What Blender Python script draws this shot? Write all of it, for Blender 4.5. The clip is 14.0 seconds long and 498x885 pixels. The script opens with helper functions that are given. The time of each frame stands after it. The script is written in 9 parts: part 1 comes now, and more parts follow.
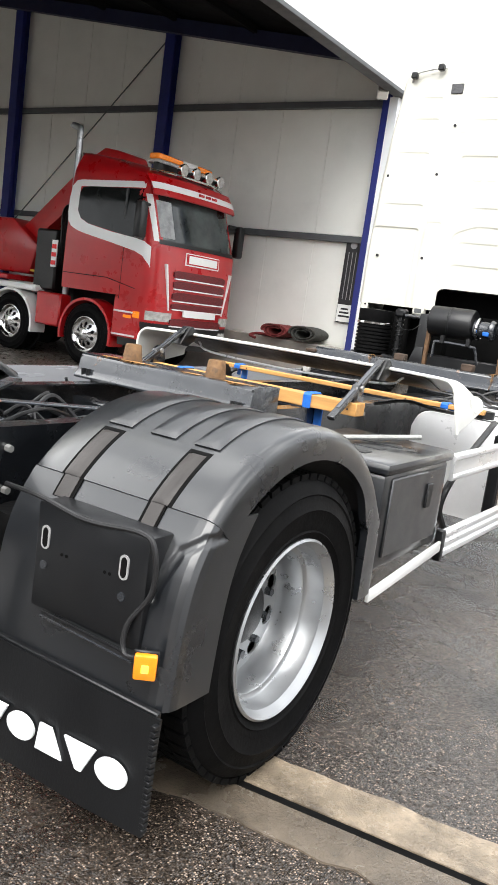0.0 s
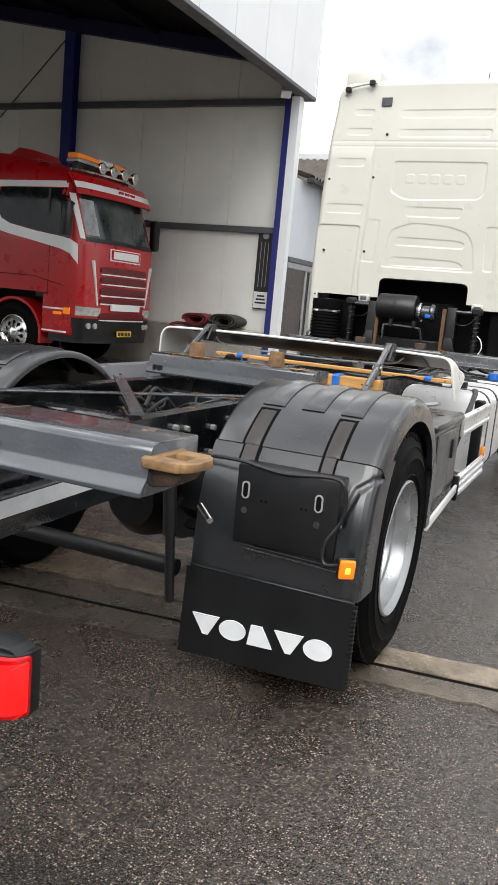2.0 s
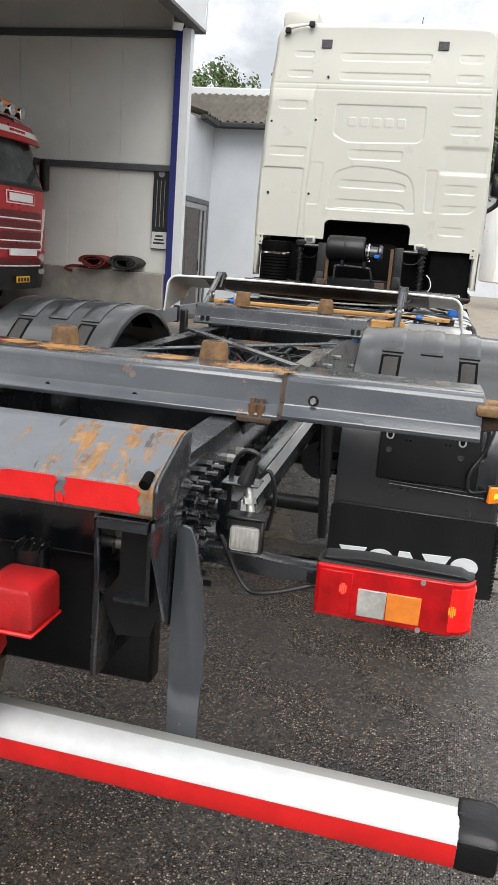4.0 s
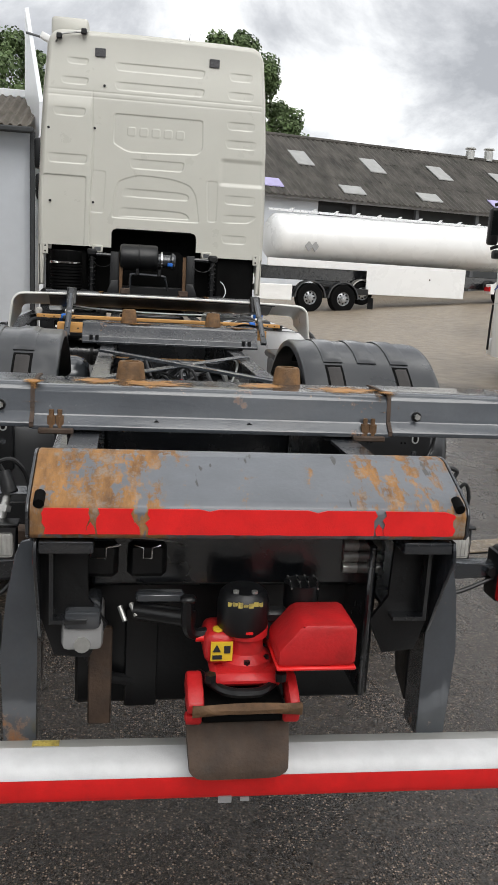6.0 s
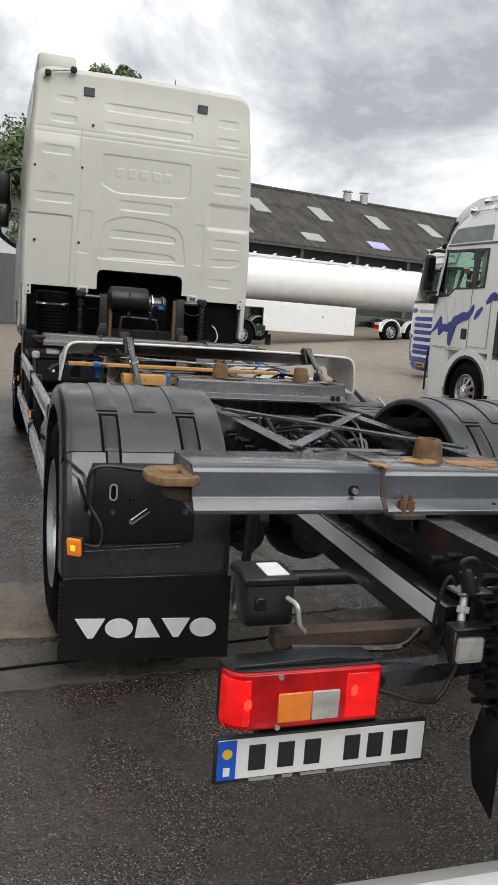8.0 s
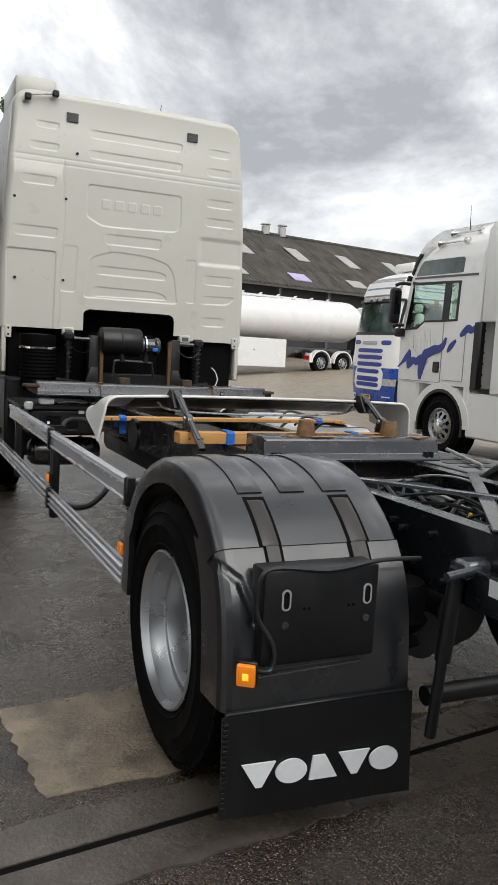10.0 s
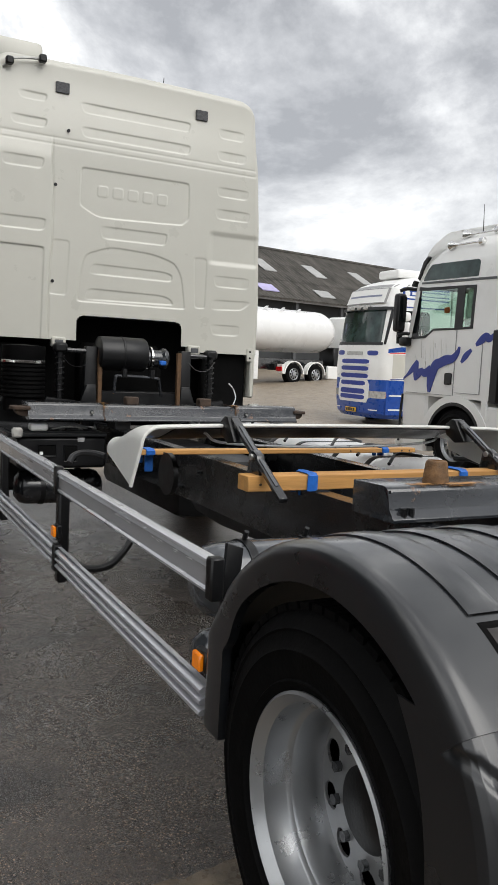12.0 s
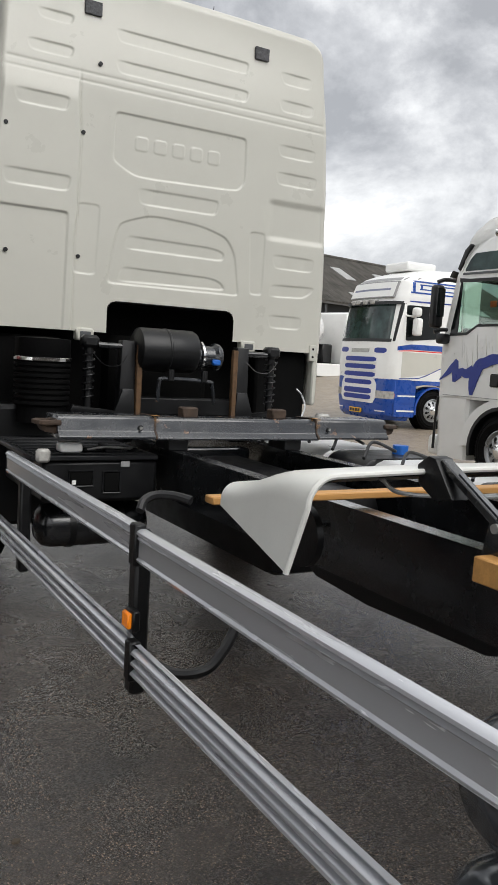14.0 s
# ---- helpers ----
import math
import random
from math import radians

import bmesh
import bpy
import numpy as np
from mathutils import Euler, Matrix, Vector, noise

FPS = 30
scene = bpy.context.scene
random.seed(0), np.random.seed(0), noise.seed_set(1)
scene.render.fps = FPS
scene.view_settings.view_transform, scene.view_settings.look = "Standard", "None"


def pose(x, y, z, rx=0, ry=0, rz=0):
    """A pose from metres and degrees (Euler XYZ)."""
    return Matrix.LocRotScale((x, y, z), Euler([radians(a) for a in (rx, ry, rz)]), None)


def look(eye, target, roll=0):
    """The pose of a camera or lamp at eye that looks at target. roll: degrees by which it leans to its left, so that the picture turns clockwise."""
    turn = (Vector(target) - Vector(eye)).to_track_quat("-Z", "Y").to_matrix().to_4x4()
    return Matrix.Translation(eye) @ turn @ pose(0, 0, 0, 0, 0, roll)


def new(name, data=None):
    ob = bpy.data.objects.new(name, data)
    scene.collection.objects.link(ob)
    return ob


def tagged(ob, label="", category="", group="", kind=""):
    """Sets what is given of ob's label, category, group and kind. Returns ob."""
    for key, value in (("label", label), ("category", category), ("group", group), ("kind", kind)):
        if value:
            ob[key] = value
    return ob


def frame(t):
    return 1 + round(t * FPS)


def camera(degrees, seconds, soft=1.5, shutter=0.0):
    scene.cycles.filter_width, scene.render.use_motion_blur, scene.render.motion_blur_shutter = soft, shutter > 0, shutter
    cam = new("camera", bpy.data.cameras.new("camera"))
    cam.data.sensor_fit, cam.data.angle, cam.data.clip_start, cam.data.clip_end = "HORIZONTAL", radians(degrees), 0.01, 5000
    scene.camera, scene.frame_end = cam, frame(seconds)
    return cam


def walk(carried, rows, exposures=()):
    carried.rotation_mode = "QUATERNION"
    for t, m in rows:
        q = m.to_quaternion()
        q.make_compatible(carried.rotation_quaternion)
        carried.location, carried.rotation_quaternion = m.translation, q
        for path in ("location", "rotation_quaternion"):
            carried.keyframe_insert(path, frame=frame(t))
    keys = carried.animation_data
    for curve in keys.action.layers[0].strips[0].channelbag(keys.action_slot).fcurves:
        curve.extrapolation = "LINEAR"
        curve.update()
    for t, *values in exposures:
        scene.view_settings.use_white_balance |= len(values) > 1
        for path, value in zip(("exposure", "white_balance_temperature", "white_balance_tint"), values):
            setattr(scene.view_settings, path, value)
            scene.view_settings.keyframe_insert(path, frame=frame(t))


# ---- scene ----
cam = camera(34.5, 14.0)
PATH = [
    (0, (2.452, -2.241, 1.542), (1.389, -0.581, 1.201), 7.9),
    (0.5, (2.512, -2.637, 1.564), (1.603, -0.88, 1.263), 7.4),
    (1, (2.413, -2.892, 1.544), (1.665, -1.057, 1.278), 6.9),
    (1.5, (2.234, -3.157, 1.535), (1.469, -1.332, 1.249), 6.1),
    (2, (2.041, -3.472, 1.527), (1.241, -1.672, 1.183), 5.4),
    (2.5, (1.839, -3.725, 1.532), (1.1, -1.906, 1.148), 4.3),
    (3, (1.516, -3.846, 1.516), (0.886, -1.996, 1.093), 4.2),
    (3.5, (1.245, -3.985, 1.507), (0.697, -2.119, 1.041), 4.4),
    (5.8, (-0.178, -4.279, 1.544), (0.067, -2.339, 1.124), 3.2),
    (6, (-0.275, -4.264, 1.531), (0.034, -2.332, 1.114), 3.3),
    (6.5, (-0.617, -4.154, 1.543), (-0.158, -2.25, 1.141), 3.4),
    (7, (-0.943, -4.078, 1.536), (-0.432, -2.181, 1.163), 4.2),
    (7.5, (-1.291, -3.99, 1.556), (-0.732, -2.101, 1.213), 4.4),
    (10, (-2.275, -2.903, 1.616), (-1.452, -1.095, 1.384), 3.2),
    (10.5, (-2.321, -2.559, 1.595), (-1.528, -0.734, 1.394), 2.8),
    (11, (-2.352, -2.251, 1.604), (-1.529, -0.439, 1.402), 2.2),
    (11.5, (-2.278, -1.878, 1.583), (-1.396, -0.095, 1.374), 1.7),
    (12, (-2.281, -1.547, 1.597), (-1.368, 0.222, 1.397), 2.8),
    (12.5, (-2.308, -1.153, 1.603), (-1.39, 0.612, 1.4), 2.9),
    (13, (-2.308, -0.794, 1.578), (-1.412, 0.983, 1.375), 2.4),
    (13.5, (-2.248, -0.367, 1.58), (-1.364, 1.415, 1.371), 2.5),
    (14, (-2.266, 0.036, 1.591), (-1.29, 1.769, 1.383), 3.4),
]
EXPOSURES = [(0.0, 1.4), (0.3, 1.05), (0.6, 0.7), (1.2, 0.32), (1.6, 0.12), (2.0, 0.72), (2.4, 0.8), (3.0, 0.82), (3.5, 0.72), (5.8, 0.08), (7.5, 0.0), (10.0, 0.0), (14.0, 0.0)]
walk(cam, [(t, look(eye, target, roll)) for t, eye, target, roll in PATH], EXPOSURES)

# ---- world and sun: a bright, broken overcast ----
world = bpy.data.worlds.new("world")
scene.world = world
world.use_nodes = True
wt = world.node_tree
wt.nodes.clear()


def wnode(kind, **values):
    n = wt.nodes.new(kind)
    for key, value in values.items():
        n.inputs[key].default_value = value
    return n


sky = wt.nodes.new("ShaderNodeTexSky")
sky.sky_type, sky.sun_disc = "NISHITA", False
sky.sun_elevation, sky.sun_rotation = radians(48), radians(165)
sky_dim = wt.nodes.new("ShaderNodeMix")
sky_dim.data_type, sky_dim.blend_type = "RGBA", "MULTIPLY"
sky_dim.inputs["Factor"].default_value = 1.0
sky_dim.inputs["B"].default_value = (0.1, 0.1, 0.1, 1)
geo = wt.nodes.new("ShaderNodeTexCoord")
flat = wt.nodes.new("ShaderNodeMapping")
flat.inputs["Scale"].default_value = (1.0, 1.0, 1.5)
flat.inputs["Location"].default_value = (1.9, 0.6, 0.35)
clouds = wnode("ShaderNodeTexNoise", Scale=3.1, Detail=10.0, Roughness=0.6, Distortion=0.25)
ramp = wt.nodes.new("ShaderNodeValToRGB")
for k, (pos, colour) in enumerate([(0.4, (0.38, 0.39, 0.41, 1)), (0.475, (0.55, 0.56, 0.58, 1)), (0.555, (0.82, 0.83, 0.84, 1)), (0.635, (1.6, 1.6, 1.58, 1))]):
    e = ramp.color_ramp.elements[k] if k < 2 else ramp.color_ramp.elements.new(pos)
    e.position, e.color = pos, colour
cover = wt.nodes.new("ShaderNodeMix")
cover.data_type = "RGBA"
cover.inputs["Factor"].default_value = 0.93
background = wnode("ShaderNodeBackground", Strength=1.25)
out = wt.nodes.new("ShaderNodeOutputWorld")
wl = wt.links.new
wl(geo.outputs["Generated"], flat.inputs["Vector"])
wl(flat.outputs["Vector"], clouds.inputs["Vector"])
side = wt.nodes.new("ShaderNodeSeparateXYZ")
wl(geo.outputs["Generated"], side.inputs["Vector"])
lift = wt.nodes.new("ShaderNodeMath")
lift.operation = "MULTIPLY_ADD"
lift.inputs[1].default_value = -0.02
wl(side.outputs["X"], lift.inputs[0])
wl(clouds.outputs["Fac"], lift.inputs[2])
shift = wt.nodes.new("ShaderNodeMath")
shift.inputs[1].default_value = 0.012
wl(lift.outputs[0], shift.inputs[0])
wl(shift.outputs[0], ramp.inputs["Fac"])
wl(sky.outputs["Color"], sky_dim.inputs["A"])
wl(sky_dim.outputs["Result"], cover.inputs["A"])
wl(ramp.outputs["Color"], cover.inputs["B"])
wl(cover.outputs["Result"], background.inputs["Color"])
wl(background.outputs["Background"], out.inputs["Surface"])
sun = new("sun", bpy.data.lights.new("sun", "SUN"))
sun.data.energy, sun.data.angle, sun.data.color = 1.85, radians(50), (1.0, 0.98, 0.945)
sun.matrix_world = look((5, -19, 22), (0, 0, 0))


# ---- materials ----
def mat(name, colour, rough=0.5, metal=0.0, var=0.12, scale=6.0, bump=0.05, fine=90.0, rust=0.0, rust_colour=(0.19, 0.075, 0.025), dirt=0.0,
        dirt_colour=(0.07, 0.06, 0.05), coat=0.0, wet=0.0, emit=0.0, stretch=(1, 1, 1), transmission=0.0, alpha=1.0, random=0.0, spec=0.5):
    m = bpy.data.materials.new(name)
    m.use_nodes = True
    nt = m.node_tree
    p = nt.nodes["Principled BSDF"]
    tc = nt.nodes.new("ShaderNodeTexCoord")
    mp = nt.nodes.new("ShaderNodeMapping")
    mp.inputs["Scale"].default_value = stretch
    nt.links.new(tc.outputs["Object"], mp.inputs["Vector"])

    def noise_node(s, detail=5.0, r=0.6):
        n = nt.nodes.new("ShaderNodeTexNoise")
        n.inputs["Scale"].default_value, n.inputs["Detail"].default_value, n.inputs["Roughness"].default_value = s, detail, r
        nt.links.new(mp.outputs["Vector"], n.inputs["Vector"])
        return n.outputs["Fac"]

    def ramped(value, lo, hi, a, b):
        n = nt.nodes.new("ShaderNodeMapRange")
        n.inputs["From Min"].default_value, n.inputs["From Max"].default_value = lo, hi
        n.inputs["To Min"].default_value, n.inputs["To Max"].default_value = a, b
        nt.links.new(value, n.inputs["Value"])
        return n.outputs["Result"]

    def mixed(fac, a, b):
        n = nt.nodes.new("ShaderNodeMix")
        n.data_type = "RGBA"
        nt.links.new(fac, n.inputs["Factor"])
        for key, v in (("A", a), ("B", b)):
            if isinstance(v, tuple):
                n.inputs[key].default_value = (*v, 1)
            else:
                nt.links.new(v, n.inputs[key])
        return n.outputs["Result"]

    c = tuple(colour)
    big, small = noise_node(scale), noise_node(fine, 4.0)
    tone = mixed(ramped(big, 0.3, 0.7, 0, 1), tuple(max(0, v * (1 - var)) for v in c), tuple(v * (1 + var) for v in c))
    tone = mixed(ramped(small, 0.35, 0.75, 0, 0.35 * min(1, var * 3)), tone, tuple(v * 0.7 for v in c))
    if random:
        info = nt.nodes.new("ShaderNodeObjectInfo")
        tone = mixed(ramped(info.outputs["Random"], 0, 1, 0, random), tone, tuple(v * 0.55 for v in c))
    roughness = ramped(noise_node(scale * 1.7), 0.3, 0.7, max(0.03, rough - 0.09 - wet), min(1, rough + 0.08))
    if dirt:
        tone = mixed(ramped(noise_node(scale * 0.8, 8.0, 0.68), 0.52, 0.72, 0, dirt), tone, tuple(dirt_colour))
    if rust:
        mask = ramped(noise_node(scale * 1.3, 9.0, 0.7), 0.62 - 0.3 * rust, 0.70 - 0.3 * rust, 0, 1)
        patch = mixed(ramped(noise_node(38.0, 6.0), 0.35, 0.65, 0, 1), tuple(rust_colour), (rust_colour[0] * 1.9, rust_colour[1] * 2.2, rust_colour[2] * 2.0))
        tone = mixed(mask, tone, patch)
        n = nt.nodes.new("ShaderNodeMix")
        nt.links.new(mask, n.inputs["Factor"])
        nt.links.new(roughness, n.inputs["A"])
        n.inputs["B"].default_value = 0.8
        roughness = n.outputs["Result"]
    nt.links.new(tone, p.inputs["Base Color"])
    nt.links.new(roughness, p.inputs["Roughness"])
    p.inputs["Metallic"].default_value = metal
    p.inputs["Specular IOR Level"].default_value = spec
    p.inputs["Coat Weight"].default_value = coat
    p.inputs["Coat Roughness"].default_value = 0.12
    p.inputs["Transmission Weight"].default_value = transmission
    p.inputs["Alpha"].default_value = alpha
    if emit:
        nt.links.new(tone, p.inputs["Emission Color"])
        p.inputs["Emission Strength"].default_value = emit
    if bump:
        b = nt.nodes.new("ShaderNodeBump")
        b.inputs["Strength"].default_value, b.inputs["Distance"].default_value = min(1, bump * 4), 0.004
        nt.links.new(small, b.inputs["Height"])
        nt.links.new(b.outputs["Normal"], p.inputs["Normal"])
    return m


M = {
    "asphalt": None,
    "concrete": mat("concrete", (0.25, 0.2, 0.143), 0.34, spec=0.7, var=0.55, scale=7, bump=0.4, fine=110, dirt=0.9, dirt_colour=(0.055, 0.043, 0.032), wet=0.2),
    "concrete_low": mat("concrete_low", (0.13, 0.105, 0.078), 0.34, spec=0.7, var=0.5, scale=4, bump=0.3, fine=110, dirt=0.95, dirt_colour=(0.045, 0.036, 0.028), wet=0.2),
    "concrete_pale": mat("concrete_pale", (0.19, 0.15, 0.108), 0.4, spec=0.6, var=0.6, scale=5, bump=0.5, fine=70, dirt=0.95, dirt_colour=(0.07, 0.055, 0.042), wet=0.2),
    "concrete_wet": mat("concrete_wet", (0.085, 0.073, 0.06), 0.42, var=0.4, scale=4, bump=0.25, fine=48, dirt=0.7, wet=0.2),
    "plinth": mat("plinth", (0.34, 0.315, 0.28), 0.6, var=0.2, scale=2.5, bump=0.2, fine=60, dirt=0.5, dirt_colour=(0.17, 0.155, 0.135)),
    # near-black: joints and holes, and shade painted in recesses and under the cab
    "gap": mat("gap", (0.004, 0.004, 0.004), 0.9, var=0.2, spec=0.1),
    "plastic": mat("plastic", (0.0085, 0.0098, 0.012), 0.36, spec=0.75, var=0.1, scale=3, bump=0.02, fine=420, dirt=0.15, dirt_colour=(0.014, 0.0145, 0.0155), wet=0.03, coat=0.6),
    "plastic_dark": mat("plastic_dark", (0.005, 0.0055, 0.0066), 0.4, spec=0.5, var=0.2, scale=5, bump=0.03, fine=260, dirt=0.25, dirt_colour=(0.012, 0.012, 0.0125)),
    "strap_inset": mat("strap_inset", (0.026, 0.022, 0.02), 0.4, var=0.2, scale=7, bump=0.05),
    "flap": mat("flap", (0.0055, 0.006, 0.007), 0.4, spec=0.38, var=0.2, scale=4, bump=0.05, fine=150, dirt=0.3, dirt_colour=(0.02, 0.021, 0.022), stretch=(1, 1, 0.3)),
    "black": mat("black", (0.0046, 0.0048, 0.0055), 0.38, spec=0.45, var=0.25, scale=5, bump=0.06, dirt=0.3, dirt_colour=(0.012, 0.0122, 0.0128)),
    "frame": mat("frame", (0.007, 0.008, 0.0097), 0.28, spec=0.7, coat=0.6, var=0.2, scale=4, bump=0.06, dirt=0.3, dirt_colour=(0.014, 0.0142, 0.015), wet=0.1),
    "rubber": mat("rubber", (0.0024, 0.0024, 0.0026), 0.68, spec=0.1, var=0.2, scale=5, bump=0.1, fine=60, dirt=0.35, dirt_colour=(0.007, 0.0066, 0.0062)),
    "rim": mat("rim", (0.4, 0.41, 0.42), 0.33, metal=0.75, var=0.04, scale=6, bump=0.02, dirt=0.16, dirt_colour=(0.3, 0.28, 0.26)),
    "alloy": mat("alloy", (0.78, 0.79, 0.8), 0.32, metal=0.5, var=0.03, scale=9, bump=0.008, fine=200, dirt=0.05, dirt_colour=(0.3, 0.29, 0.28), stretch=(1, 0.2, 1)),
    "rail": mat("rail", (0.56, 0.57, 0.6), 0.25, metal=0.4, coat=0.5, var=0.02, scale=5, bump=0.0, fine=200, stretch=(1, 0.1, 1)),
    "bumper_alloy": mat("bumper_alloy", (0.4, 0.4, 0.38), 0.42, metal=0.25, var=0.06, scale=7, bump=0.02, fine=160, dirt=0.25, dirt_colour=(0.36, 0.35, 0.31), stretch=(0.3, 1, 1)),
    "steel": mat("steel", (0.06, 0.067, 0.077), 0.2, spec=0.8, coat=0.6, metal=0.1, var=0.18, scale=5, bump=0.03, rust=0.02, dirt=0.3, dirt_colour=(0.09, 0.085, 0.08), wet=0.14),
    "steel_dark": mat("steel_dark", (0.024, 0.027, 0.032), 0.27, spec=0.8, coat=0.5, metal=0.1, var=0.2, scale=5, bump=0.05, rust=0.02, dirt=0.3, wet=0.12),
    "rust": mat("rust", (0.12, 0.065, 0.03), 0.75, var=0.45, scale=14, bump=0.25, fine=70, dirt=0.6, dirt_colour=(0.2, 0.1, 0.035)),
    "rust_cone": mat("rust_cone", (0.165, 0.086, 0.033), 0.7, var=0.5, scale=18, bump=0.3, fine=70, dirt=0.9, dirt_colour=(0.045, 0.03, 0.02)),
    "rust_dark": mat("rust_dark", (0.06, 0.037, 0.024), 0.72, var=0.4, scale=14, bump=0.2, fine=70, dirt=0.5, dirt_colour=(0.05, 0.045, 0.04)),
    "cream": mat("cream", (0.58, 0.57, 0.51), 0.34, var=0.025, scale=2.0, bump=0.01, fine=60, coat=0.3, dirt=0.06, dirt_colour=(0.5, 0.48, 0.42)),
    "white": mat("white", (0.84, 0.84, 0.82), 0.35, var=0.03, scale=2, bump=0.01, coat=0.25, dirt=0.1, dirt_colour=(0.45, 0.43, 0.4)),
    "panel_white": mat("panel_white", (0.74, 0.74, 0.7), 0.35, var=0.05, scale=3, bump=0.02, coat=0.2, dirt=0.2, dirt_colour=(0.4, 0.38, 0.35)),
    "letter": mat("letter", (0.8, 0.82, 0.84), 0.5, var=0.06, scale=12, bump=0.02, dirt=0.2, dirt_colour=(0.5, 0.5, 0.5)),
    "tape_white": mat("tape_white", (0.6, 0.605, 0.61), 0.42, var=0.06, scale=20, bump=0.05, fine=300, dirt=0.2, dirt_colour=(0.4, 0.4, 0.4)),
    "tape_red": mat("tape_red", (0.78, 0.018, 0.018), 0.38, var=0.12, scale=14, bump=0.04, fine=300, dirt=0.2, dirt_colour=(0.3, 0.01, 0.01)),
    "red": mat("red", (0.44, 0.006, 0.009), 0.32, var=0.1, scale=2, bump=0.01, coat=0.15, dirt=0.12, dirt_colour=(0.25, 0.01, 0.01)),
    "red_cast": mat("red_cast", (0.5, 0.016, 0.018), 0.42, var=0.2, scale=12, bump=0.08, fine=120, dirt=0.35, dirt_colour=(0.1, 0.02, 0.015)),
    "red_lens": mat("red_lens", (0.42, 0.002, 0.004), 0.16, var=0.45, scale=14, bump=0.03, spec=0.35, coat=0.25, emit=0.11),
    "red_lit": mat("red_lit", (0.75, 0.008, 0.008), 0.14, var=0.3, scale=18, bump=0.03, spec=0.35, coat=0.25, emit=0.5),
    "red_mesh": mat("red_mesh", (0.13, 0.004, 0.007), 0.5, var=0.4, scale=40, bump=0.2),
    "curtain": mat("curtain", (0.36, 0.37, 0.37), 0.8, var=0.35, scale=7, bump=0.1),
    "glass_grey": mat("glass_grey", (0.045, 0.055, 0.055), 0.06, var=0.8, scale=1.6, bump=0.0),
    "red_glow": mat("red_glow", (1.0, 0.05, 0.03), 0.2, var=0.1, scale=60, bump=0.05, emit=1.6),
    "orange_lens": mat("orange_lens", (0.72, 0.2, 0.02), 0.15, var=0.1, scale=40, bump=0.02, coat=0.8, emit=0.12),
    "amber": mat("amber", (0.9, 0.24, 0.008), 0.18, var=0.08, scale=60, bump=0.03, coat=0.6, emit=0.18),
    "amber_glow": mat("amber_glow", (1.0, 0.45, 0.04), 0.2, var=0.05, emit=1.2),
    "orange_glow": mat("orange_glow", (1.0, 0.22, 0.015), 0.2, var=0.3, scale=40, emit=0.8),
    "clear_lens": mat("clear_lens", (0.42, 0.41, 0.385), 0.1, var=0.4, scale=14, bump=0.08, fine=120, coat=0.8),
    "chrome": mat("chrome", (0.75, 0.75, 0.74), 0.14, metal=1.0, var=0.04, bump=0),
    "zinc": mat("zinc", (0.5, 0.5, 0.48), 0.4, metal=0.7, var=0.2, scale=20, bump=0.08, dirt=0.4, dirt_colour=(0.1, 0.09, 0.08)),
    "wood": mat("wood", (0.56, 0.29, 0.09), 0.55, var=0.22, scale=9, bump=0.08, fine=60, dirt=0.15, dirt_colour=(0.3, 0.15, 0.05), stretch=(0.25, 3, 3)),
    "blue_tie": mat("blue_tie", (0.012, 0.13, 0.52), 0.5, var=0.2, scale=30, bump=0.15),
    "blue_paint": mat("blue_paint", (0.016, 0.024, 0.16), 0.45, var=0.12, scale=3, bump=0.03),
    "blue_truck": mat("blue_truck", (0.004, 0.06, 0.34), 0.3, var=0.1, scale=4, bump=0.01, coat=0.4),
    "blue_script": mat("blue_script", (0.015, 0.035, 0.26), 0.35, var=0.05, bump=0.0),
    "glass_dark": mat("glass_dark", (0.006, 0.008, 0.008), 0.08, var=0.3, scale=2, bump=0.0, spec=0.2),
    "glass_green": mat("glass_green", (0.03, 0.05, 0.047), 0.06, var=0.9, scale=2.4, bump=0.0),
    "cladding": mat("cladding", (0.84, 0.84, 0.79), 0.5, var=0.05, scale=0.8, bump=0.02, dirt=0.12, dirt_colour=(0.3, 0.3, 0.28)),
    "cladding_white": mat("cladding_white", (0.76, 0.78, 0.8), 0.45, var=0.04, scale=0.6, bump=0.02),
    "plaster": mat("plaster", (0.6, 0.63, 0.67), 0.75, var=0.06, scale=1.2, bump=0.08, fine=60),
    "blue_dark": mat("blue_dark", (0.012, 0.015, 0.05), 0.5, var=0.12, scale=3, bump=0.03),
    "grey_dark": mat("grey_dark", (0.09, 0.095, 0.1), 0.5, var=0.1, scale=4, bump=0.02),
    "door_brown": mat("door_brown", (0.045, 0.03, 0.022), 0.35, var=0.2, scale=5, bump=0.03),
    "fork_rust": mat("fork_rust", (0.24, 0.14, 0.06), 0.6, var=0.45, scale=20, bump=0.2, fine=70, dirt=0.7, dirt_colour=(0.07, 0.045, 0.03)),
    "brick_plain": mat("brick_plain", (0.1, 0.085, 0.075), 0.8, var=0.3, scale=1.5, bump=0.1, fine=12),
    "curtain_pale": mat("curtain_pale", (0.62, 0.66, 0.6), 0.8, var=0.25, scale=3, bump=0.1, dirt=0.3, dirt_colour=(0.4, 0.42, 0.38)),
    "orange_cloth": mat("orange_cloth", (0.7, 0.13, 0.03), 0.8, var=0.2, scale=9, bump=0.1),
    "window_glass": None,
    "girt": mat("girt", (0.09, 0.095, 0.1), 0.5, var=0.15, scale=3, bump=0.03),
    # shade under the hall roof is put into this near-black colour
    "soffit_shaded": mat("soffit_shaded", (0.008, 0.008, 0.0095), 0.75, spec=0.12, var=0.12, scale=1, bump=0.03),
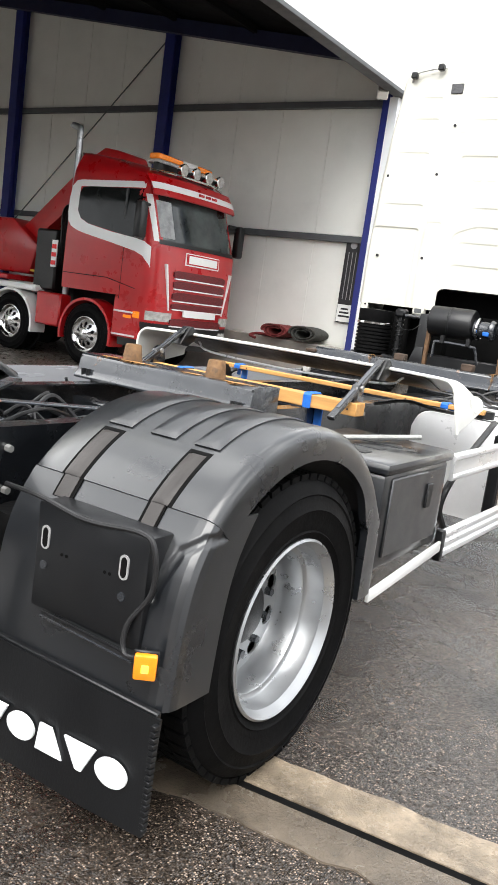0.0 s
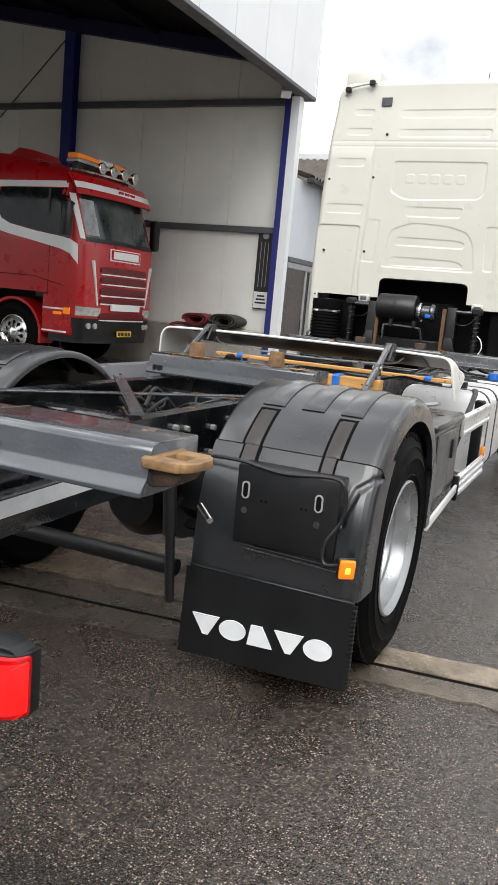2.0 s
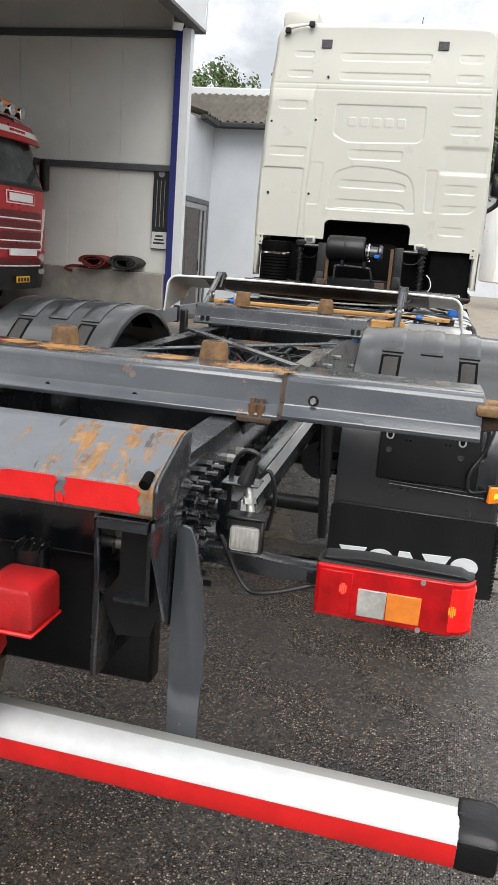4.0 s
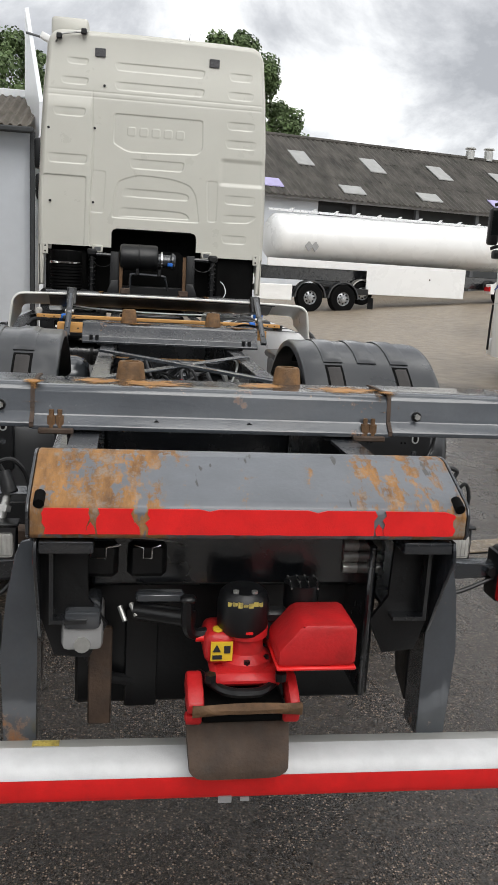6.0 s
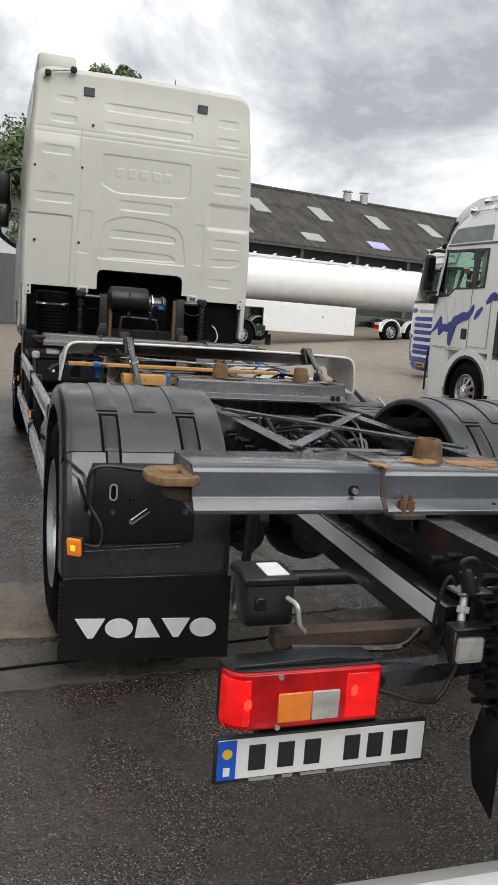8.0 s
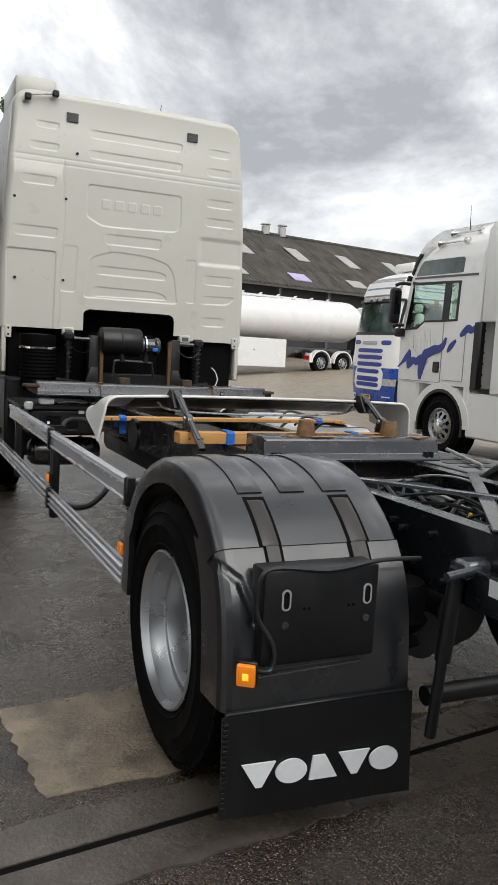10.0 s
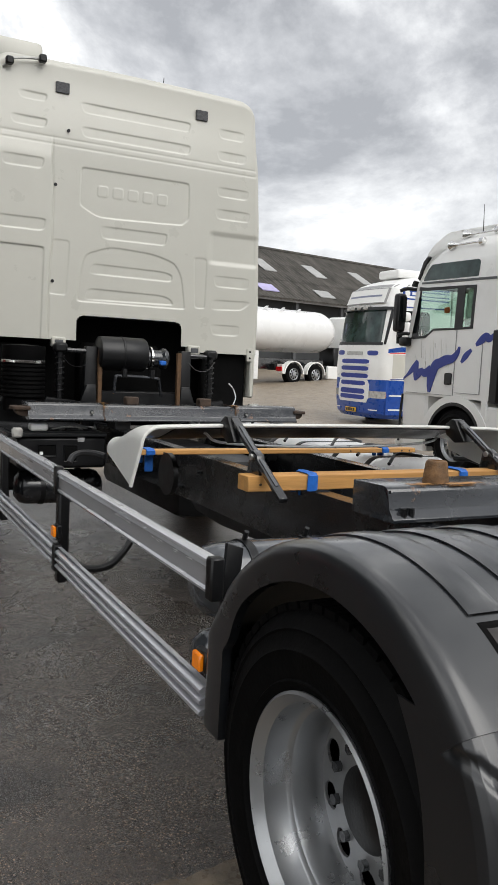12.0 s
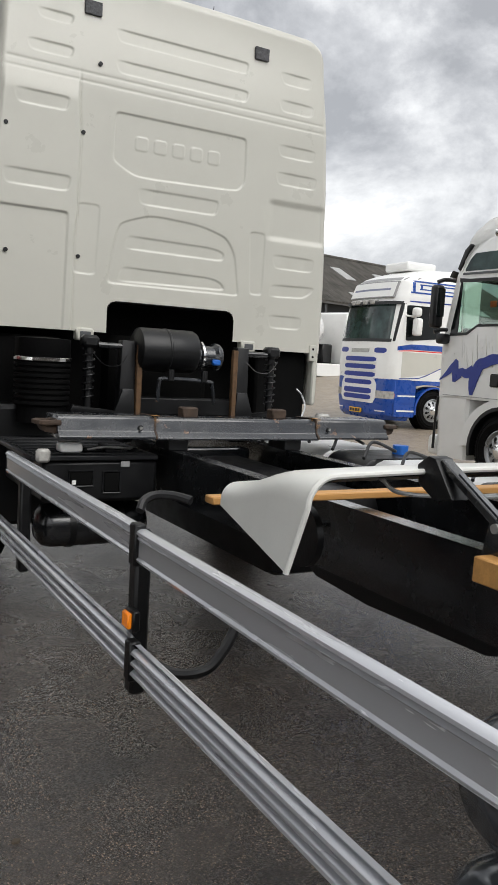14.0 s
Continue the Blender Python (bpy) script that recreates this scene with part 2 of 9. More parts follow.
    "roof": mat("roof", (0.07, 0.064, 0.056), 0.85, var=0.55, scale=1.6, bump=0.2, fine=7, dirt=0.85, dirt_colour=(0.028, 0.029, 0.021), stretch=(1, 0.35, 0.35)),
    "roof_near": mat("roof_near", (0.13, 0.115, 0.095), 0.85, var=0.3, scale=3, bump=0.2, fine=30, dirt=0.5, dirt_colour=(0.09, 0.09, 0.07)),
    "skylight": mat("skylight", (0.34, 0.34, 0.33), 0.4, var=0.15, scale=1.5, bump=0.03, stretch=(1, 1, 1)),
    "skylight_violet": mat("skylight_violet", (0.42, 0.38, 0.62), 0.4, var=0.15, scale=1.5, bump=0.03),
    "vent_grey": mat("vent_grey", (0.07, 0.07, 0.075), 0.6, var=0.6, scale=45, bump=0.2, fine=80),
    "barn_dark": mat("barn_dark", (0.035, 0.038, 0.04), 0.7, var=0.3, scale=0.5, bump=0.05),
    "bark": mat("bark", (0.09, 0.07, 0.05), 0.85, var=0.35, scale=4, bump=0.3, fine=20),
    "leaf": mat("leaf", (0.11, 0.165, 0.06), 0.6, var=0.45, scale=0.5, bump=0.05),
    "carpet": mat("carpet", (0.05, 0.05, 0.045), 0.9, var=0.3, scale=20, bump=0.3),
    "carpet_red": mat("carpet_red", (0.2, 0.03, 0.03), 0.9, var=0.3, scale=20, bump=0.3),
    "yellow": mat("yellow", (0.75, 0.5, 0.03), 0.5, var=0.08, bump=0.02),
    "yellow_faded": mat("yellow_faded", (0.42, 0.33, 0.08), 0.6, var=0.5, scale=60, bump=0.02, dirt=0.8, dirt_colour=(0.1, 0.09, 0.06)),
    "number_yellow": mat("number_yellow", (0.8, 0.45, 0.02), 0.5, var=0.05, bump=0.0),
    "plate_white": mat("plate_white", (0.8, 0.8, 0.78), 0.45, var=0.03, scale=20, bump=0.01),
    "plate_blue": mat("plate_blue", (0.01, 0.1, 0.55), 0.45, var=0.05, bump=0.0),
    "plate_grey": mat("plate_grey", (0.2, 0.22, 0.32), 0.5, var=0.3, scale=30, bump=0.0),
    "ink": mat("ink", (0.02, 0.02, 0.022), 0.5, var=0.1, bump=0.0),
    "hose": mat("hose", (0.012, 0.012, 0.013), 0.4, var=0.1, bump=0.05),
    "silver_tank": mat("silver_tank", (0.06, 0.066, 0.074), 0.2, coat=0.5, spec=0.8, metal=0.2, var=0.1, scale=5, bump=0.02, dirt=0.35, dirt_colour=(0.12, 0.12, 0.12), wet=0.1),
    "tank_white": mat("tank_white", (0.8, 0.8, 0.79), 0.3, var=0.02, scale=0.6, bump=0.005, coat=0.3, dirt=0.1, dirt_colour=(0.55, 0.53, 0.5)),
    "tank_satin": mat("tank_satin", (0.74, 0.74, 0.74), 0.34, metal=0.2, var=0.06, scale=4, bump=0.02, dirt=0.25, dirt_colour=(0.3, 0.29, 0.28)),
    "grey_patch": mat("grey_patch", (0.3, 0.3, 0.3), 0.5, var=0.1, bump=0.0),
}


def asphalt():
    m = bpy.data.materials.new("asphalt")
    m.use_nodes = True
    nt = m.node_tree
    p = nt.nodes["Principled BSDF"]
    tc = nt.nodes.new("ShaderNodeTexCoord")

    def tex(kind, s, detail=4.0):
        n = nt.nodes.new(kind)
        n.inputs["Scale"].default_value = s
        if kind == "ShaderNodeTexNoise":
            n.inputs["Detail"].default_value = detail
        nt.links.new(tc.outputs["Object"], n.inputs["Vector"])
        return n

    def rng(v, a, b, c, d):
        n = nt.nodes.new("ShaderNodeMapRange")
        for key, value in (("From Min", a), ("From Max", b), ("To Min", c), ("To Max", d)):
            n.inputs[key].default_value = value
        nt.links.new(v, n.inputs["Value"])
        return n.outputs["Result"]

    def mix(f, a, b):
        n = nt.nodes.new("ShaderNodeMix")
        n.data_type = "RGBA"
        nt.links.new(f, n.inputs["Factor"])
        for key, v in (("A", a), ("B", b)):
            if isinstance(v, tuple):
                n.inputs[key].default_value = v
            else:
                nt.links.new(v, n.inputs[key])
        return n.outputs["Result"]

    stones, patches, blot = tex("ShaderNodeTexVoronoi", 142.0), tex("ShaderNodeTexNoise", 0.55, 6.0), tex("ShaderNodeTexNoise", 3.4, 7.0)
    fines, grit, stain = tex("ShaderNodeTexVoronoi", 430.0), tex("ShaderNodeTexNoise", 60.0, 5.0), tex("ShaderNodeTexNoise", 1.3, 9.0)

    def product(a, b):
        n = nt.nodes.new("ShaderNodeMath")
        n.operation = "MULTIPLY"
        nt.links.new(a, n.inputs[0])
        nt.links.new(b, n.inputs[1])
        return n.outputs[0]

    rgb, rgb2 = nt.nodes.new("ShaderNodeSeparateColor"), nt.nodes.new("ShaderNodeSeparateColor")
    nt.links.new(stones.outputs["Color"], rgb.inputs["Color"])
    nt.links.new(fines.outputs["Color"], rgb2.inputs["Color"])
    base = mix(rng(patches.outputs["Fac"], 0.35, 0.65, 0, 1), (0.013, 0.0098, 0.0078, 1), (0.032, 0.0242, 0.0188, 1))
    base = mix(rng(blot.outputs["Fac"], 0.5, 0.68, 0, 0.5), base, (0.015, 0.012, 0.0095, 1))
    # every stone has its own tone, some are pale; finer grit lies between them
    base = mix(rng(rgb2.outputs["Red"], 0.3, 1.0, 0, 0.7), base, (0.09, 0.072, 0.056, 1))
    base = mix(product(rng(stones.outputs["Distance"], 0.35, 0.65, 1, 0), rng(rgb.outputs["Green"], 0.4, 1.0, 0, 0.95)), base, (0.12, 0.088, 0.065, 1))
    base = mix(rng(rgb.outputs["Blue"], 0.05, 0.4, 0.9, 0), base, (0.007, 0.006, 0.0052, 1))
    base = mix(product(rng(stones.outputs["Distance"], 0.3, 0.55, 1, 0), rng(rgb.outputs["Red"], 0.73, 0.95, 0, 1)), base, (0.36, 0.268, 0.2, 1))
    # oil and water stains of their own shape
    base = mix(rng(stain.outputs["Fac"], 0.56, 0.66, 0, 0.65), base, (0.008, 0.007, 0.006, 1))
    # the older, paler surfacing further across the yard
    where = nt.nodes.new("ShaderNodeSeparateXYZ")
    nt.links.new(tc.outputs["Object"], where.inputs["Vector"])
    ragged = nt.nodes.new("ShaderNodeMath")
    ragged.operation = "MULTIPLY_ADD"
    nt.links.new(patches.outputs["Fac"], ragged.inputs[0])
    ragged.inputs[1].default_value = 6.0
    slope = nt.nodes.new("ShaderNodeMath")
    slope.operation = "MULTIPLY_ADD"
    slope.inputs[1].default_value = 0.5
    nt.links.new(where.outputs["X"], slope.inputs[0])
    nt.links.new(where.outputs["Y"], slope.inputs[2])
    nt.links.new(slope.outputs[0], ragged.inputs[2])
    old = mix(rng(blot.outputs["Fac"], 0.35, 0.7, 0, 1), (0.34, 0.275, 0.2, 1), (0.2, 0.165, 0.125, 1))
    base = mix(rng(ragged.outputs[0], 11.0, 13.0, 0, 0.9), base, old)
    nt.links.new(base, p.inputs["Base Color"])
    rough = nt.nodes.new("ShaderNodeMix")
    nt.links.new(rng(ragged.outputs[0], 7.0, 11.0, 0, 1), rough.inputs["Factor"])
    nt.links.new(rng(blot.outputs["Fac"], 0.36, 0.66, 0.36, 0.14), rough.inputs["A"])
    rough.inputs["B"].default_value = 0.44
    nt.links.new(rough.outputs["Result"], p.inputs["Roughness"])
    b = nt.nodes.new("ShaderNodeBump")
    b.inputs["Distance"].default_value = 0.0033
    b.invert = True
    nt.links.new(rng(ragged.outputs[0], 8.0, 12.0, 0.85, 0.0), b.inputs["Strength"])
    nt.links.new(stones.outputs["Distance"], b.inputs["Height"])
    b2 = nt.nodes.new("ShaderNodeBump")
    b2.inputs["Distance"].default_value = 0.004
    nt.links.new(rng(ragged.outputs[0], 7.0, 11.0, 0.4, 0.0), b2.inputs["Strength"])
    nt.links.new(grit.outputs["Fac"], b2.inputs["Height"])
    nt.links.new(b.outputs["Normal"], b2.inputs["Normal"])
    # each stone lies at a slant of its own
    slant = nt.nodes.new("ShaderNodeVectorMath")
    slant.operation = "MULTIPLY_ADD"
    nt.links.new(stones.outputs["Color"], slant.inputs[0])
    slant.inputs[1].default_value, slant.inputs[2].default_value = (0.65, 0.65, 0.0), (-0.325, -0.325, 0.0)
    tilted = nt.nodes.new("ShaderNodeVectorMath")
    nt.links.new(b2.outputs["Normal"], tilted.inputs[0])
    nt.links.new(slant.outputs["Vector"], tilted.inputs[1])
    unit = nt.nodes.new("ShaderNodeVectorMath")
    unit.operation = "NORMALIZE"
    nt.links.new(tilted.outputs["Vector"], unit.inputs[0])
    nt.links.new(unit.outputs["Vector"], p.inputs["Normal"])
    nt.links.new(unit.outputs["Vector"], p.inputs["Coat Normal"])
    # the film of rain water on top
    nt.links.new(rng(ragged.outputs[0], 6.0, 11.0, 0.85, 0.15), p.inputs["Coat Weight"])
    p.inputs["Coat Roughness"].default_value, p.inputs["Coat IOR"].default_value = 0.16, 1.42
    return m


def window_glass():
    """Thin greenish window glass: lets most light straight through, and mirrors a little."""
    m = bpy.data.materials.new("window_glass")
    m.use_nodes = True
    nt = m.node_tree
    nt.nodes.clear()
    clear, gloss, mix = nt.nodes.new("ShaderNodeBsdfTransparent"), nt.nodes.new("ShaderNodeBsdfGlossy"), nt.nodes.new("ShaderNodeMixShader")
    clear.inputs["Color"].default_value = (0.8, 0.9, 0.85, 1)
    gloss.inputs["Roughness"].default_value = 0.02
    mix.inputs["Fac"].default_value = 0.1
    nt.links.new(clear.outputs["BSDF"], mix.inputs[1])
    nt.links.new(gloss.outputs["BSDF"], mix.inputs[2])
    nt.links.new(mix.outputs["Shader"], nt.nodes.new("ShaderNodeOutputMaterial").inputs["Surface"])
    return m


def rust_stain():
    """A soft-edged orange rust stain that lets the paint round it through."""
    m = mat("rust_stain", (0.42, 0.2, 0.05), 0.6, var=0.4, scale=18, bump=0.1, fine=60, dirt=0.5, dirt_colour=(0.2, 0.13, 0.08))
    nt = m.node_tree
    p = nt.nodes["Principled BSDF"]
    tc = nt.nodes.new("ShaderNodeTexCoord")
    centre = nt.nodes.new("ShaderNodeVectorMath")
    centre.operation = "SUBTRACT"
    centre.inputs[1].default_value = (0.5, 0.5, 0.5)
    length = nt.nodes.new("ShaderNodeVectorMath")
    length.operation = "LENGTH"
    n = nt.nodes.new("ShaderNodeTexNoise")
    n.inputs["Scale"].default_value, n.inputs["Detail"].default_value = 26.0, 6.0
    wave = nt.nodes.new("ShaderNodeMath")
    wave.operation = "MULTIPLY_ADD"
    wave.inputs[1].default_value = 0.9
    edge = nt.nodes.new("ShaderNodeMapRange")
    for key, value in (("From Min", 0.66), ("From Max", 0.98), ("To Min", 0.9), ("To Max", 0.0)):
        edge.inputs[key].default_value = value
    nt.links.new(tc.outputs["Generated"], centre.inputs[0])
    flat_way = nt.nodes.new("ShaderNodeVectorMath")
    flat_way.operation = "MULTIPLY"
    flat_way.inputs[1].default_value = (1, 1, 0)
    nt.links.new(centre.outputs["Vector"], flat_way.inputs[0])
    nt.links.new(flat_way.outputs["Vector"], length.inputs[0])
    nt.links.new(tc.outputs["Object"], n.inputs["Vector"])
    nt.links.new(n.outputs["Fac"], wave.inputs[0])
    nt.links.new(length.outputs["Value"], wave.inputs[2])
    nt.links.new(wave.outputs[0], edge.inputs["Value"])
    nt.links.new(edge.outputs["Result"], p.inputs["Alpha"])
    return m


def bolster_paint():
    """Grey paint, rusted through in upright streaks, mostly towards one end."""
    m = mat("bolster_paint", (0.15, 0.16, 0.175), 0.3, metal=0.1, var=0.15, scale=5, bump=0.04, dirt=0.3, dirt_colour=(0.1, 0.1, 0.1), wet=0.1)
    nt = m.node_tree
    p = nt.nodes["Principled BSDF"]
    tc = nt.nodes.new("ShaderNodeTexCoord")
    mp = nt.nodes.new("ShaderNodeMapping")
    mp.inputs["Scale"].default_value = (1.0, 0.3, 0.3)
    nt.links.new(tc.outputs["Object"], mp.inputs["Vector"])

    def noise(scale, detail, vec):
        n = nt.nodes.new("ShaderNodeTexNoise")
        n.inputs["Scale"].default_value, n.inputs["Detail"].default_value, n.inputs["Roughness"].default_value = scale, detail, 0.7
        nt.links.new(vec, n.inputs["Vector"])
        return n.outputs["Fac"]

    def rng(v, a, b, c, d):
        n = nt.nodes.new("ShaderNodeMapRange")
        for key, value in (("From Min", a), ("From Max", b), ("To Min", c), ("To Max", d)):
            n.inputs[key].default_value = value
        nt.links.new(v, n.inputs["Value"])
        return n.outputs["Result"]

    def math_node(op, x, y):
        n = nt.nodes.new("ShaderNodeMath")
        n.operation = op
        nt.links.new(x, n.inputs[0])
        if isinstance(y, float):
            n.inputs[1].default_value = y
        else:
            nt.links.new(y, n.inputs[1])
        return n.outputs[0]

    def mix(f, a, b):
        n = nt.nodes.new("ShaderNodeMix")
        n.data_type = "RGBA"
        nt.links.new(f, n.inputs["Factor"])
        for key, v in (("A", a), ("B", b)):
            if isinstance(v, tuple):
                n.inputs[key].default_value = v
            else:
                nt.links.new(v, n.inputs[key])
        return n.outputs["Result"]

    xyz = nt.nodes.new("ShaderNodeSeparateXYZ")
    nt.links.new(tc.outputs["Object"], xyz.inputs["Vector"])
    ends = math_node("ADD", rng(xyz.outputs["X"], -0.27, -0.1, 0.15, 0.0), rng(xyz.outputs["X"], 0.16, 0.36, 0.0, 0.115))
    streaks = noise(16.0, 8.0, mp.outputs["Vector"])
    fleck = noise(30.0, 8.0, tc.outputs["Object"])
    value = math_node("ADD", math_node("ADD", math_node("MULTIPLY", streaks, 0.65), math_node("MULTIPLY", fleck, 0.35)), ends)
    rust = mix(rng(noise(24.0, 7.0, mp.outputs["Vector"]), 0.35, 0.65, 0, 1), (0.13, 0.067, 0.03, 1), (0.4, 0.2, 0.065, 1))
    pale = mix(rng(fleck, 0.52, 0.64, 0, 0.55), rust, (0.26, 0.26, 0.24, 1))
    old = p.inputs["Base Color"].links[0].from_socket
    scratch = mix(rng(noise(22.0, 3.0, mp.outputs["Vector"]), 0.64, 0.67, 0, 0.8), old, (0.05, 0.045, 0.04, 1))
    mask = rng(value, 0.58, 0.62, 0, 1)
    nt.links.new(mix(mask, scratch, pale), p.inputs["Base Color"])
    nt.links.new(rng(mask, 0, 1, 0.3, 0.75), p.inputs["Roughness"])
    return m


M["steel_worn"] = bolster_paint()
M["rust_stain"] = rust_stain()
M["window_glass"] = window_glass()
M["asphalt"] = asphalt()


# ---- mesh helpers ----
def box(bm, lo, hi, bev=0.0, m=None, seg=1):
    made = bmesh.ops.create_cube(bm, size=1.0)["verts"]
    lo, hi = Vector(lo), Vector(hi)
    size, mid = hi - lo, (hi + lo) / 2
    for v in made:
        v.co = Vector((v.co.x * size.x, v.co.y * size.y, v.co.z * size.z)) + mid
        if m is not None:
            v.co = m @ v.co
    if bev:
        bmesh.ops.bevel(bm, geom=list({e for v in made for e in v.link_edges}), offset=bev, segments=seg, affect="EDGES", profile=0.5)


def cyl(bm, a, b, r, r2=None, seg=16):
    a, b = Vector(a), Vector(b)
    d = b - a
    m = Matrix.Translation((a + b) / 2) @ d.to_track_quat("Z", "Y").to_matrix().to_4x4()
    bmesh.ops.create_cone(bm, cap_ends=True, segments=seg, radius1=r, radius2=r if r2 is None else r2, depth=d.length, matrix=m)


def tube(bm, points, r, seg=8):
    points = [Vector(p) for p in points]
    rings, side = [], None
    for k, p in enumerate(points):
        d = (points[min(k + 1, len(points) - 1)] - points[max(k - 1, 0)]).normalized()
        if side is None:
            side = d.orthogonal().normalized()
        side = (side - d * side.dot(d)).normalized()
        up = d.cross(side)
        rings.append([bm.verts.new(p + r * (math.cos(a) * side + math.sin(a) * up)) for a in [2 * math.pi * j / seg for j in range(seg)]])
    for one, two in zip(rings, rings[1:]):
        for j in range(seg):
            bm.faces.new((one[j], one[(j + 1) % seg], two[(j + 1) % seg], two[j]))
    bm.faces.new(rings[0][::-1])
    bm.faces.new(rings[-1])


def curve(points, steps=6):
    """A smooth line through the points."""
    p = [Vector(q) for q in points]
    p = [2 * p[0] - p[1], *p, 2 * p[-1] - p[-2]]
    line = []
    for a, b, c, d in zip(p, p[1:], p[2:], p[3:]):
        for k in range(steps):
            t = k / steps
            line.append(0.5 * (2 * b + (c - a) * t + (2 * a - 5 * b + 4 * c - d) * t * t + (3 * b - a - 3 * c + d) * t ** 3))
    return [*line, p[-2]]


def prism(bm, outline, axis, a, b, bev=0.0):
    """A 2D outline drawn out along an axis from a to b; the outline holds the two other coordinates in order."""
    def at(p, v):
        return Vector({"x": (v, p[0], p[1]), "y": (p[0], v, p[1]), "z": (p[0], p[1], v)}[axis])
    one, two = [bm.verts.new(at(p, a)) for p in outline], [bm.verts.new(at(p, b)) for p in outline]
    n = len(outline)
    faces = [bm.faces.new(one), bm.faces.new(two[::-1])]
    faces += [bm.faces.new((one[j], two[j], two[(j + 1) % n], one[(j + 1) % n])) for j in range(n)]
    if bev:
        bmesh.ops.bevel(bm, geom=list({e for f in faces for e in f.edges}), offset=bev, segments=2, affect="EDGES", profile=0.5)


def grid(bm, f, nu, nv, keep=None, thick=0.0):
    """A sheet of f(u, v) with u and v from 0 to 1."""
    vs = [[bm.verts.new(f(i / nu, j / nv)) for j in range(nv + 1)] for i in range(nu + 1)]
    faces = []
    for i in range(nu):
        for j in range(nv):
            if keep is None or keep((i + 0.5) / nu, (j + 0.5) / nv):
                faces.append(bm.faces.new((vs[i][j], vs[i + 1][j], vs[i + 1][j + 1], vs[i][j + 1])))
    loose = [v for row in vs for v in row if not v.link_faces]
    for v in loose:
        bm.verts.remove(v)
    if thick:
        bmesh.ops.recalc_face_normals(bm, faces=faces)
        bmesh.ops.solidify(bm, geom=faces, thickness=thick)


def spin(bm, profile, centre, axis, seg=48, closed=False):
    """A profile of (radius, way along the axis) turned about an axis through the centre."""
    axis, centre = Vector(axis).normalized(), Vector(centre)
    u = axis.orthogonal().normalized()
    w = axis.cross(u)
    rings = []
    for r, h in profile:
        rings.append([bm.verts.new(centre + axis * h + r * (math.cos(a) * u + math.sin(a) * w)) for a in [2 * math.pi * j / seg for j in range(seg)]])
    pairs = list(zip(rings, rings[1:])) + ([(rings[-1], rings[0])] if closed else [])
    for one, two in pairs:
        for j in range(seg):
            bm.faces.new((one[j], one[(j + 1) % seg], two[(j + 1) % seg], two[j]))


def finish(name, bm, material, sharp=38):
    bmesh.ops.recalc_face_normals(bm, faces=bm.faces)
    me = bpy.data.meshes.new(name)
    bm.to_mesh(me)
    bm.free()
    me.materials.append(M[material])
    me.shade_smooth()
    me.set_sharp_from_angle(angle=radians(sharp))
    return me


def thing(name, label, category, group="", kind="", m=None):
    ob = new(name)
    if m is not None:
        ob.matrix_basis = m
    return tagged(ob, label, category, group, kind)


def part(name, bm, material, parent, label="", sharp=38):
    ob = new(name, finish(name, bm, material, sharp))
    ob.parent = parent
    return tagged(ob, label) if label else ob


def solid(name, bm, material, label, category, group="", kind="", m=None, sharp=38):
    """A thing that is one mesh."""
    ob = new(name, finish(name, bm, material, sharp))
    if m is not None:
        ob.matrix_basis = m
    return tagged(ob, label, category, group, kind)


def B(lo, hi, bev=0.0, m=None, seg=1):
    bm = bmesh.new()
    box(bm, lo, hi, bev, m, seg)
    return bm


def C(a, b, r, r2=None, seg=16):
    bm = bmesh.new()
    cyl(bm, a, b, r, r2, seg)
    return bm


def L(points, r, seg=8):
    bm = bmesh.new()
    tube(bm, points, r, seg)
    return bm


def P(outline, axis, a, b, bev=0.0):
    bm = bmesh.new()
    prism(bm, outline, axis, a, b, bev)
    return bm


def pieces(name, mesh, parent, places):
    """Alike small parts on one mesh."""
    for p in places:
        ob = new(name, mesh)
        ob.parent = parent
        ob.matrix_basis = p if isinstance(p, Matrix) else Matrix.Translation(p)


def smooth(a, b, x):
    t = min(1.0, max(0.0, (x - a) / (b - a)))
    return t * t * (3 - 2 * t)


# ---- ground ----
def ground_z(x, y):
    return 0.075 * min(18.0, max(0.0, x - 7.3)) * smooth(13, 29, y)


def build_ground():
    bm = bmesh.new()
    xs = [-600, -250, -100, -50, -30, -20, -14, -10, -7, -5, -3, -2, -1, 0, 1, 2, 3, 5, 7, 9, 11, 13, 16, 19, 22, 26, 32, 40, 60, 120, 250, 600]
    ys = [-400, -150, -60, -30, -15, -8, -5, -3, -2, -1, 0, 1, 2, 3, 5, 8, 11, 14, 17, 20, 23, 26, 29, 32, 36, 42, 50, 70, 120, 300, 700]
    vs = [[bm.verts.new((x, y, ground_z(x, y))) for y in ys] for x in xs]
    for a, b in zip(vs, vs[1:]):
        for j in range(len(ys) - 1):
            bm.faces.new((a[j], b[j], b[j + 1], a[j + 1]))
    return solid("ground", bm, "asphalt", "wet dark asphalt yard with pale grit", "ground", kind="structure")


build_ground()

# The concrete strip with a slot, a little askew under the rear axle.
strip = thing("concrete_strip", "worn pale concrete strip with a dark slot in the asphalt", "pavement", kind="structure", m=pose(0, -0.32, 0, 0, 0, 7.4))
part("slot", B((-7, -0.02, -0.05), (7, 0.02, 0.002)), "gap", strip, "dark open slot")
u, rs = -6.6, random.Random(5)


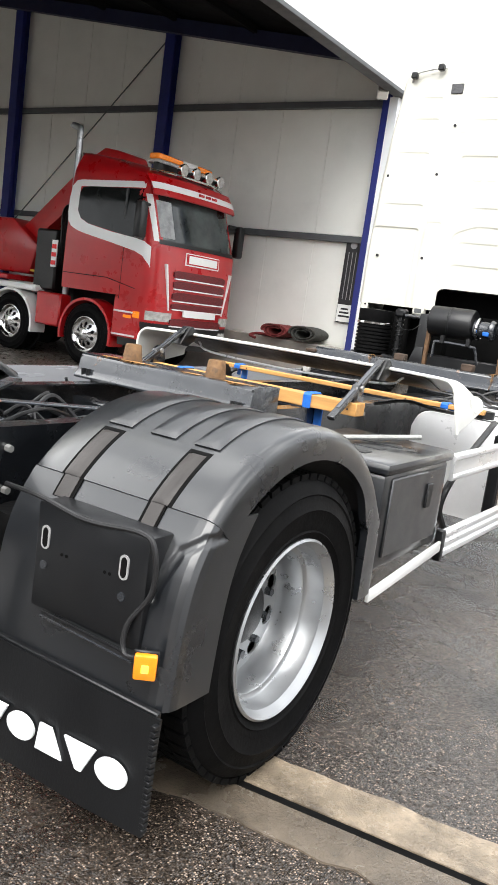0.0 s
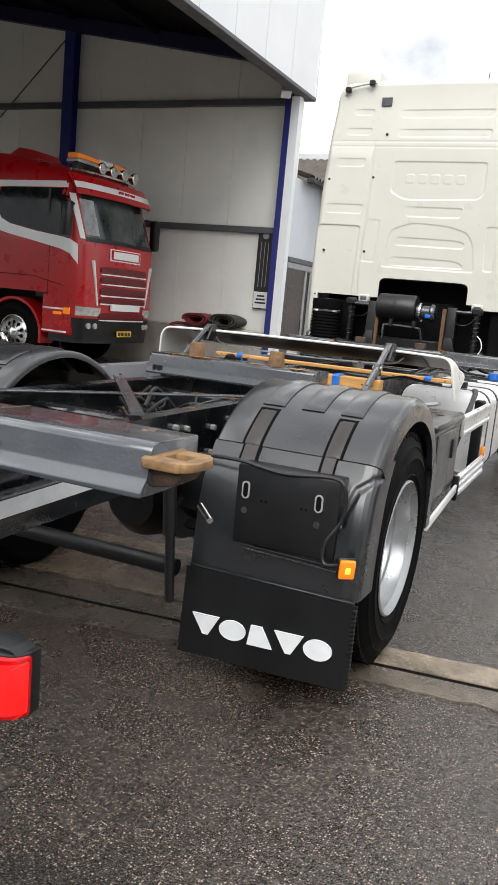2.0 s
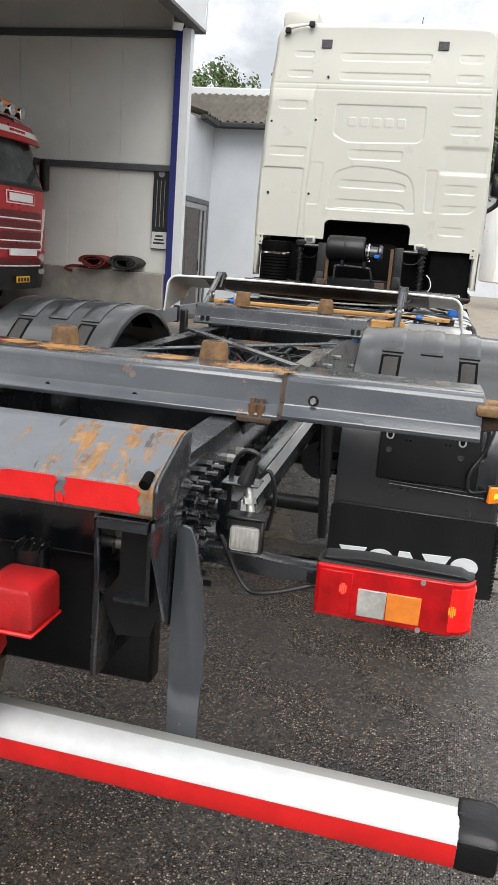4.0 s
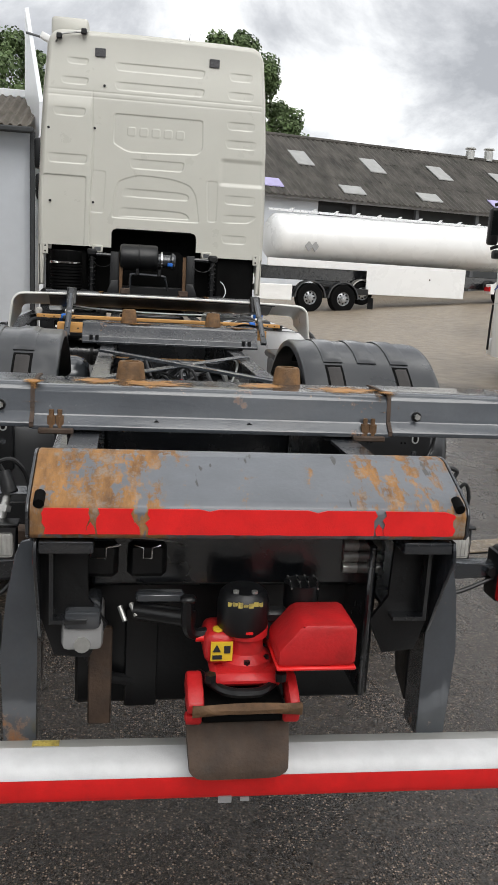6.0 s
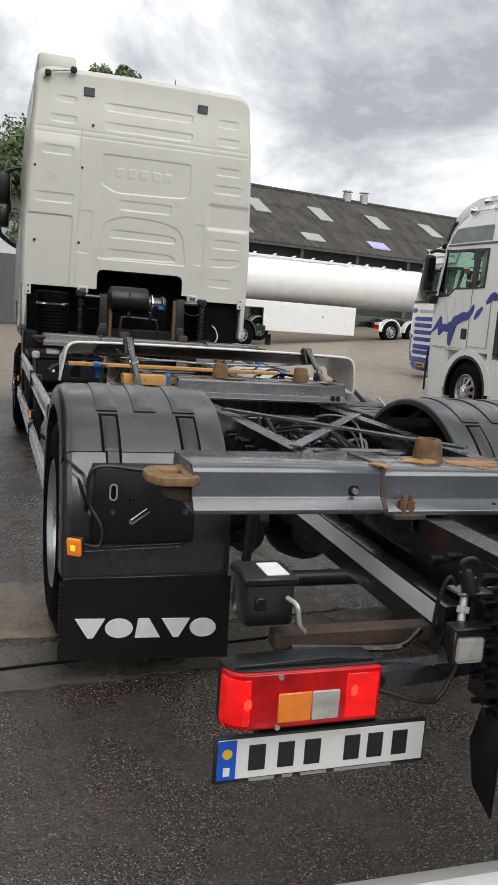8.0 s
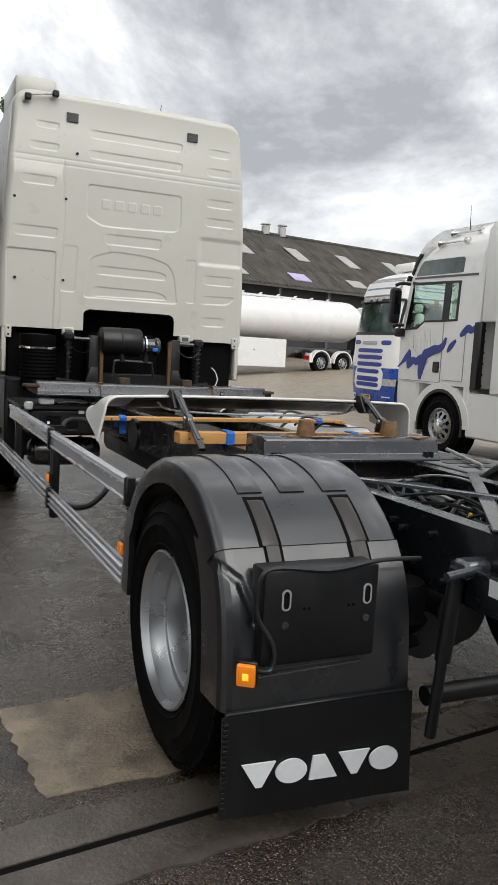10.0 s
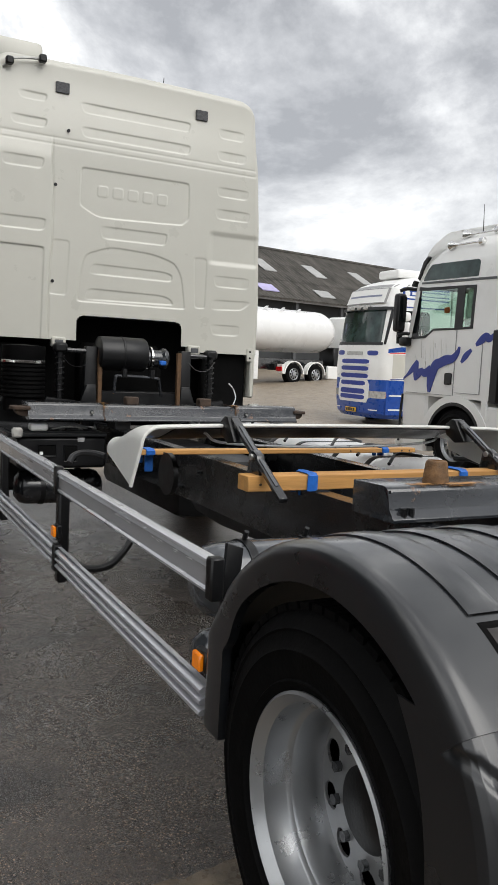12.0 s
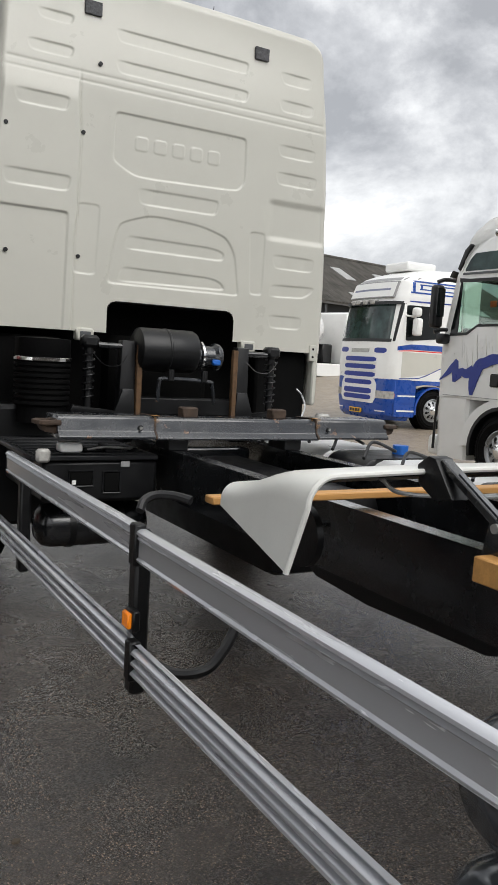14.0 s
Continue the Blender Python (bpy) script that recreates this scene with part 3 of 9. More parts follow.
def ragged_slab(u0, u1, v0, v1, rough_far):
    """A slab with a broken outer edge; v0 is the edge along the slot."""
    n = 14
    far = [(u1 + (u0 - u1) * k / n, v1 + rs.uniform(-rough_far, rough_far) * (0.4 if k in (0, n) else 1)) for k in range(n + 1)]
    bm = bmesh.new()
    prism(bm, [(u0, v0 + rs.uniform(-0.002, 0.002)), (u1, v0 + rs.uniform(-0.002, 0.002)), *far], "z", -0.05, 0.006 + rs.uniform(0, 0.002))
    return bm


while u < 6.4:
    length = rs.uniform(0.75, 1.35)
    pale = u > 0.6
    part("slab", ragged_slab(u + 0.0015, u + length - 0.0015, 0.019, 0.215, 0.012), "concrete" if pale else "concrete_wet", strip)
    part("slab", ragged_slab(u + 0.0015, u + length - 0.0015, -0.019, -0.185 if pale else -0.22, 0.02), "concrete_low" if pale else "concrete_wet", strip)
    u += length
edge = [(-1.74, 0.33), (-1.71, 1.09), (-1.1, 1.07), (0.3, 1.05), (0.35, 0.26), (-1.2, 0.29)]
outline = []
for (ax, ay), (bx, by) in zip(edge, edge[1:] + edge[:1]):
    n = max(2, int(math.hypot(bx - ax, by - ay) / 0.05))
    outline += [(ax + (bx - ax) * k / n + rs.uniform(-0.013, 0.013), ay + (by - ay) * k / n + rs.uniform(-0.013, 0.013)) for k in range(n)]
part("patch", P(outline, "z", -0.05, 0.005), "concrete_pale", strip, "square patch of pale worn concrete with a broken edge")

# ---- wet leaves and crumbs scattered over the yard ----
def litter():
    rnd = random.Random(77)
    bm = bmesh.new()
    for k in range(90):
        x, y = rnd.choice([rnd.uniform(1.5, 4.5), rnd.uniform(-4.0, -1.5), rnd.uniform(-2.5, 2.5)]), rnd.uniform(-3.6, 4.5)
        if abs(x) < 1.5 and y > -2.3:
            continue
        size, turn, sides = rnd.uniform(0.008, 0.024), rnd.uniform(0, 6.28), rnd.randint(4, 6)
        top = [bm.verts.new((x + size * rnd.uniform(0.5, 1.1) * math.cos(turn + 6.283 * j / sides), y + size * rnd.uniform(0.5, 1.1) * math.sin(turn + 6.283 * j / sides), ground_z(x, y) + rnd.uniform(0.004, 0.009))) for j in range(sides)]
        low = [bm.verts.new((v.co.x * 1.0, v.co.y * 1.0, v.co.z - 0.012)) for v in top]
        bm.faces.new(top)
        for j in range(sides):
            bm.faces.new((top[j], low[j], low[(j + 1) % sides], top[(j + 1) % sides]))
    solid("leaf_litter", bm, "bark", "small dark wet leaves and crumbs scattered on the asphalt", "litter", kind="stuff")


litter()

# ---- workshop hall ----
WALL_X, END_Y = -4.35, 11.95


def wall(name, lo, hi, material, label, category="wall", bev=0.0):
    return solid(name, B(lo, hi, bev), material, label, category, kind="structure")


end_wall = wall("wall_north", (-18, END_Y, 0.9), (WALL_X - 0.02, END_Y + 0.14, 9.2), "cladding", "pale grey sandwich-panel wall inside the hall")
for z0, z1 in ((0.95, 2.9), (3.06, 5.38), (5.54, 7.6)):
    for k in range(10):
        x1 = WALL_X - 0.3 - k * 1.12
        part("panel", B((x1 - 1.112, END_Y - 0.012, z0), (x1, END_Y + 0.002, z1), 0.002), "cladding", end_wall)
for z in (2.98, 5.46):
    part("girt", B((-17.6, END_Y - 0.13, z - 0.06), (-4.55, END_Y - 0.003, z + 0.06), 0.008), "girt", end_wall, "dark steel rail across the wall")
plinth = wall("plinth", (-17.6, 11.62, -0.1), (-4.62, 11.94, 0.92), "plinth", "low concrete plinth along the hall wall", "plinth", 0.012)
wall("wall_west", (-18.2, 1.6, 0), (-18, END_Y + 0.1, 9.6), "cladding", "pale panel wall at the back of the hall")
facade = wall("facade", (WALL_X, 1.4, 5.6), (WALL_X + 0.16, 12.15, 8.9), "cladding_white", "white metal cladding above the open hall front")
for k in range(9):
    y0 = 1.44 + k * 1.18
    part("panel", B((WALL_X + 0.158, y0, 5.606), (WALL_X + 0.168, y0 + 1.172, 8.88), 0.003), "cladding_white", facade)
part("edge_trim", B((WALL_X - 0.05, 1.4, 5.53), (WALL_X + 0.19, 12.17, 5.598), 0.008), "girt", facade, "dark lower edge trim")
part("corner_trim", B((WALL_X + 0.02, 12.15, 5.6), (WALL_X + 0.19, 12.2, 8.9), 0.01), "cladding_white", facade)
wall("corner_wall", (-4.468, 11.68, 0), (-4.3, 11.855, 5.52), "cladding_white", "narrow white corner panel beside the blue post")
for x, y, w, d in ((-4.536, 11.74, 0.13, 0.055), (-9.8, 11.72, 0.26, 0.11), (-14.7, 11.72, 0.26, 0.11)):
    bm = bmesh.new()
    box(bm, (x - w / 2, y - d, 0), (x + w / 2, y - d + 0.014, 6.2 if x > -5 else 8.2))
    box(bm, (x - w / 2, y + d - 0.014, 0), (x + w / 2, y + d, 6.2 if x > -5 else 8.2))
    box(bm, (x - 0.006, y - d + 0.012, 0), (x + 0.006, y + d - 0.012, 6.2 if x > -5 else 8.2))
    solid("steel_column", bm, "blue_paint", "blue painted steel column of the hall", "column", "hall columns", "structure")
bm = bmesh.new()
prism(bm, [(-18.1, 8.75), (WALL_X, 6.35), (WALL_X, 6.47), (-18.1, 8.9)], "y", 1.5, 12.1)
solid("ceiling", bm, "soffit_shaded", "sloping sheet roof of the hall, near-black with painted shade", "ceiling", kind="structure")
for k in range(2):
    y = 11.55 - 5.6 * k
    bm = bmesh.new()
    prism(bm, [(-18, 8.6), (WALL_X - 0.1, 6.28), (WALL_X - 0.1, 6.0), (-18, 8.3)], "y", y - 0.08, y + 0.08)
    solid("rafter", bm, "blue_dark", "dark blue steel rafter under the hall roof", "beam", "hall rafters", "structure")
for k in range(6):
    x = -5.4 - 2.1 * k
    z = 6.34 + (WALL_X - x) * 0.176
    solid("purlin", B((x - 0.04, 1.6, z - 0.17), (x + 0.04, 11.9, z - 0.02)), "soffit_shaded", "thin steel purlin under the hall roof", "beam", "hall purlins", "structure")
for a, b in (((-9.85, 11.7, 6.9), (-14.6, 11.7, 2.6)),):
    solid("brace", C(a, b, 0.014, seg=8), "girt", "thin diagonal steel brace on the hall wall", "brace", "hall braces", "structure")
# added out of view: cuts the southern light on the upper hall wall
wall("wall_hall_south", (-18.2, 1.25, 4.8), (WALL_X - 0.06, 1.45, 8.9), "cladding", "unseen pale end wall added to keep light off the upper hall")
wall("hall_floor", (-18, 1.5, -0.08), (WALL_X, END_Y, 0.006), "concrete_wet", "dark stained concrete floor of the hall", "floor")
# added behind the camera to hold back light from the low southern sky
wall("wall_south", (-34, -17.0, -0.1), (34, -16.6, 4.8), "brick_plain", "unseen plain dark wall added to block the low southern sky")
# flood lamp on the corner
lamp = thing("flood_lamp", "small white flood lamp on the hall corner", "lamp", m=pose(-4.47, 11.36, 5.5, -38, 0, 30))
part("housing", B((-0.1, -0.09, -0.08), (0.1, 0.08, 0.1), 0.02), "white", lamp)
part("glass", B((-0.085, -0.097, -0.065), (0.085, -0.088, 0.085)), "clear_lens", lamp)
part("bracket", B((-0.03, 0.05, 0.06), (0.03, 0.2, 0.1)), "girt", lamp)
# sign on the wall
sign = thing("wall_sign", "narrow dark notice board with a pale lower field", "sign", m=pose(-4.83, 11.9, 1.5))
part("board", B((-0.17, -0.025, -0.1), (0.17, 0.03, 1.5), 0.004), "ink", sign)
part("field", B((-0.16, -0.03, -0.08), (0.16, -0.024, 0.25)), "plate_white", sign, "pale field with three dark lines")
for k in range(3):
    part("line", B((-0.12 + 0.02 * k, -0.034, 0.01 + 0.07 * k), (0.12 - 0.02 * k, -0.029, 0.045 + 0.07 * k)), "ink", sign)
for k in range(3):
    part("rod", B((-0.09 + 0.08 * k, -0.034, 0.35), (-0.08 + 0.08 * k, -0.024, 1.25)), "grey_patch", sign)
part("emblem", C((0, -0.034, 1.38), (0, -0.024, 1.38), 0.07, seg=10), "grey_patch", sign, "small pale round mark")


def roll(x, r, material, label, flat):
    """A slumped roll: a few loose turns, flattened and uneven."""
    rnd = random.Random(int(-100 * x))
    bm = bmesh.new()
    n = 90
    line = []
    for k in range(n):
        a = k / (n - 1) * 2.4 * 2 * math.pi + 0.8
        rr = r * (0.42 + 0.58 * (k / (n - 1)) ** 0.8) * (1 + 0.05 * math.sin(3 * a + x))
        up = rr * math.sin(a) * flat
        line.append((x + rr * math.cos(a) * 1.25, 0.922 + r * flat * 0.96 + (up if up > 0 else 0.93 * up)))
    thick = 0.032

    def at(px, py, pz, k, inner):
        cx, cz = x, 0.922 + r * flat
        f = (1 - thick / r) if inner else 1.0
        return Vector((cx + (px - cx) * f, py + 0.025 * math.sin(0.2 * k), cz + (pz - cz) * f))

    rows = [[bm.verts.new(at(px, py, pz, k, inner)) for k, (px, pz) in enumerate(line)] for py, inner in ((11.36, False), (11.64, False), (11.9, False), (11.9, True), (11.36, True))]
    for one, two in zip(rows, rows[1:] + rows[:1]):
        for j in range(n - 1):
            bm.faces.new((one[j], one[j + 1], two[j + 1], two[j]))
    solid("rolled_mat", bm, material, label, "mat", "rolled mats on the plinth")


roll(-6.05, 0.24, "carpet_red", "dull red mat rolled up on the plinth", 0.62)
roll(-5.4, 0.25, "carpet", "dark rubber mat rolled up on the plinth", 0.66)
bm = bmesh.new()
tube(bm, curve([(-6.3, 11.7, 0.95), (-6.6, 11.66, 0.95), (-6.75, 11.6, 0.9), (-6.6, 11.58, 0.86)]), 0.03)
solid("hose", bm, "carpet_red", "dull red hose lying on the plinth", "hose")

# ---- white annexe behind the hall ----
wall("annexe_wall_west", (WALL_X - 0.1, 11.86, 0), (-4.32, 13.62, 4.05), "plaster", "white rendered wall with a dark brown door")
wall("annexe_wall_north", (WALL_X - 0.1, 13.622, 0), (-2.32, 13.85, 4.05), "plaster", "white rendered annexe wall")
gable = P([(-2.02, 13.3), (-2.6, 15.8), (-2.68, 15.78), (-2.1, 13.28)], "z", 0.0, 1.0)
for v in gable.verts:
    v.co.z *= 4.61 + (v.co.y - 13.3) * 0.956
solid("gable_wall", gable, "cladding_white", "pale clad gable wall with a rising edge", "wall", kind="structure")
wall("downpipe", (-2.3, 13.38, 0), (-2.2, 13.49, 4.05), "barn_dark", "dark downpipe at the annexe corner", "pipe", 0.02)
yard_lamp = thing("gable_lamp", "small white lamp on an arm at the gable", "lamp", m=pose(-2.1, 15.0, 6.2, 0, 25, 0))
part("housing", B((-0.16, -0.1, -0.07), (0.16, 0.1, 0.07), 0.03, seg=2), "white", yard_lamp)
part("arm", C((-0.45, 0, -0.12), (-0.1, 0, -0.03), 0.025, seg=8), "girt", yard_lamp)
door = thing("door_1", "dark brown door in a pale grey frame with a narrow side pane", "door", kind="structure", m=pose(-4.32, 12.6, 0.0))
part("frame", B((-0.02, 0.72, 0), (0.05, 0.82, 2.42), 0.01), "grey_dark", door, "dark grey door post")
part("frame", B((-0.02, -0.73, 2.4), (0.05, 0.82, 2.5), 0.01), "grey_dark", door, "dark grey door head")
part("frame", B((-0.018, -0.73, 2.28), (0.035, 0.717, 2.395), 0.006), "grey_patch", door)
part("frame", B((-0.018, 0.3, 0), (0.04, 0.38, 2.275), 0.006), "grey_patch", door)
part("frame", B((-0.018, 0.6, 0), (0.04, 0.68, 2.275), 0.006), "grey_patch", door)
part("leaf", B((-0.015, -0.73, 0), (0.015, 0.297, 2.275), 0.004), "door_brown", door, "dark brown door leaf")
part("inset", B((0.015, -0.6, 0.3), (0.019, 0.2, 2.1), 0.001), "door_brown", door)
part("side_pane", B((-0.012, 0.383, 0.05), (0.012, 0.597, 2.27)), "glass_dark", door, "dark side pane")
part("handle", C((0.06, 0.2, 1.0), (0.06, 0.2, 1.25), 0.015, seg=8), "chrome", door)
annexe_roof = thing("annexe_roof", "weathered corrugated fibre-cement roof with a dark gutter", "roof", kind="structure")


def corrugated(origin, along, length, up, wave, amp, thick=0.012):
    """A corrugated sheet from the origin: length along one way, the whole of up the other."""
    along, up, origin = Vector(along).normalized(), Vector(up), Vector(origin)
    nrm = along.cross(up).normalized()
    n = int(length / wave * 6)
    bm = bmesh.new()
    grid(bm, lambda s, t: origin + along * (s * length) + up * t + nrm * (amp * math.sin(s * length / wave * 2 * math.pi)), n, 2)
    return bm


for k in range(3):
    part("sheet_row", corrugated((-9, 13.25 + 0.95 * k, 4.12 + 0.36 * k), (1, 0, 0), 6.72, (0, 1.0, 0.37), 0.18, 0.03), "roof_near", annexe_roof)
part("ridge", B((-9, 15.95, 5.12), (-2.6, 16.4, 5.3), 0.02), "cladding_white", annexe_roof, "pale capping board")
part("back_slope", corrugated((-2.7, 19.2, 4.1), (-1, 0, 0), 6.3, (0, -2.9, 1.1), 0.18, 0.03), "roof_near", annexe_roof)
part("gutter", B((-4.2, 13.13, 3.98), (-2.2, 13.27, 4.1), 0.03), "barn_dark", annexe_roof, "dark gutter")
part("gutter", B((-4.2, 12.2, 3.98), (-4.05, 13.26, 4.1), 0.03), "barn_dark", annexe_roof, "dark gutter")
part("side_slope", corrugated((-4.05, 13.25, 4.11), (0, -1, 0), 1.05, (-1.2, 0, 0.35), 0.18, 0.03), "roof_near", annexe_roof)

# ---- long barn across the yard ----
BARN = pose(14, 44, 0, 0, 0, 12)
barn = thing("barn", "long low barn with a mossy corrugated roof and pale skylights", "building", kind="structure", m=BARN)
X0, X1 = -30.0, 46.0
# the open front is a closed sheet, its dark colour standing for the shade within
part("wall", B((X0, 0.9, 0), (X1, 1.1, 6.0)), "barn_dark", barn, "dark sheet painted as the shade inside the open front")
part("wall", B((X0, 0.6, 0), (-3.2, 0.88, 5.85)), "plaster", barn, "white rendered end bay")
gate = part("gate", B((-21.0, 0.53, 0), (-13.4, 0.598, 3.7), 0.01), "girt", barn, "closed dark grey sliding gate")
for k in range(8):
    part("gate_slat", B((-20.95 + 0.945 * k, 0.515, 0.05), (-20.05 + 0.945 * k, 0.532, 3.62), 0.004), "girt", gate)
for k in range(11):
    x = -1.0 + 4.4 * k
    part("post", B((x - 0.12, 0.25, 0), (x + 0.12, 0.5, 5.9)), "girt", barn)
part("fascia", B((X0, -0.02, 5.78), (X1, 0.14, 6.02)), "grey_patch", barn, "grey gutter and fascia")
for k in range(3):
    part("sheet_row", corrugated((X0, -0.3 + 2.75 * k, 5.95 + 1.5 * k), (1, 0, 0), X1 - X0, (0, 2.85, 1.53), 0.36, 0.045), "roof", barn)
part("back_roof", corrugated((X1, 16.3, 5.9), (-1, 0, 0), X1 - X0, (0, -8.3, 4.55), 0.72, 0.045), "roof", barn)
part("ridge", C((X0, 8.0, 10.45), (X1, 8.0, 10.45), 0.16, seg=8), "roof", barn)
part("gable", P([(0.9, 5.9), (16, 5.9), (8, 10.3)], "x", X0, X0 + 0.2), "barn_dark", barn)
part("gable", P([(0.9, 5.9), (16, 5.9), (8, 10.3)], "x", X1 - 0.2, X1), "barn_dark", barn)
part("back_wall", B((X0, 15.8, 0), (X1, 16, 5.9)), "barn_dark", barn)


def roof_point(y):
    return 5.95 + (y + 0.3) * 1.5 / 2.75


def skylight(x, y0, y1, w, material):
    bm = bmesh.new()
    z0, z1 = roof_point(y0) + 0.09, roof_point(y1) + 0.09
    a = [Vector((x, y0, z0)), Vector((x + w, y0, z0)), Vector((x + w, y1, z1)), Vector((x, y1, z1))]
    one, two = [bm.verts.new(p) for p in a], [bm.verts.new(p - Vector((0, 0, 0.06))) for p in a]
    bm.faces.new(one)
    bm.faces.new(two[::-1])
    for j in range(4):
        bm.faces.new((one[j], two[j], two[(j + 1) % 4], one[(j + 1) % 4]))
    part("skylight", bm, material, barn, "pale translucent skylight sheet")


for k in range(9):
    skylight(-3.3 + 5.12 * k, 3.75, 5.6, 1.15, "skylight")
for k in range(9):
    skylight(-7.0 + 5.4 * k, 0.45, 1.38, 1.5, "skylight_violet" if k in (0, 3) else "skylight")
for x, h in ((12.1, 0.6), (13.7, 0.7)):
    part("vent", C((x, 8, 10.4), (x, 8, 10.4 + h), 0.32, seg=12), "zinc", barn, "grey metal roof vent")
    part("vent_cap", C((x, 8, 10.52 + h), (x, 8, 10.62 + h), 0.42, 0.34, seg=12), "zinc", barn)
    for dx in (-0.22, 0.22):
        part("vent_leg", C((x + dx, 8, 10.3 + h), (x + dx, 8, 10.56 + h), 0.04, seg=6), "zinc", barn)


# ---- trees ----
def tree(x, y, height, width, seed, leaves):
    rnd = random.Random(seed)
    t = thing("tree", "leafy green tree behind the roofs", "tree", "trees behind the yard", m=pose(x, y, ground_z(x, y)))
    bm = bmesh.new()
    trunk = curve([(0, 0, 0), (0.1, 0.05, height * 0.3), (-0.1, 0.1, height * 0.6), (0.05, 0, height * 0.85)])
    for a, b, r, r2 in [(trunk[k], trunk[k + 1], 0.32 * (1 - k / len(trunk)) + 0.05, 0.32 * (1 - (k + 1) / len(trunk)) + 0.05) for k in range(len(trunk) - 1)]:
        cyl(bm, a, b, r, r2, 10)
    # clumps of leaves on a lumpy egg round the trunk, each on its own limb
    clumps = []
    for k in range(110):
        a, h = rnd.uniform(0, 2 * math.pi), rnd.uniform(-0.95, 1.0)
        ring = math.sqrt(max(0.0, 1 - abs(h) ** 3.2)) * rnd.uniform(0.55, 1.0) * (1.0 + 0.14 * math.sin(3 * a + seed) + 0.1 * math.sin(5 * a))
        end = Vector((math.cos(a) * ring * width * 0.46, math.sin(a) * ring * width * 0.46, height * (0.62 + 0.34 * h) + rnd.uniform(-0.4, 0.4)))
        clumps.append((end, rnd.uniform(0.55, 1.05)))
        if k % 2 == 0:
            cyl(bm, (0, 0, max(height * 0.25, end.z - 0.28 * height)), end, 0.07, 0.02, 6)
    part("trunk", bm, "bark", t)
    verts, faces = [], []
    for k in range(leaves):
        c, size = rnd.choice(clumps)
        d = Vector((rnd.gauss(0, 1), rnd.gauss(0, 1), rnd.gauss(0, 0.8)))
        d = d.normalized() * size * rnd.uniform(0.2, 1.0) ** 0.5
        p = c + d
        face = (d.normalized() + Vector((rnd.gauss(0, 0.6), rnd.gauss(0, 0.6), rnd.gauss(0.4, 0.6)))).normalized()
        s = face.orthogonal().normalized() * rnd.uniform(0.07, 0.12)
        w = face.cross(s).normalized() * rnd.uniform(0.11, 0.18)
        n = len(verts)
        verts += [p - w, p + s, p + w, p - s]
        faces.append((n, n + 1, n + 2, n + 3))
    bm = bmesh.new()
    me = bpy.data.meshes.new("leaves")
    me.from_pydata(verts, [], faces)
    bm.from_mesh(me)
    bpy.data.meshes.remove(me)
    part("crown", bm, "leaf", t)


tree(6.9, 62, 19.3, 9.0, 3, 52000)
tree(10.2, 64, 15.0, 8, 4, 26000)
tree(-9.6, 60, 17.5, 10, 5, 34000)
tree(-3.4, 62, 13.9, 9, 6, 26000)
tree(-17.3, 58, 14.9, 6.2, 7, 9000)
tree(1.0, 44, 10.8, 6, 8, 14000)


# ---- wheels ----
NUT = finish("wheel_nut", C((-0.015, 0, 0), (0.015, 0, 0), 0.015, seg=6), "steel_dark")


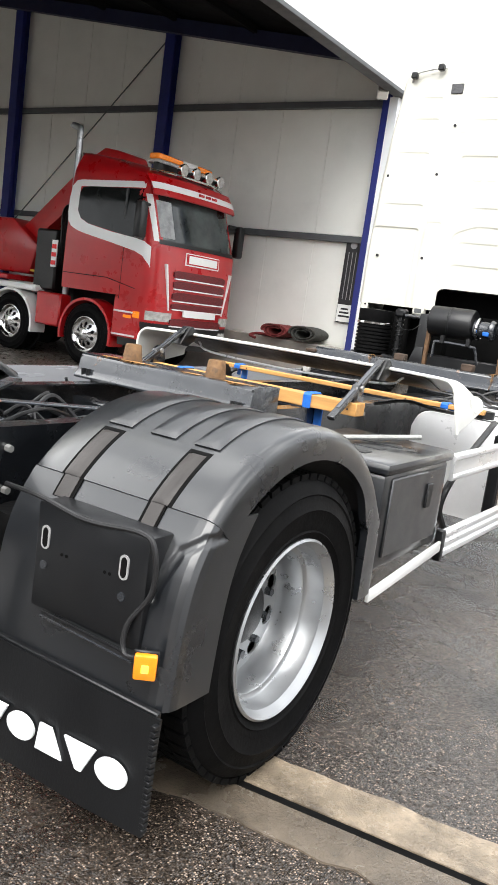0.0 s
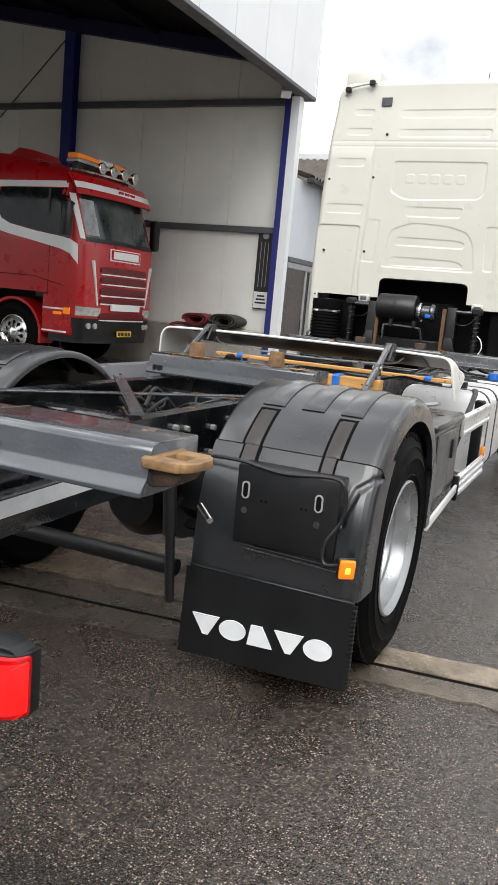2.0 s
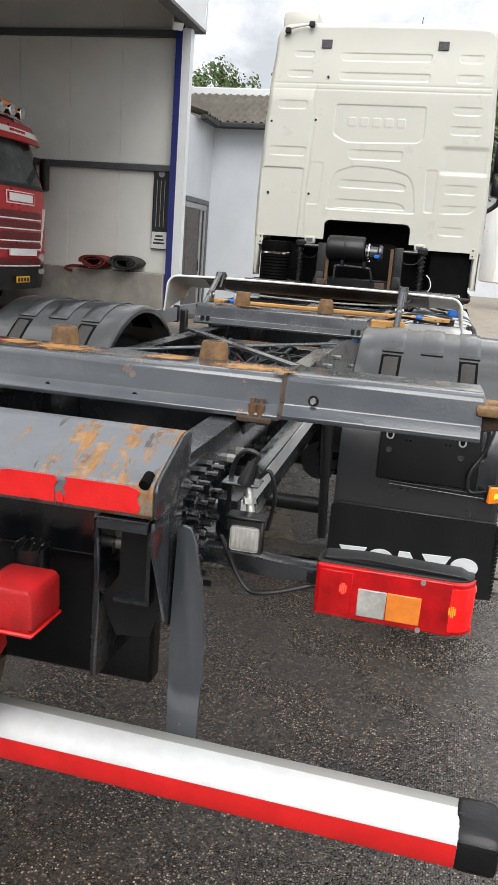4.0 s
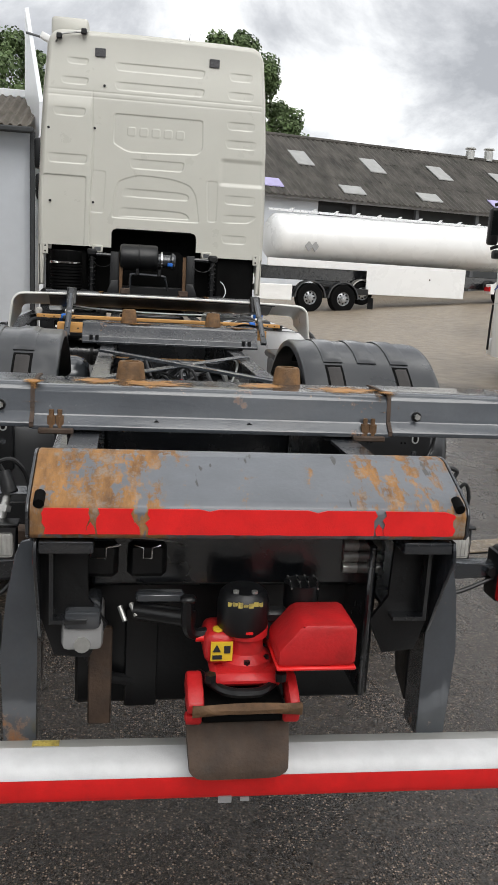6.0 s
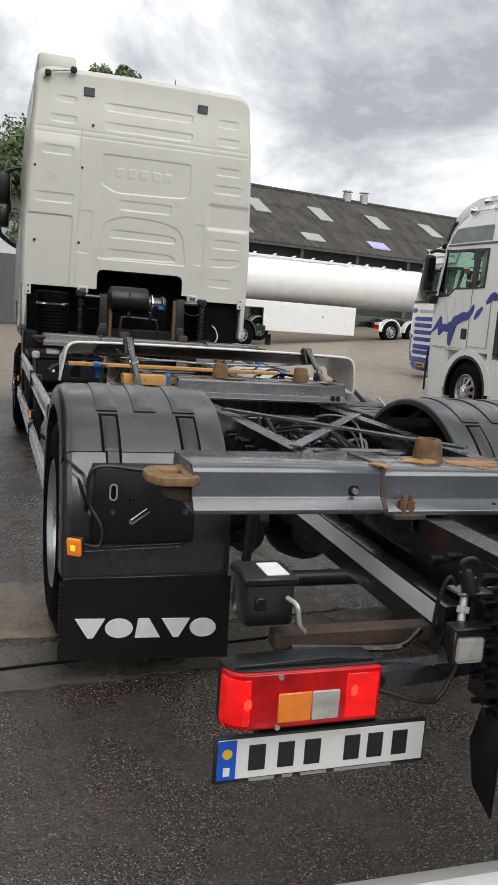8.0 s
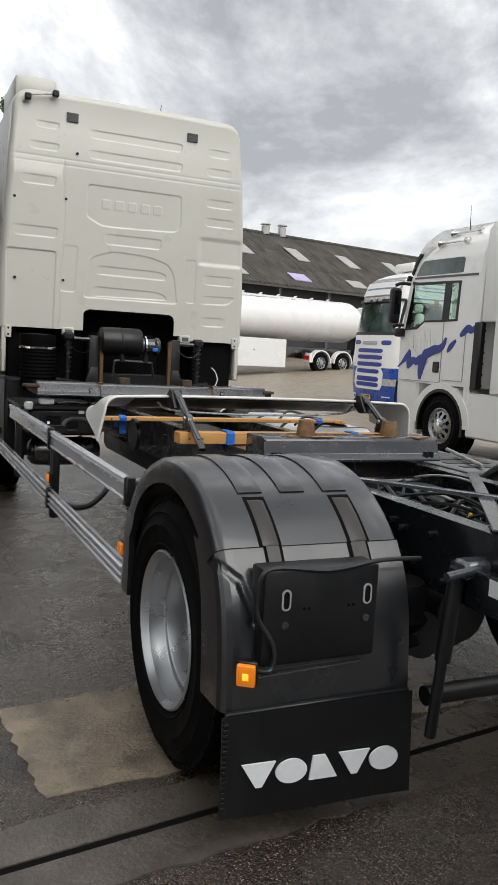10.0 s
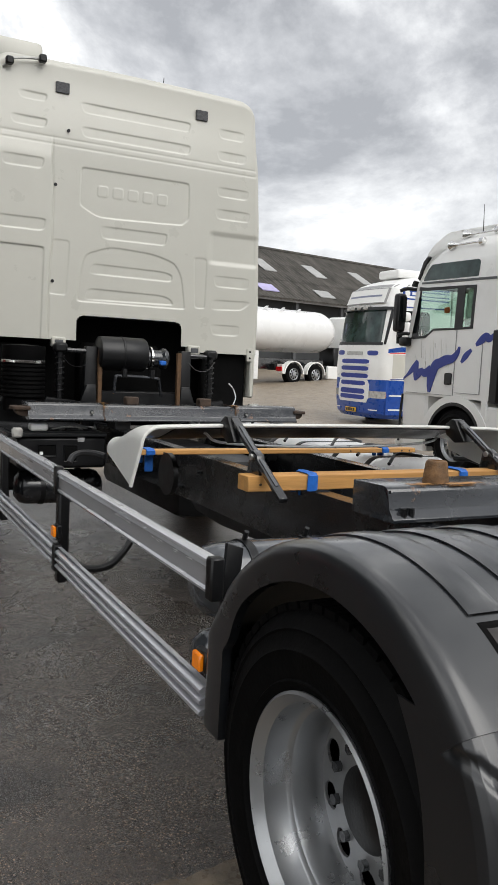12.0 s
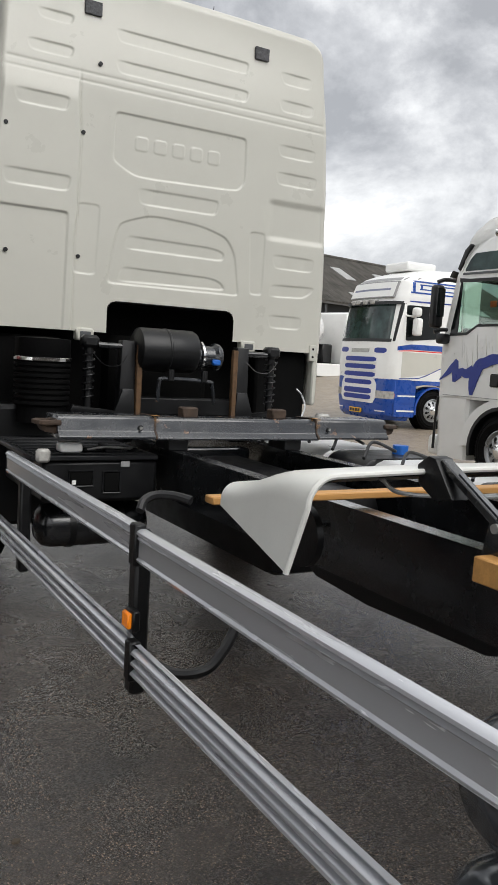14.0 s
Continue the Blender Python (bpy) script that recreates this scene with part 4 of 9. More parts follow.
def wheel(parent, x, y, z, side, r=0.515, w=0.3, rim=0.3, deep=True, rim_mat="rim", name="wheel", caps=False):
    """side: +1 or -1, the way the rim looks along x; x is the outer face."""
    s = side
    bm = bmesh.new()
    prof = [(rim - 0.012, -0.012), (rim + 0.01, -0.003), (rim + 0.026, 0.005), (rim + 0.03, 0.011), (rim + 0.035, 0.006), (rim + 0.055, 0.012), (rim + 0.1, 0.014), (rim + 0.106, 0.019), (rim + 0.113, 0.013), (r - 0.06, 0.004), (r - 0.054, 0.008), (r - 0.048, 0.0), (r - 0.022, -0.012), (r - 0.004, -0.035), (r, -0.075),
            (r, -w + 0.075), (r - 0.004, -w + 0.035), (r - 0.06, -w), (rim, -w + 0.01)]
    spin(bm, prof, (x, y, z), (s, 0, 0), 72)
    tyre = part("tyre", bm, "rubber", parent)
    tread = bmesh.new()
    for k in range(56):
        a = 2 * math.pi * k / 56
        for h0, h1, da in ((-0.02, -0.1, 0), (-0.105, -0.16, 0.05), (-0.165, -w + 0.03, 0)):
            m = Matrix.Translation((x, y, z)) @ Matrix.Rotation(a + da, 4, "X")
            box(tread, (min(s * h0, s * h1), -0.022, r - 0.012), (max(s * h0, s * h1), 0.022, r + 0.008), 0.0, m)
    ob = part("tread", tread, "rubber", tyre)
    bm = bmesh.new()
    d = 0.195 if deep else -0.02
    if deep:
        prof = [(rim - 0.012, -0.22), (rim + 0.004, -0.012), (rim + 0.006, 0.002), (rim - 0.002, 0.008), (rim - 0.01, 0.0), (rim - 0.02, -0.018), (rim - 0.024, -0.022), (rim - 0.03, -0.085), (rim - 0.034, -0.09), (rim - 0.048, -0.094),
                (rim - 0.052, -0.1), (rim - 0.055, -0.165), (rim - 0.058, -0.18), (0.238, -d)]
    else:
        prof = [(rim - 0.012, -0.2), (rim + 0.004, -0.012), (rim + 0.006, 0.002), (rim - 0.006, 0.006), (rim - 0.02, -0.03), (rim - 0.05, -0.05), (0.23, -0.03)]
    spin(bm, prof, (x, y, z), (s, 0, 0), 64)
    rim_ob = part("rim", bm, rim_mat, parent, "pale silver painted steel rim")
    bm = bmesh.new()
    n, holes = 96, 10
    hx = -d if deep else -0.03
    bulge = 0.02 if deep else 0.05

    def disc(u, v):
        rr = 0.238 + (0.1 - 0.238) * v
        a = 2 * math.pi * u
        return Vector((x + s * (hx + bulge * v), y + rr * math.cos(a), z + rr * math.sin(a)))

    def solid_at(u, v):
        rr = 0.238 + (0.1 - 0.238) * v
        a = (u * holes) % 1.0 - 0.5
        return (a * 2 * math.pi / holes * rr) ** 2 + ((rr - 0.192) * 1.0) ** 2 > 0.036 ** 2

    grid(bm, disc, n * (4 if deep else 2), 52 if deep else 26, solid_at)
    bmesh.ops.remove_doubles(bm, verts=bm.verts, dist=0.0005)
    bmesh.ops.solidify(bm, geom=list(bm.faces), thickness=0.008)
    part("disc", bm, rim_mat, rim_ob)
    bm = bmesh.new()
    spin(bm, [(0.105, hx + bulge - 0.02), (0.105, hx + bulge + 0.012), (0.09, hx + bulge + 0.022), (0.0005, hx + bulge + 0.024)], (x, y, z), (s, 0, 0), 32)
    part("hub", bm, "black" if deep else "chrome", rim_ob)
    pieces("wheel_nut", NUT, rim_ob, [(x + s * (hx + bulge * 0.6 + 0.012), y + 0.145 * math.cos(2 * math.pi * (k + 0.5) / 10), z + 0.145 * math.sin(2 * math.pi * (k + 0.5) / 10)) for k in range(10)])
    bm = bmesh.new()
    cyl(bm, (x - s * 0.235, y, z), (x - s * 0.26, y, z), rim - 0.01, seg=40)
    part("brake", bm, "black", tyre)
    return tyre


# ---- the truck in the middle ----
truck = thing("truck_chassis", "bare cream-white cab truck with black frame and swap-body bars", "truck")


for s in (1, -1):
    bm = bmesh.new()
    AX_Y, AX_Z = -0.03, 0.512
    # outer wheel: the tyre is the part, its rim hangs under it
    x = 1.285 * s
    r, w, rim = 0.512, 0.31, 0.302
    tyre = wheel(truck, x, AX_Y, AX_Z, s, r=r, w=w, rim=rim)
    spin(bm, [(0.29, 0), (0.4, 0.012), (r - 0.05, 0), (r, -0.05), (r, -0.24), (r - 0.05, -0.29), (0.29, -0.29)], (0.95 * s, AX_Y, AX_Z), (s, 0, 0), 48)
    part("inner_tyre", bm, "rubber", truck)
    wheel(truck, 1.27 * s, 6.22, 0.5, s, r=0.505, w=0.33, rim=0.3, deep=False)

# rails
for s in (1, -1):
    bm = bmesh.new()
    prism(bm, [(0.425 * s, 0.765), (0.425 * s, 1.045), (0.345 * s, 1.045), (0.345 * s, 1.036), (0.416 * s, 1.036), (0.416 * s, 0.774), (0.345 * s, 0.774), (0.345 * s, 0.765)], "y", -2.62, 6.9)
    rail = part("frame_rail", bm, "frame", truck, "black painted C-section frame rail")
    places = []
    for k in range(64):
        y = -2.55 + 0.088 * k + random.uniform(-0.012, 0.012)
        if -1.1 < y < -0.75 or random.random() < (0.25 if y < 0 else 0.85):
            continue
        for z in (0.83, 0.97):
            if random.random() < 0.75:
                places.append((0.433 * s, y, z + random.uniform(-0.02, 0.02)))
    pieces("rail_bolt", finish("rail_bolt", C((-0.014, 0, 0), (0.014, 0, 0), 0.013, seg=6), "zinc" if s > 0 else "frame"), rail, places)
    # deep belly plate of the rail
    bm = bmesh.new()
    prism(bm, [(1.6, 0.77), (1.75, 0.72), (2.35, 0.7), (2.7, 0.72), (2.8, 0.77)], "x", 0.4 * s, 0.414 * s)
    part("belly_plate", bm, "black", rail)
    # outer side member with reflective strip towards the tail
    bm = bmesh.new()
    prism(bm, [(-2.22, 0.775), (-2.22, 0.896), (-0.75, 0.938), (-0.75, 0.81)], "x", 0.455 * s, 0.51 * s, 0.004)
    member = part("side_member", bm, "frame", truck, "black side member towards the tail")
    bm = bmesh.new()
    prism(bm, [(-2.19, 0.836), (-2.19, 0.888), (-0.95, 0.926), (-0.95, 0.872)], "x", 0.508 * s, 0.5125 * s)
    part("reflective_strip", bm, "tape_white", member, "white reflective strip")

for y, z0, z1 in ((-2.45, 0.8, 1.0), (-1.3, 0.8, 1.0), (-0.55, 0.82, 0.99), (0.55, 0.8, 0.99), (2.0, 0.8, 0.98), (3.6, 0.8, 0.98), (4.7, 0.8, 1.0)):
    part("cross_member", B((-0.345, y - 0.05, z0), (0.345, y + 0.05, z1), 0.012), "frame", truck)
# X brace
for a, b in (((-0.4, -0.86, 1.052), (0.4, 0.25, 1.06)), ((0.4, -0.86, 1.06), (-0.4, 0.2, 1.068))):
    d = Vector(b) - Vector(a)
    m = Matrix.Translation((Vector(a) + Vector(b)) / 2) @ Matrix.Rotation(math.atan2(d.y, d.x), 4, "Z")
    part("diagonal_brace", B((-d.length / 2, -0.028, -0.004), (d.length / 2, 0.028, 0.004), 0.002, m), "steel", truck, "flat grey diagonal brace")
# axle, gear, air bags, hoses
part("axle_housing", C((-0.95, -0.03, 0.512), (0.95, -0.03, 0.512), 0.075, seg=20), "black", truck)
bm = bmesh.new()
spin(bm, [(0.001, 0.22), (0.12, 0.21), (0.2, 0.1), (0.22, 0), (0.2, -0.1), (0.13, -0.2), (0.001, -0.22)], (0, -0.03, 0.53), (0, 1, 0), 28)
part("differential", bm, "black", truck)
part("propeller_shaft", C((0, 0.15, 0.56), (0, 4.2, 0.72), 0.055), "black", truck)
for s in (1, -1):
    for y in (-0.5, 0.42):
        bm = bmesh.new()
        spin(bm, [(0.001, 0.0), (0.11, 0.0), (0.135, 0.03), (0.12, 0.07), (0.14, 0.11), (0.12, 0.15), (0.13, 0.2), (0.11, 0.24), (0.001, 0.24)], (0.56 * s, y, 0.56), (0, 0, 1), 24)
        part("air_bag", bm, "rubber", truck)
    part("shock_absorber", C((0.56 * s, -0.78, 0.32), (0.55 * s, -0.8, 0.62), 0.02), "black", truck)
    part("shock_absorber", C((0.55 * s, -0.8, 0.6), (0.535 * s, -0.82, 0.93), 0.028), "black", truck)
    part("brake_cylinder", C((0.5 * s, -0.22, 0.56), (0.5 * s, -0.62, 0.62), 0.085, seg=20), "black", truck)
    part("shock_bracket", B((0.42 if s > 0 else -0.53, -0.86, 0.89), (0.53 if s > 0 else -0.42, -0.78, 0.955), 0.012), "steel", truck, "grey cast bracket")
    part("bracket_knob", C((0.48 * s, -0.86, 0.93), (0.62 * s, -0.87, 0.915), 0.017, seg=10), "steel_dark", truck)
part("torsion_bar", C((-0.55, -0.72, 0.44), (0.55, -0.72, 0.44), 0.035), "black", truck)
rh = random.Random(12)
for k in range(26):
    x0, x1 = rh.uniform(-0.32, 0.32), rh.uniform(-0.33, 0.33)
    y0, y1 = rh.uniform(-0.75, 0.1), rh.uniform(-0.1, 1.2)
    pts = curve([(x0, y0, rh.uniform(0.82, 0.95)), ((x0 * 2 + x1) / 3 + rh.uniform(-0.1, 0.1), (2 * y0 + y1) / 3, rh.uniform(0.86, 1.04)),
                 ((x0 + 2 * x1) / 3 + rh.uniform(-0.1, 0.1), (y0 + 2 * y1) / 3, rh.uniform(0.85, 1.03)), (x1, y1, rh.uniform(0.82, 0.95))], 7)
    part("hose", L(pts, rh.choice([0.006, 0.008, 0.011]), 6), rh.choice(["hose", "hose", "hose", "hose", "black", "zinc"]), truck)
for k in range(14):
    p = Vector((rh.uniform(-0.3, 0.3), rh.uniform(-0.6, 0.6), rh.uniform(0.84, 0.93)))
    part("valve", B(p - Vector((0.04, 0.05, 0.03)), p + Vector((0.04, 0.05, 0.04)), 0.012), rh.choice(["black", "steel_dark", "black"]), truck)
part("valve_cap", B((-0.012, -0.28, 0.97), (0.012, -0.26, 0.985), 0.004), "tape_red", truck, "small red cap")
part("valve_cap", B((-0.05, -0.29, 0.965), (-0.038, -0.27, 0.985), 0.004), "yellow", truck, "small yellow cap")


# ---- swap-body cross bars ----
def bar(y_back, z_top, half, arms, depth=0.27, h=0.125, mats=("steel", "steel")):
    """A folded steel cross bar; y_back: its rear lip."""
    prof = [(y_back + depth, z_top - 0.004), (y_back + 0.075, z_top), (y_back + 0.06, z_top - 0.002), (y_back + 0.048, z_top - 0.008), (y_back + 0.041, z_top - 0.018), (y_back + 0.03, z_top - 0.085), (y_back, z_top - 0.112),
            (y_back, z_top - h), (y_back + 0.05, z_top - h), (y_back + depth, z_top - h)]
    ob = part("cross_bar", P(prof, "x", -half, half, 0.003), mats[0], truck, "grey painted folded steel cross bar, rust on its edges")
    if arms:
        for s in (1, -1):
            up = [(p[0], p[1] + 0.006) for p in prof]
            a = part("arm", P(up, "x", s * (half + 0.002), s * 1.09, 0.003), mats[1], ob)
            fork = bmesh.new()
            zf0, zf1 = z_top - 0.05, z_top - 0.026
            for yy in (y_back + 0.05, y_back + 0.16):
                prism(fork, [(s * 1.08, yy - 0.03), (s * 1.175, yy - 0.026), (s * 1.175, yy + 0.026), (s * 1.08, yy + 0.03)], "z", zf0, zf1, 0.004)
            prism(fork, [(s * 1.16, y_back + 0.026), (s * 1.185, y_back + 0.035), (s * 1.202, y_back + 0.07), (s * 1.202, y_back + 0.14), (s * 1.185, y_back + 0.175), (s * 1.16, y_back + 0.184)], "z", zf0 + 0.001, zf1 - 0.001, 0.004)
            box(fork, (min(s * 1.072, s * 1.105), y_back + 0.022, zf0), (max(s * 1.072, s * 1.105), y_back + 0.19, zf1 + 0.004), 0.005)
            part("fork", fork, "fork_rust" if y_back < 3 else "rust_dark", ob, "rusty bar end with a slot")
            part("pocket", P([(s * 1.085, z_top - 0.1), (s * 1.15, z_top - 0.088), (s * 1.168, z_top - 0.065), (s * 1.168, z_top - 0.045), (s * 1.085, z_top - 0.045)], "y", y_back + 0.05, y_back + 0.16, 0.006), "rust_dark", ob)
            part("seam", P([(p[0] - 0.0015, p[1] + 0.0075) for p in prof[:8]] + [(p[0] + 0.004, p[1] + 0.003) for p in prof[:8][::-1]], "x", s * half - 0.006, s * half + 0.006), "rust_dark", ob, "rusty seam between bar and arm")
            part("rust_stain", B((s * half - 0.03, y_back + 0.02, z_top - 0.05), (s * half + 0.03, y_back + 0.1, z_top + 0.009)), "rust_stain", ob, "orange rust stain")
            part("bolt", C((s * (half + 0.09), y_back + 0.035, z_top - 0.06), (s * (half + 0.09), y_back + 0.016, z_top - 0.06), 0.0095, seg=6), "zinc", ob)
            part("washer", C((s * (half + 0.09), y_back + 0.036, z_top - 0.06), (s * (half + 0.09), y_back + 0.026, z_top - 0.06), 0.015, seg=14), "black", ob)
    return ob


rr = random.Random(21)


def cone(parent, x, y, z0, z1, top):
    bm = bmesh.new()
    spin(bm, [(0.001, z0), (0.052, z0), (0.05, z0 + 0.01), (0.041, z1 - 0.006), (0.036, z1), (0.024, z1), (0.022, z1 - 0.015), (0.001, z1 - 0.016)], (x, y, 0), (0, 0, 1), 28)
    deep = y < 0
    for dx, dy, w, d in ((0.07 if x < 0 else 0.16, -0.15 if deep else -0.05, 0.12, 0.075 if deep else 0.035), (-0.1, -0.12 if deep else -0.04, 0.08, 0.06 if deep else 0.03)):
        part("rust_stain", B((x + dx - w, y + dy - d, top - 0.004), (x + dx + w, y + dy + d, top + 0.0016)), "rust_stain", parent, "orange rust stain")
    part("locating_cone", bm, "rust_cone", parent, "rusty steel locating cone")


rear_bar = bar(-1.925, 1.175, 0.54, True)
cone(rear_bar, -0.257, -1.64, 1.14, 1.225, 1.175)
cone(rear_bar, 0.26, -1.64, 1.14, 1.225, 1.175)
for s in (1, -1):
    for dx in (0, 0.024):
        part("nut", C((s * (0.46 + dx), -1.915, 1.055), (s * (0.46 + dx), -1.915, 1.09), 0.013, seg=6), "rust", rear_bar)
        part("stud", C((s * (0.46 + dx), -1.915, 1.08), (s * (0.46 + dx), -1.915, 1.108), 0.007, seg=8), "rust", rear_bar)
    part("nut_plate", B((s * 0.47 - 0.05, -1.94, 1.04), (s * 0.47 + 0.05, -1.88, 1.056), 0.003), "rust_dark", rear_bar)
    part("saddle", B((s * 0.4 - 0.06, -1.9, 1.03), (s * 0.4 + 0.06, -1.66, 1.05), 0.004), "steel_dark", rear_bar)
    part("saddle_side", B((s * 0.435 - 0.005, -1.9, 0.995), (s * 0.435 + 0.005, -1.7, 1.032), 0.002), "steel_dark", rear_bar)
    part("locking_pin", C((s * 1.185, -1.8, 1.035), (s * 1.235, -1.84, 1.015), 0.008, seg=10), "chrome", rear_bar)
for x in (-0.18, 0.1):
    part("bolt", C((x, -1.893, 1.075), (x, -1.91, 1.075), 0.008, seg=6), "black", rear_bar)
mid_bar = bar(0.69, 1.178, 0.538, False, depth=0.26, mats=("steel_dark", "steel_dark"))
cone(mid_bar, -0.26, 0.81, 1.173, 1.26, 1.178)
cone(mid_bar, 0.262, 0.81, 1.173, 1.26, 1.178)
for s in (1, -1):
    part("end_web", B((s * 0.532 - 0.004, 0.73, 1.055), (s * 0.532 + 0.004, 0.93, 1.165)), "black", mid_bar)
    for dx in (0, 0.035):
        part("nut", C((s * (0.485 - dx), 0.705, 1.063), (s * (0.485 - dx), 0.705, 1.103), 0.012, seg=6), "black", mid_bar)
    part("foot", B((s * 0.39 - 0.06, 0.72, 1.04), (s * 0.39 + 0.06, 0.92, 1.055), 0.004), "steel_dark", mid_bar)
fore_bar = bar(4.14, 1.235, 0.54, True, mats=("steel_dark", "steel_dark"))
for x in (-0.3, 0.3):
    part("block", B((x - 0.05, 4.23, 1.23), (x + 0.05, 4.31, 1.29), 0.008), "rust_dark", fore_bar, "rusty stop block")
for s in (1, -1):
    part("foot", B((s * 0.385 - 0.06, 4.19, 1.045), (s * 0.385 + 0.06, 4.39, 1.115), 0.004), "black", fore_bar)

# ---- rusty bolster at the tail ----
prof = [(-2.5, 0.99), (-2.5, 1.122), (-2.508, 1.13), (-2.53, 1.132), (-2.556, 1.128), (-2.692, 1.068), (-2.704, 1.058), (-2.709, 1.045), (-2.709, 0.998), (-2.7, 0.988), (-2.52, 0.985)]
bolster = part("bolster", P(prof, "x", -0.455, 0.455, 0.003), "steel_worn", truck, "chamfered steel bolster with rust and flaking grey paint")
for s in (1, -1):
    part("end_plate", P([(y_, z_) for y_, z_ in prof], "x", s * 0.4565, s * 0.463, 0.002), "steel_dark", bolster)
rt = random.Random(9)


def torn_tape(x0, x1):
    """A strip of tape with torn ends and nicked edges."""
    n = max(3, int((x1 - x0) / 0.02))
    low = [(x0 + (x1 - x0) * k / n, 1.0 + rt.uniform(0, 0.0015)) for k in range(n + 1)]
    top = [(x1 + (x0 - x1) * k / n, 1.0545 - (rt.uniform(0.003, 0.007) if rt.random() < 0.07 else 0)) for k in range(n + 1)]
    ends = [[(x + rt.uniform(-0.006, 0.006), 1.0 + 0.055 * f) for f in (0.25, 0.45, 0.62, 0.8)] for x in (x1, x0)]
    return [*low, *ends[0], *top, *ends[1][::-1]]


for x0, x1 in ((-0.427, -0.34), (-0.322, -0.252), (-0.222, 0.25), (0.272, 0.425)):
    part("reflective_tape", P(torn_tape(x0, x1), "y", -2.7122, -2.7095), "tape_red", bolster, "torn red reflective tape")
for x in (-0.335, -0.246, 0.262):
    part("tape_remnant", P([(x - 0.006, 1.001), (x + 0.009, 1.001), (x + 0.006, 1.016), (x - 0.002, 1.026), (x - 0.009, 1.014)], "y", -2.7119, -2.7096), "tape_red", bolster)
part("eye", C((-0.437, -2.7125, 1.063), (-0.437, -2.68, 1.075), 0.011, seg=12), "gap", bolster)
part("eye", C((0.437, -2.7125, 1.06), (0.437, -2.68, 1.072), 0.011, seg=12), "gap", bolster)

# ---- under-run bumper ----
prof = [(-2.55, 0.352), (-2.55, 0.426), (-2.565, 0.438), (-2.62, 0.441), (-2.652, 0.438), (-2.671, 0.424), (-2.676, 0.408), (-2.675, 0.368), (-2.668, 0.354), (-2.65, 0.347), (-2.57, 0.347)]
bumper = part("bumper_bar", P(prof, "x", -1.125, 1.125, 0.0), "bumper_alloy", truck, "pale aluminium under-run bar with white and red band")
part("white_band", P([(-2.6, 0.4415), (-2.62, 0.4425), (-2.6535, 0.4396), (-2.6728, 0.4252), (-2.6778, 0.4115), (-2.6772, 0.4105), (-2.674, 0.4105), (-2.67, 0.4235), (-2.652, 0.4365), (-2.62, 0.4395), (-2.6, 0.4385)], "x", -1.102, 1.102), "tape_white", bumper, "white reflective band")
part("red_band", P([(-2.6776, 0.4098), (-2.6768, 0.368), (-2.6698, 0.3528), (-2.667, 0.3545), (-2.674, 0.369), (-2.6745, 0.4098)], "x", -1.102, 1.102), "tape_red", bumper, "red reflective band")
bumper.matrix_basis = pose(0, 0, 0.0098, 0, 0.85, 0)
part("scuff", B((-0.05, -2.681, 0.345), (-0.02, -2.676, 0.36)), "grey_patch", bumper)
part("scuff", B((0.0, -2.681, 0.348), (0.02, -2.676, 0.356)), "grey_patch", bumper)
for x in (-0.44,):
    part("paint_mark", B((x - 0.03, -2.592, 0.4385), (x + 0.03, -2.57, 0.4405)), "yellow_faded", bumper)
grow = [((y + 2.61) * 1.09 - 2.61, (z - 0.4) * 1.09 + 0.4) for y, z in prof]
for s in (1, -1):
    part("end_cap", P(grow, "x", s * 1.1, s * 1.185, 0.012), "black", bumper, "black rubber end cap")
    post = P([(s * 0.457, 0.41), (s * 0.53, 0.41), (s * 0.536, 0.66), (s * 0.522, 0.8), (s * 0.503, 0.9), (s * 0.49, 0.93), (s * 0.47, 0.935), (s * 0.459, 0.92), (s * 0.455, 0.7)], "y", -2.558, -2.545, 0.003)
    box(post, (s * 0.461 - 0.005, -2.547, 0.43), (s * 0.461 + 0.005, -2.47, 0.9), 0.002)
    part("bumper_post", post, "steel", truck, "dark steel post carrying the under-run bar")
    lip = P([(s * 0.33, 0.95), (s * 0.44, 0.95), (s * 0.44, 0.978), (s * 0.33, 0.978)], "y", -2.69, -2.45, 0.005)
    part("folded_lip", lip, "steel_dark", truck, "dark folded cheek plate")
    stud = C((-0.03 * s, 0, 0), (-0.003 * s, 0, 0), 0.016, seg=6)
    cyl(stud, (-0.004 * s, 0, 0), (0.026 * s, 0, 0), 0.008, seg=8)
    cheek = part("stud_plate", B((min(0.424 * s, 0.431 * s), -2.46, 0.68), (max(0.424 * s, 0.431 * s), -2.24, 1.02), 0.002), "frame", truck, "plate with a cluster of long frame bolts")
    pieces("frame_bolt", finish("frame_bolt", stud, "frame"), cheek, [(0.455 * s, -2.27 - 0.058 * (k % 4) - 0.012 * (k // 4) + rh.uniform(-0.008, 0.008), 0.985 - 0.056 * (k // 4) + rh.uniform(-0.008, 0.008)) for k in range(22)])
    part("curved_hanger", P([(-2.44, 0.46), (-2.36, 0.5), (-2.33, 0.6), (-2.36, 0.7), (-2.44, 0.7)], "x", s * 0.464, s * 0.472, 0.002), "black", truck)

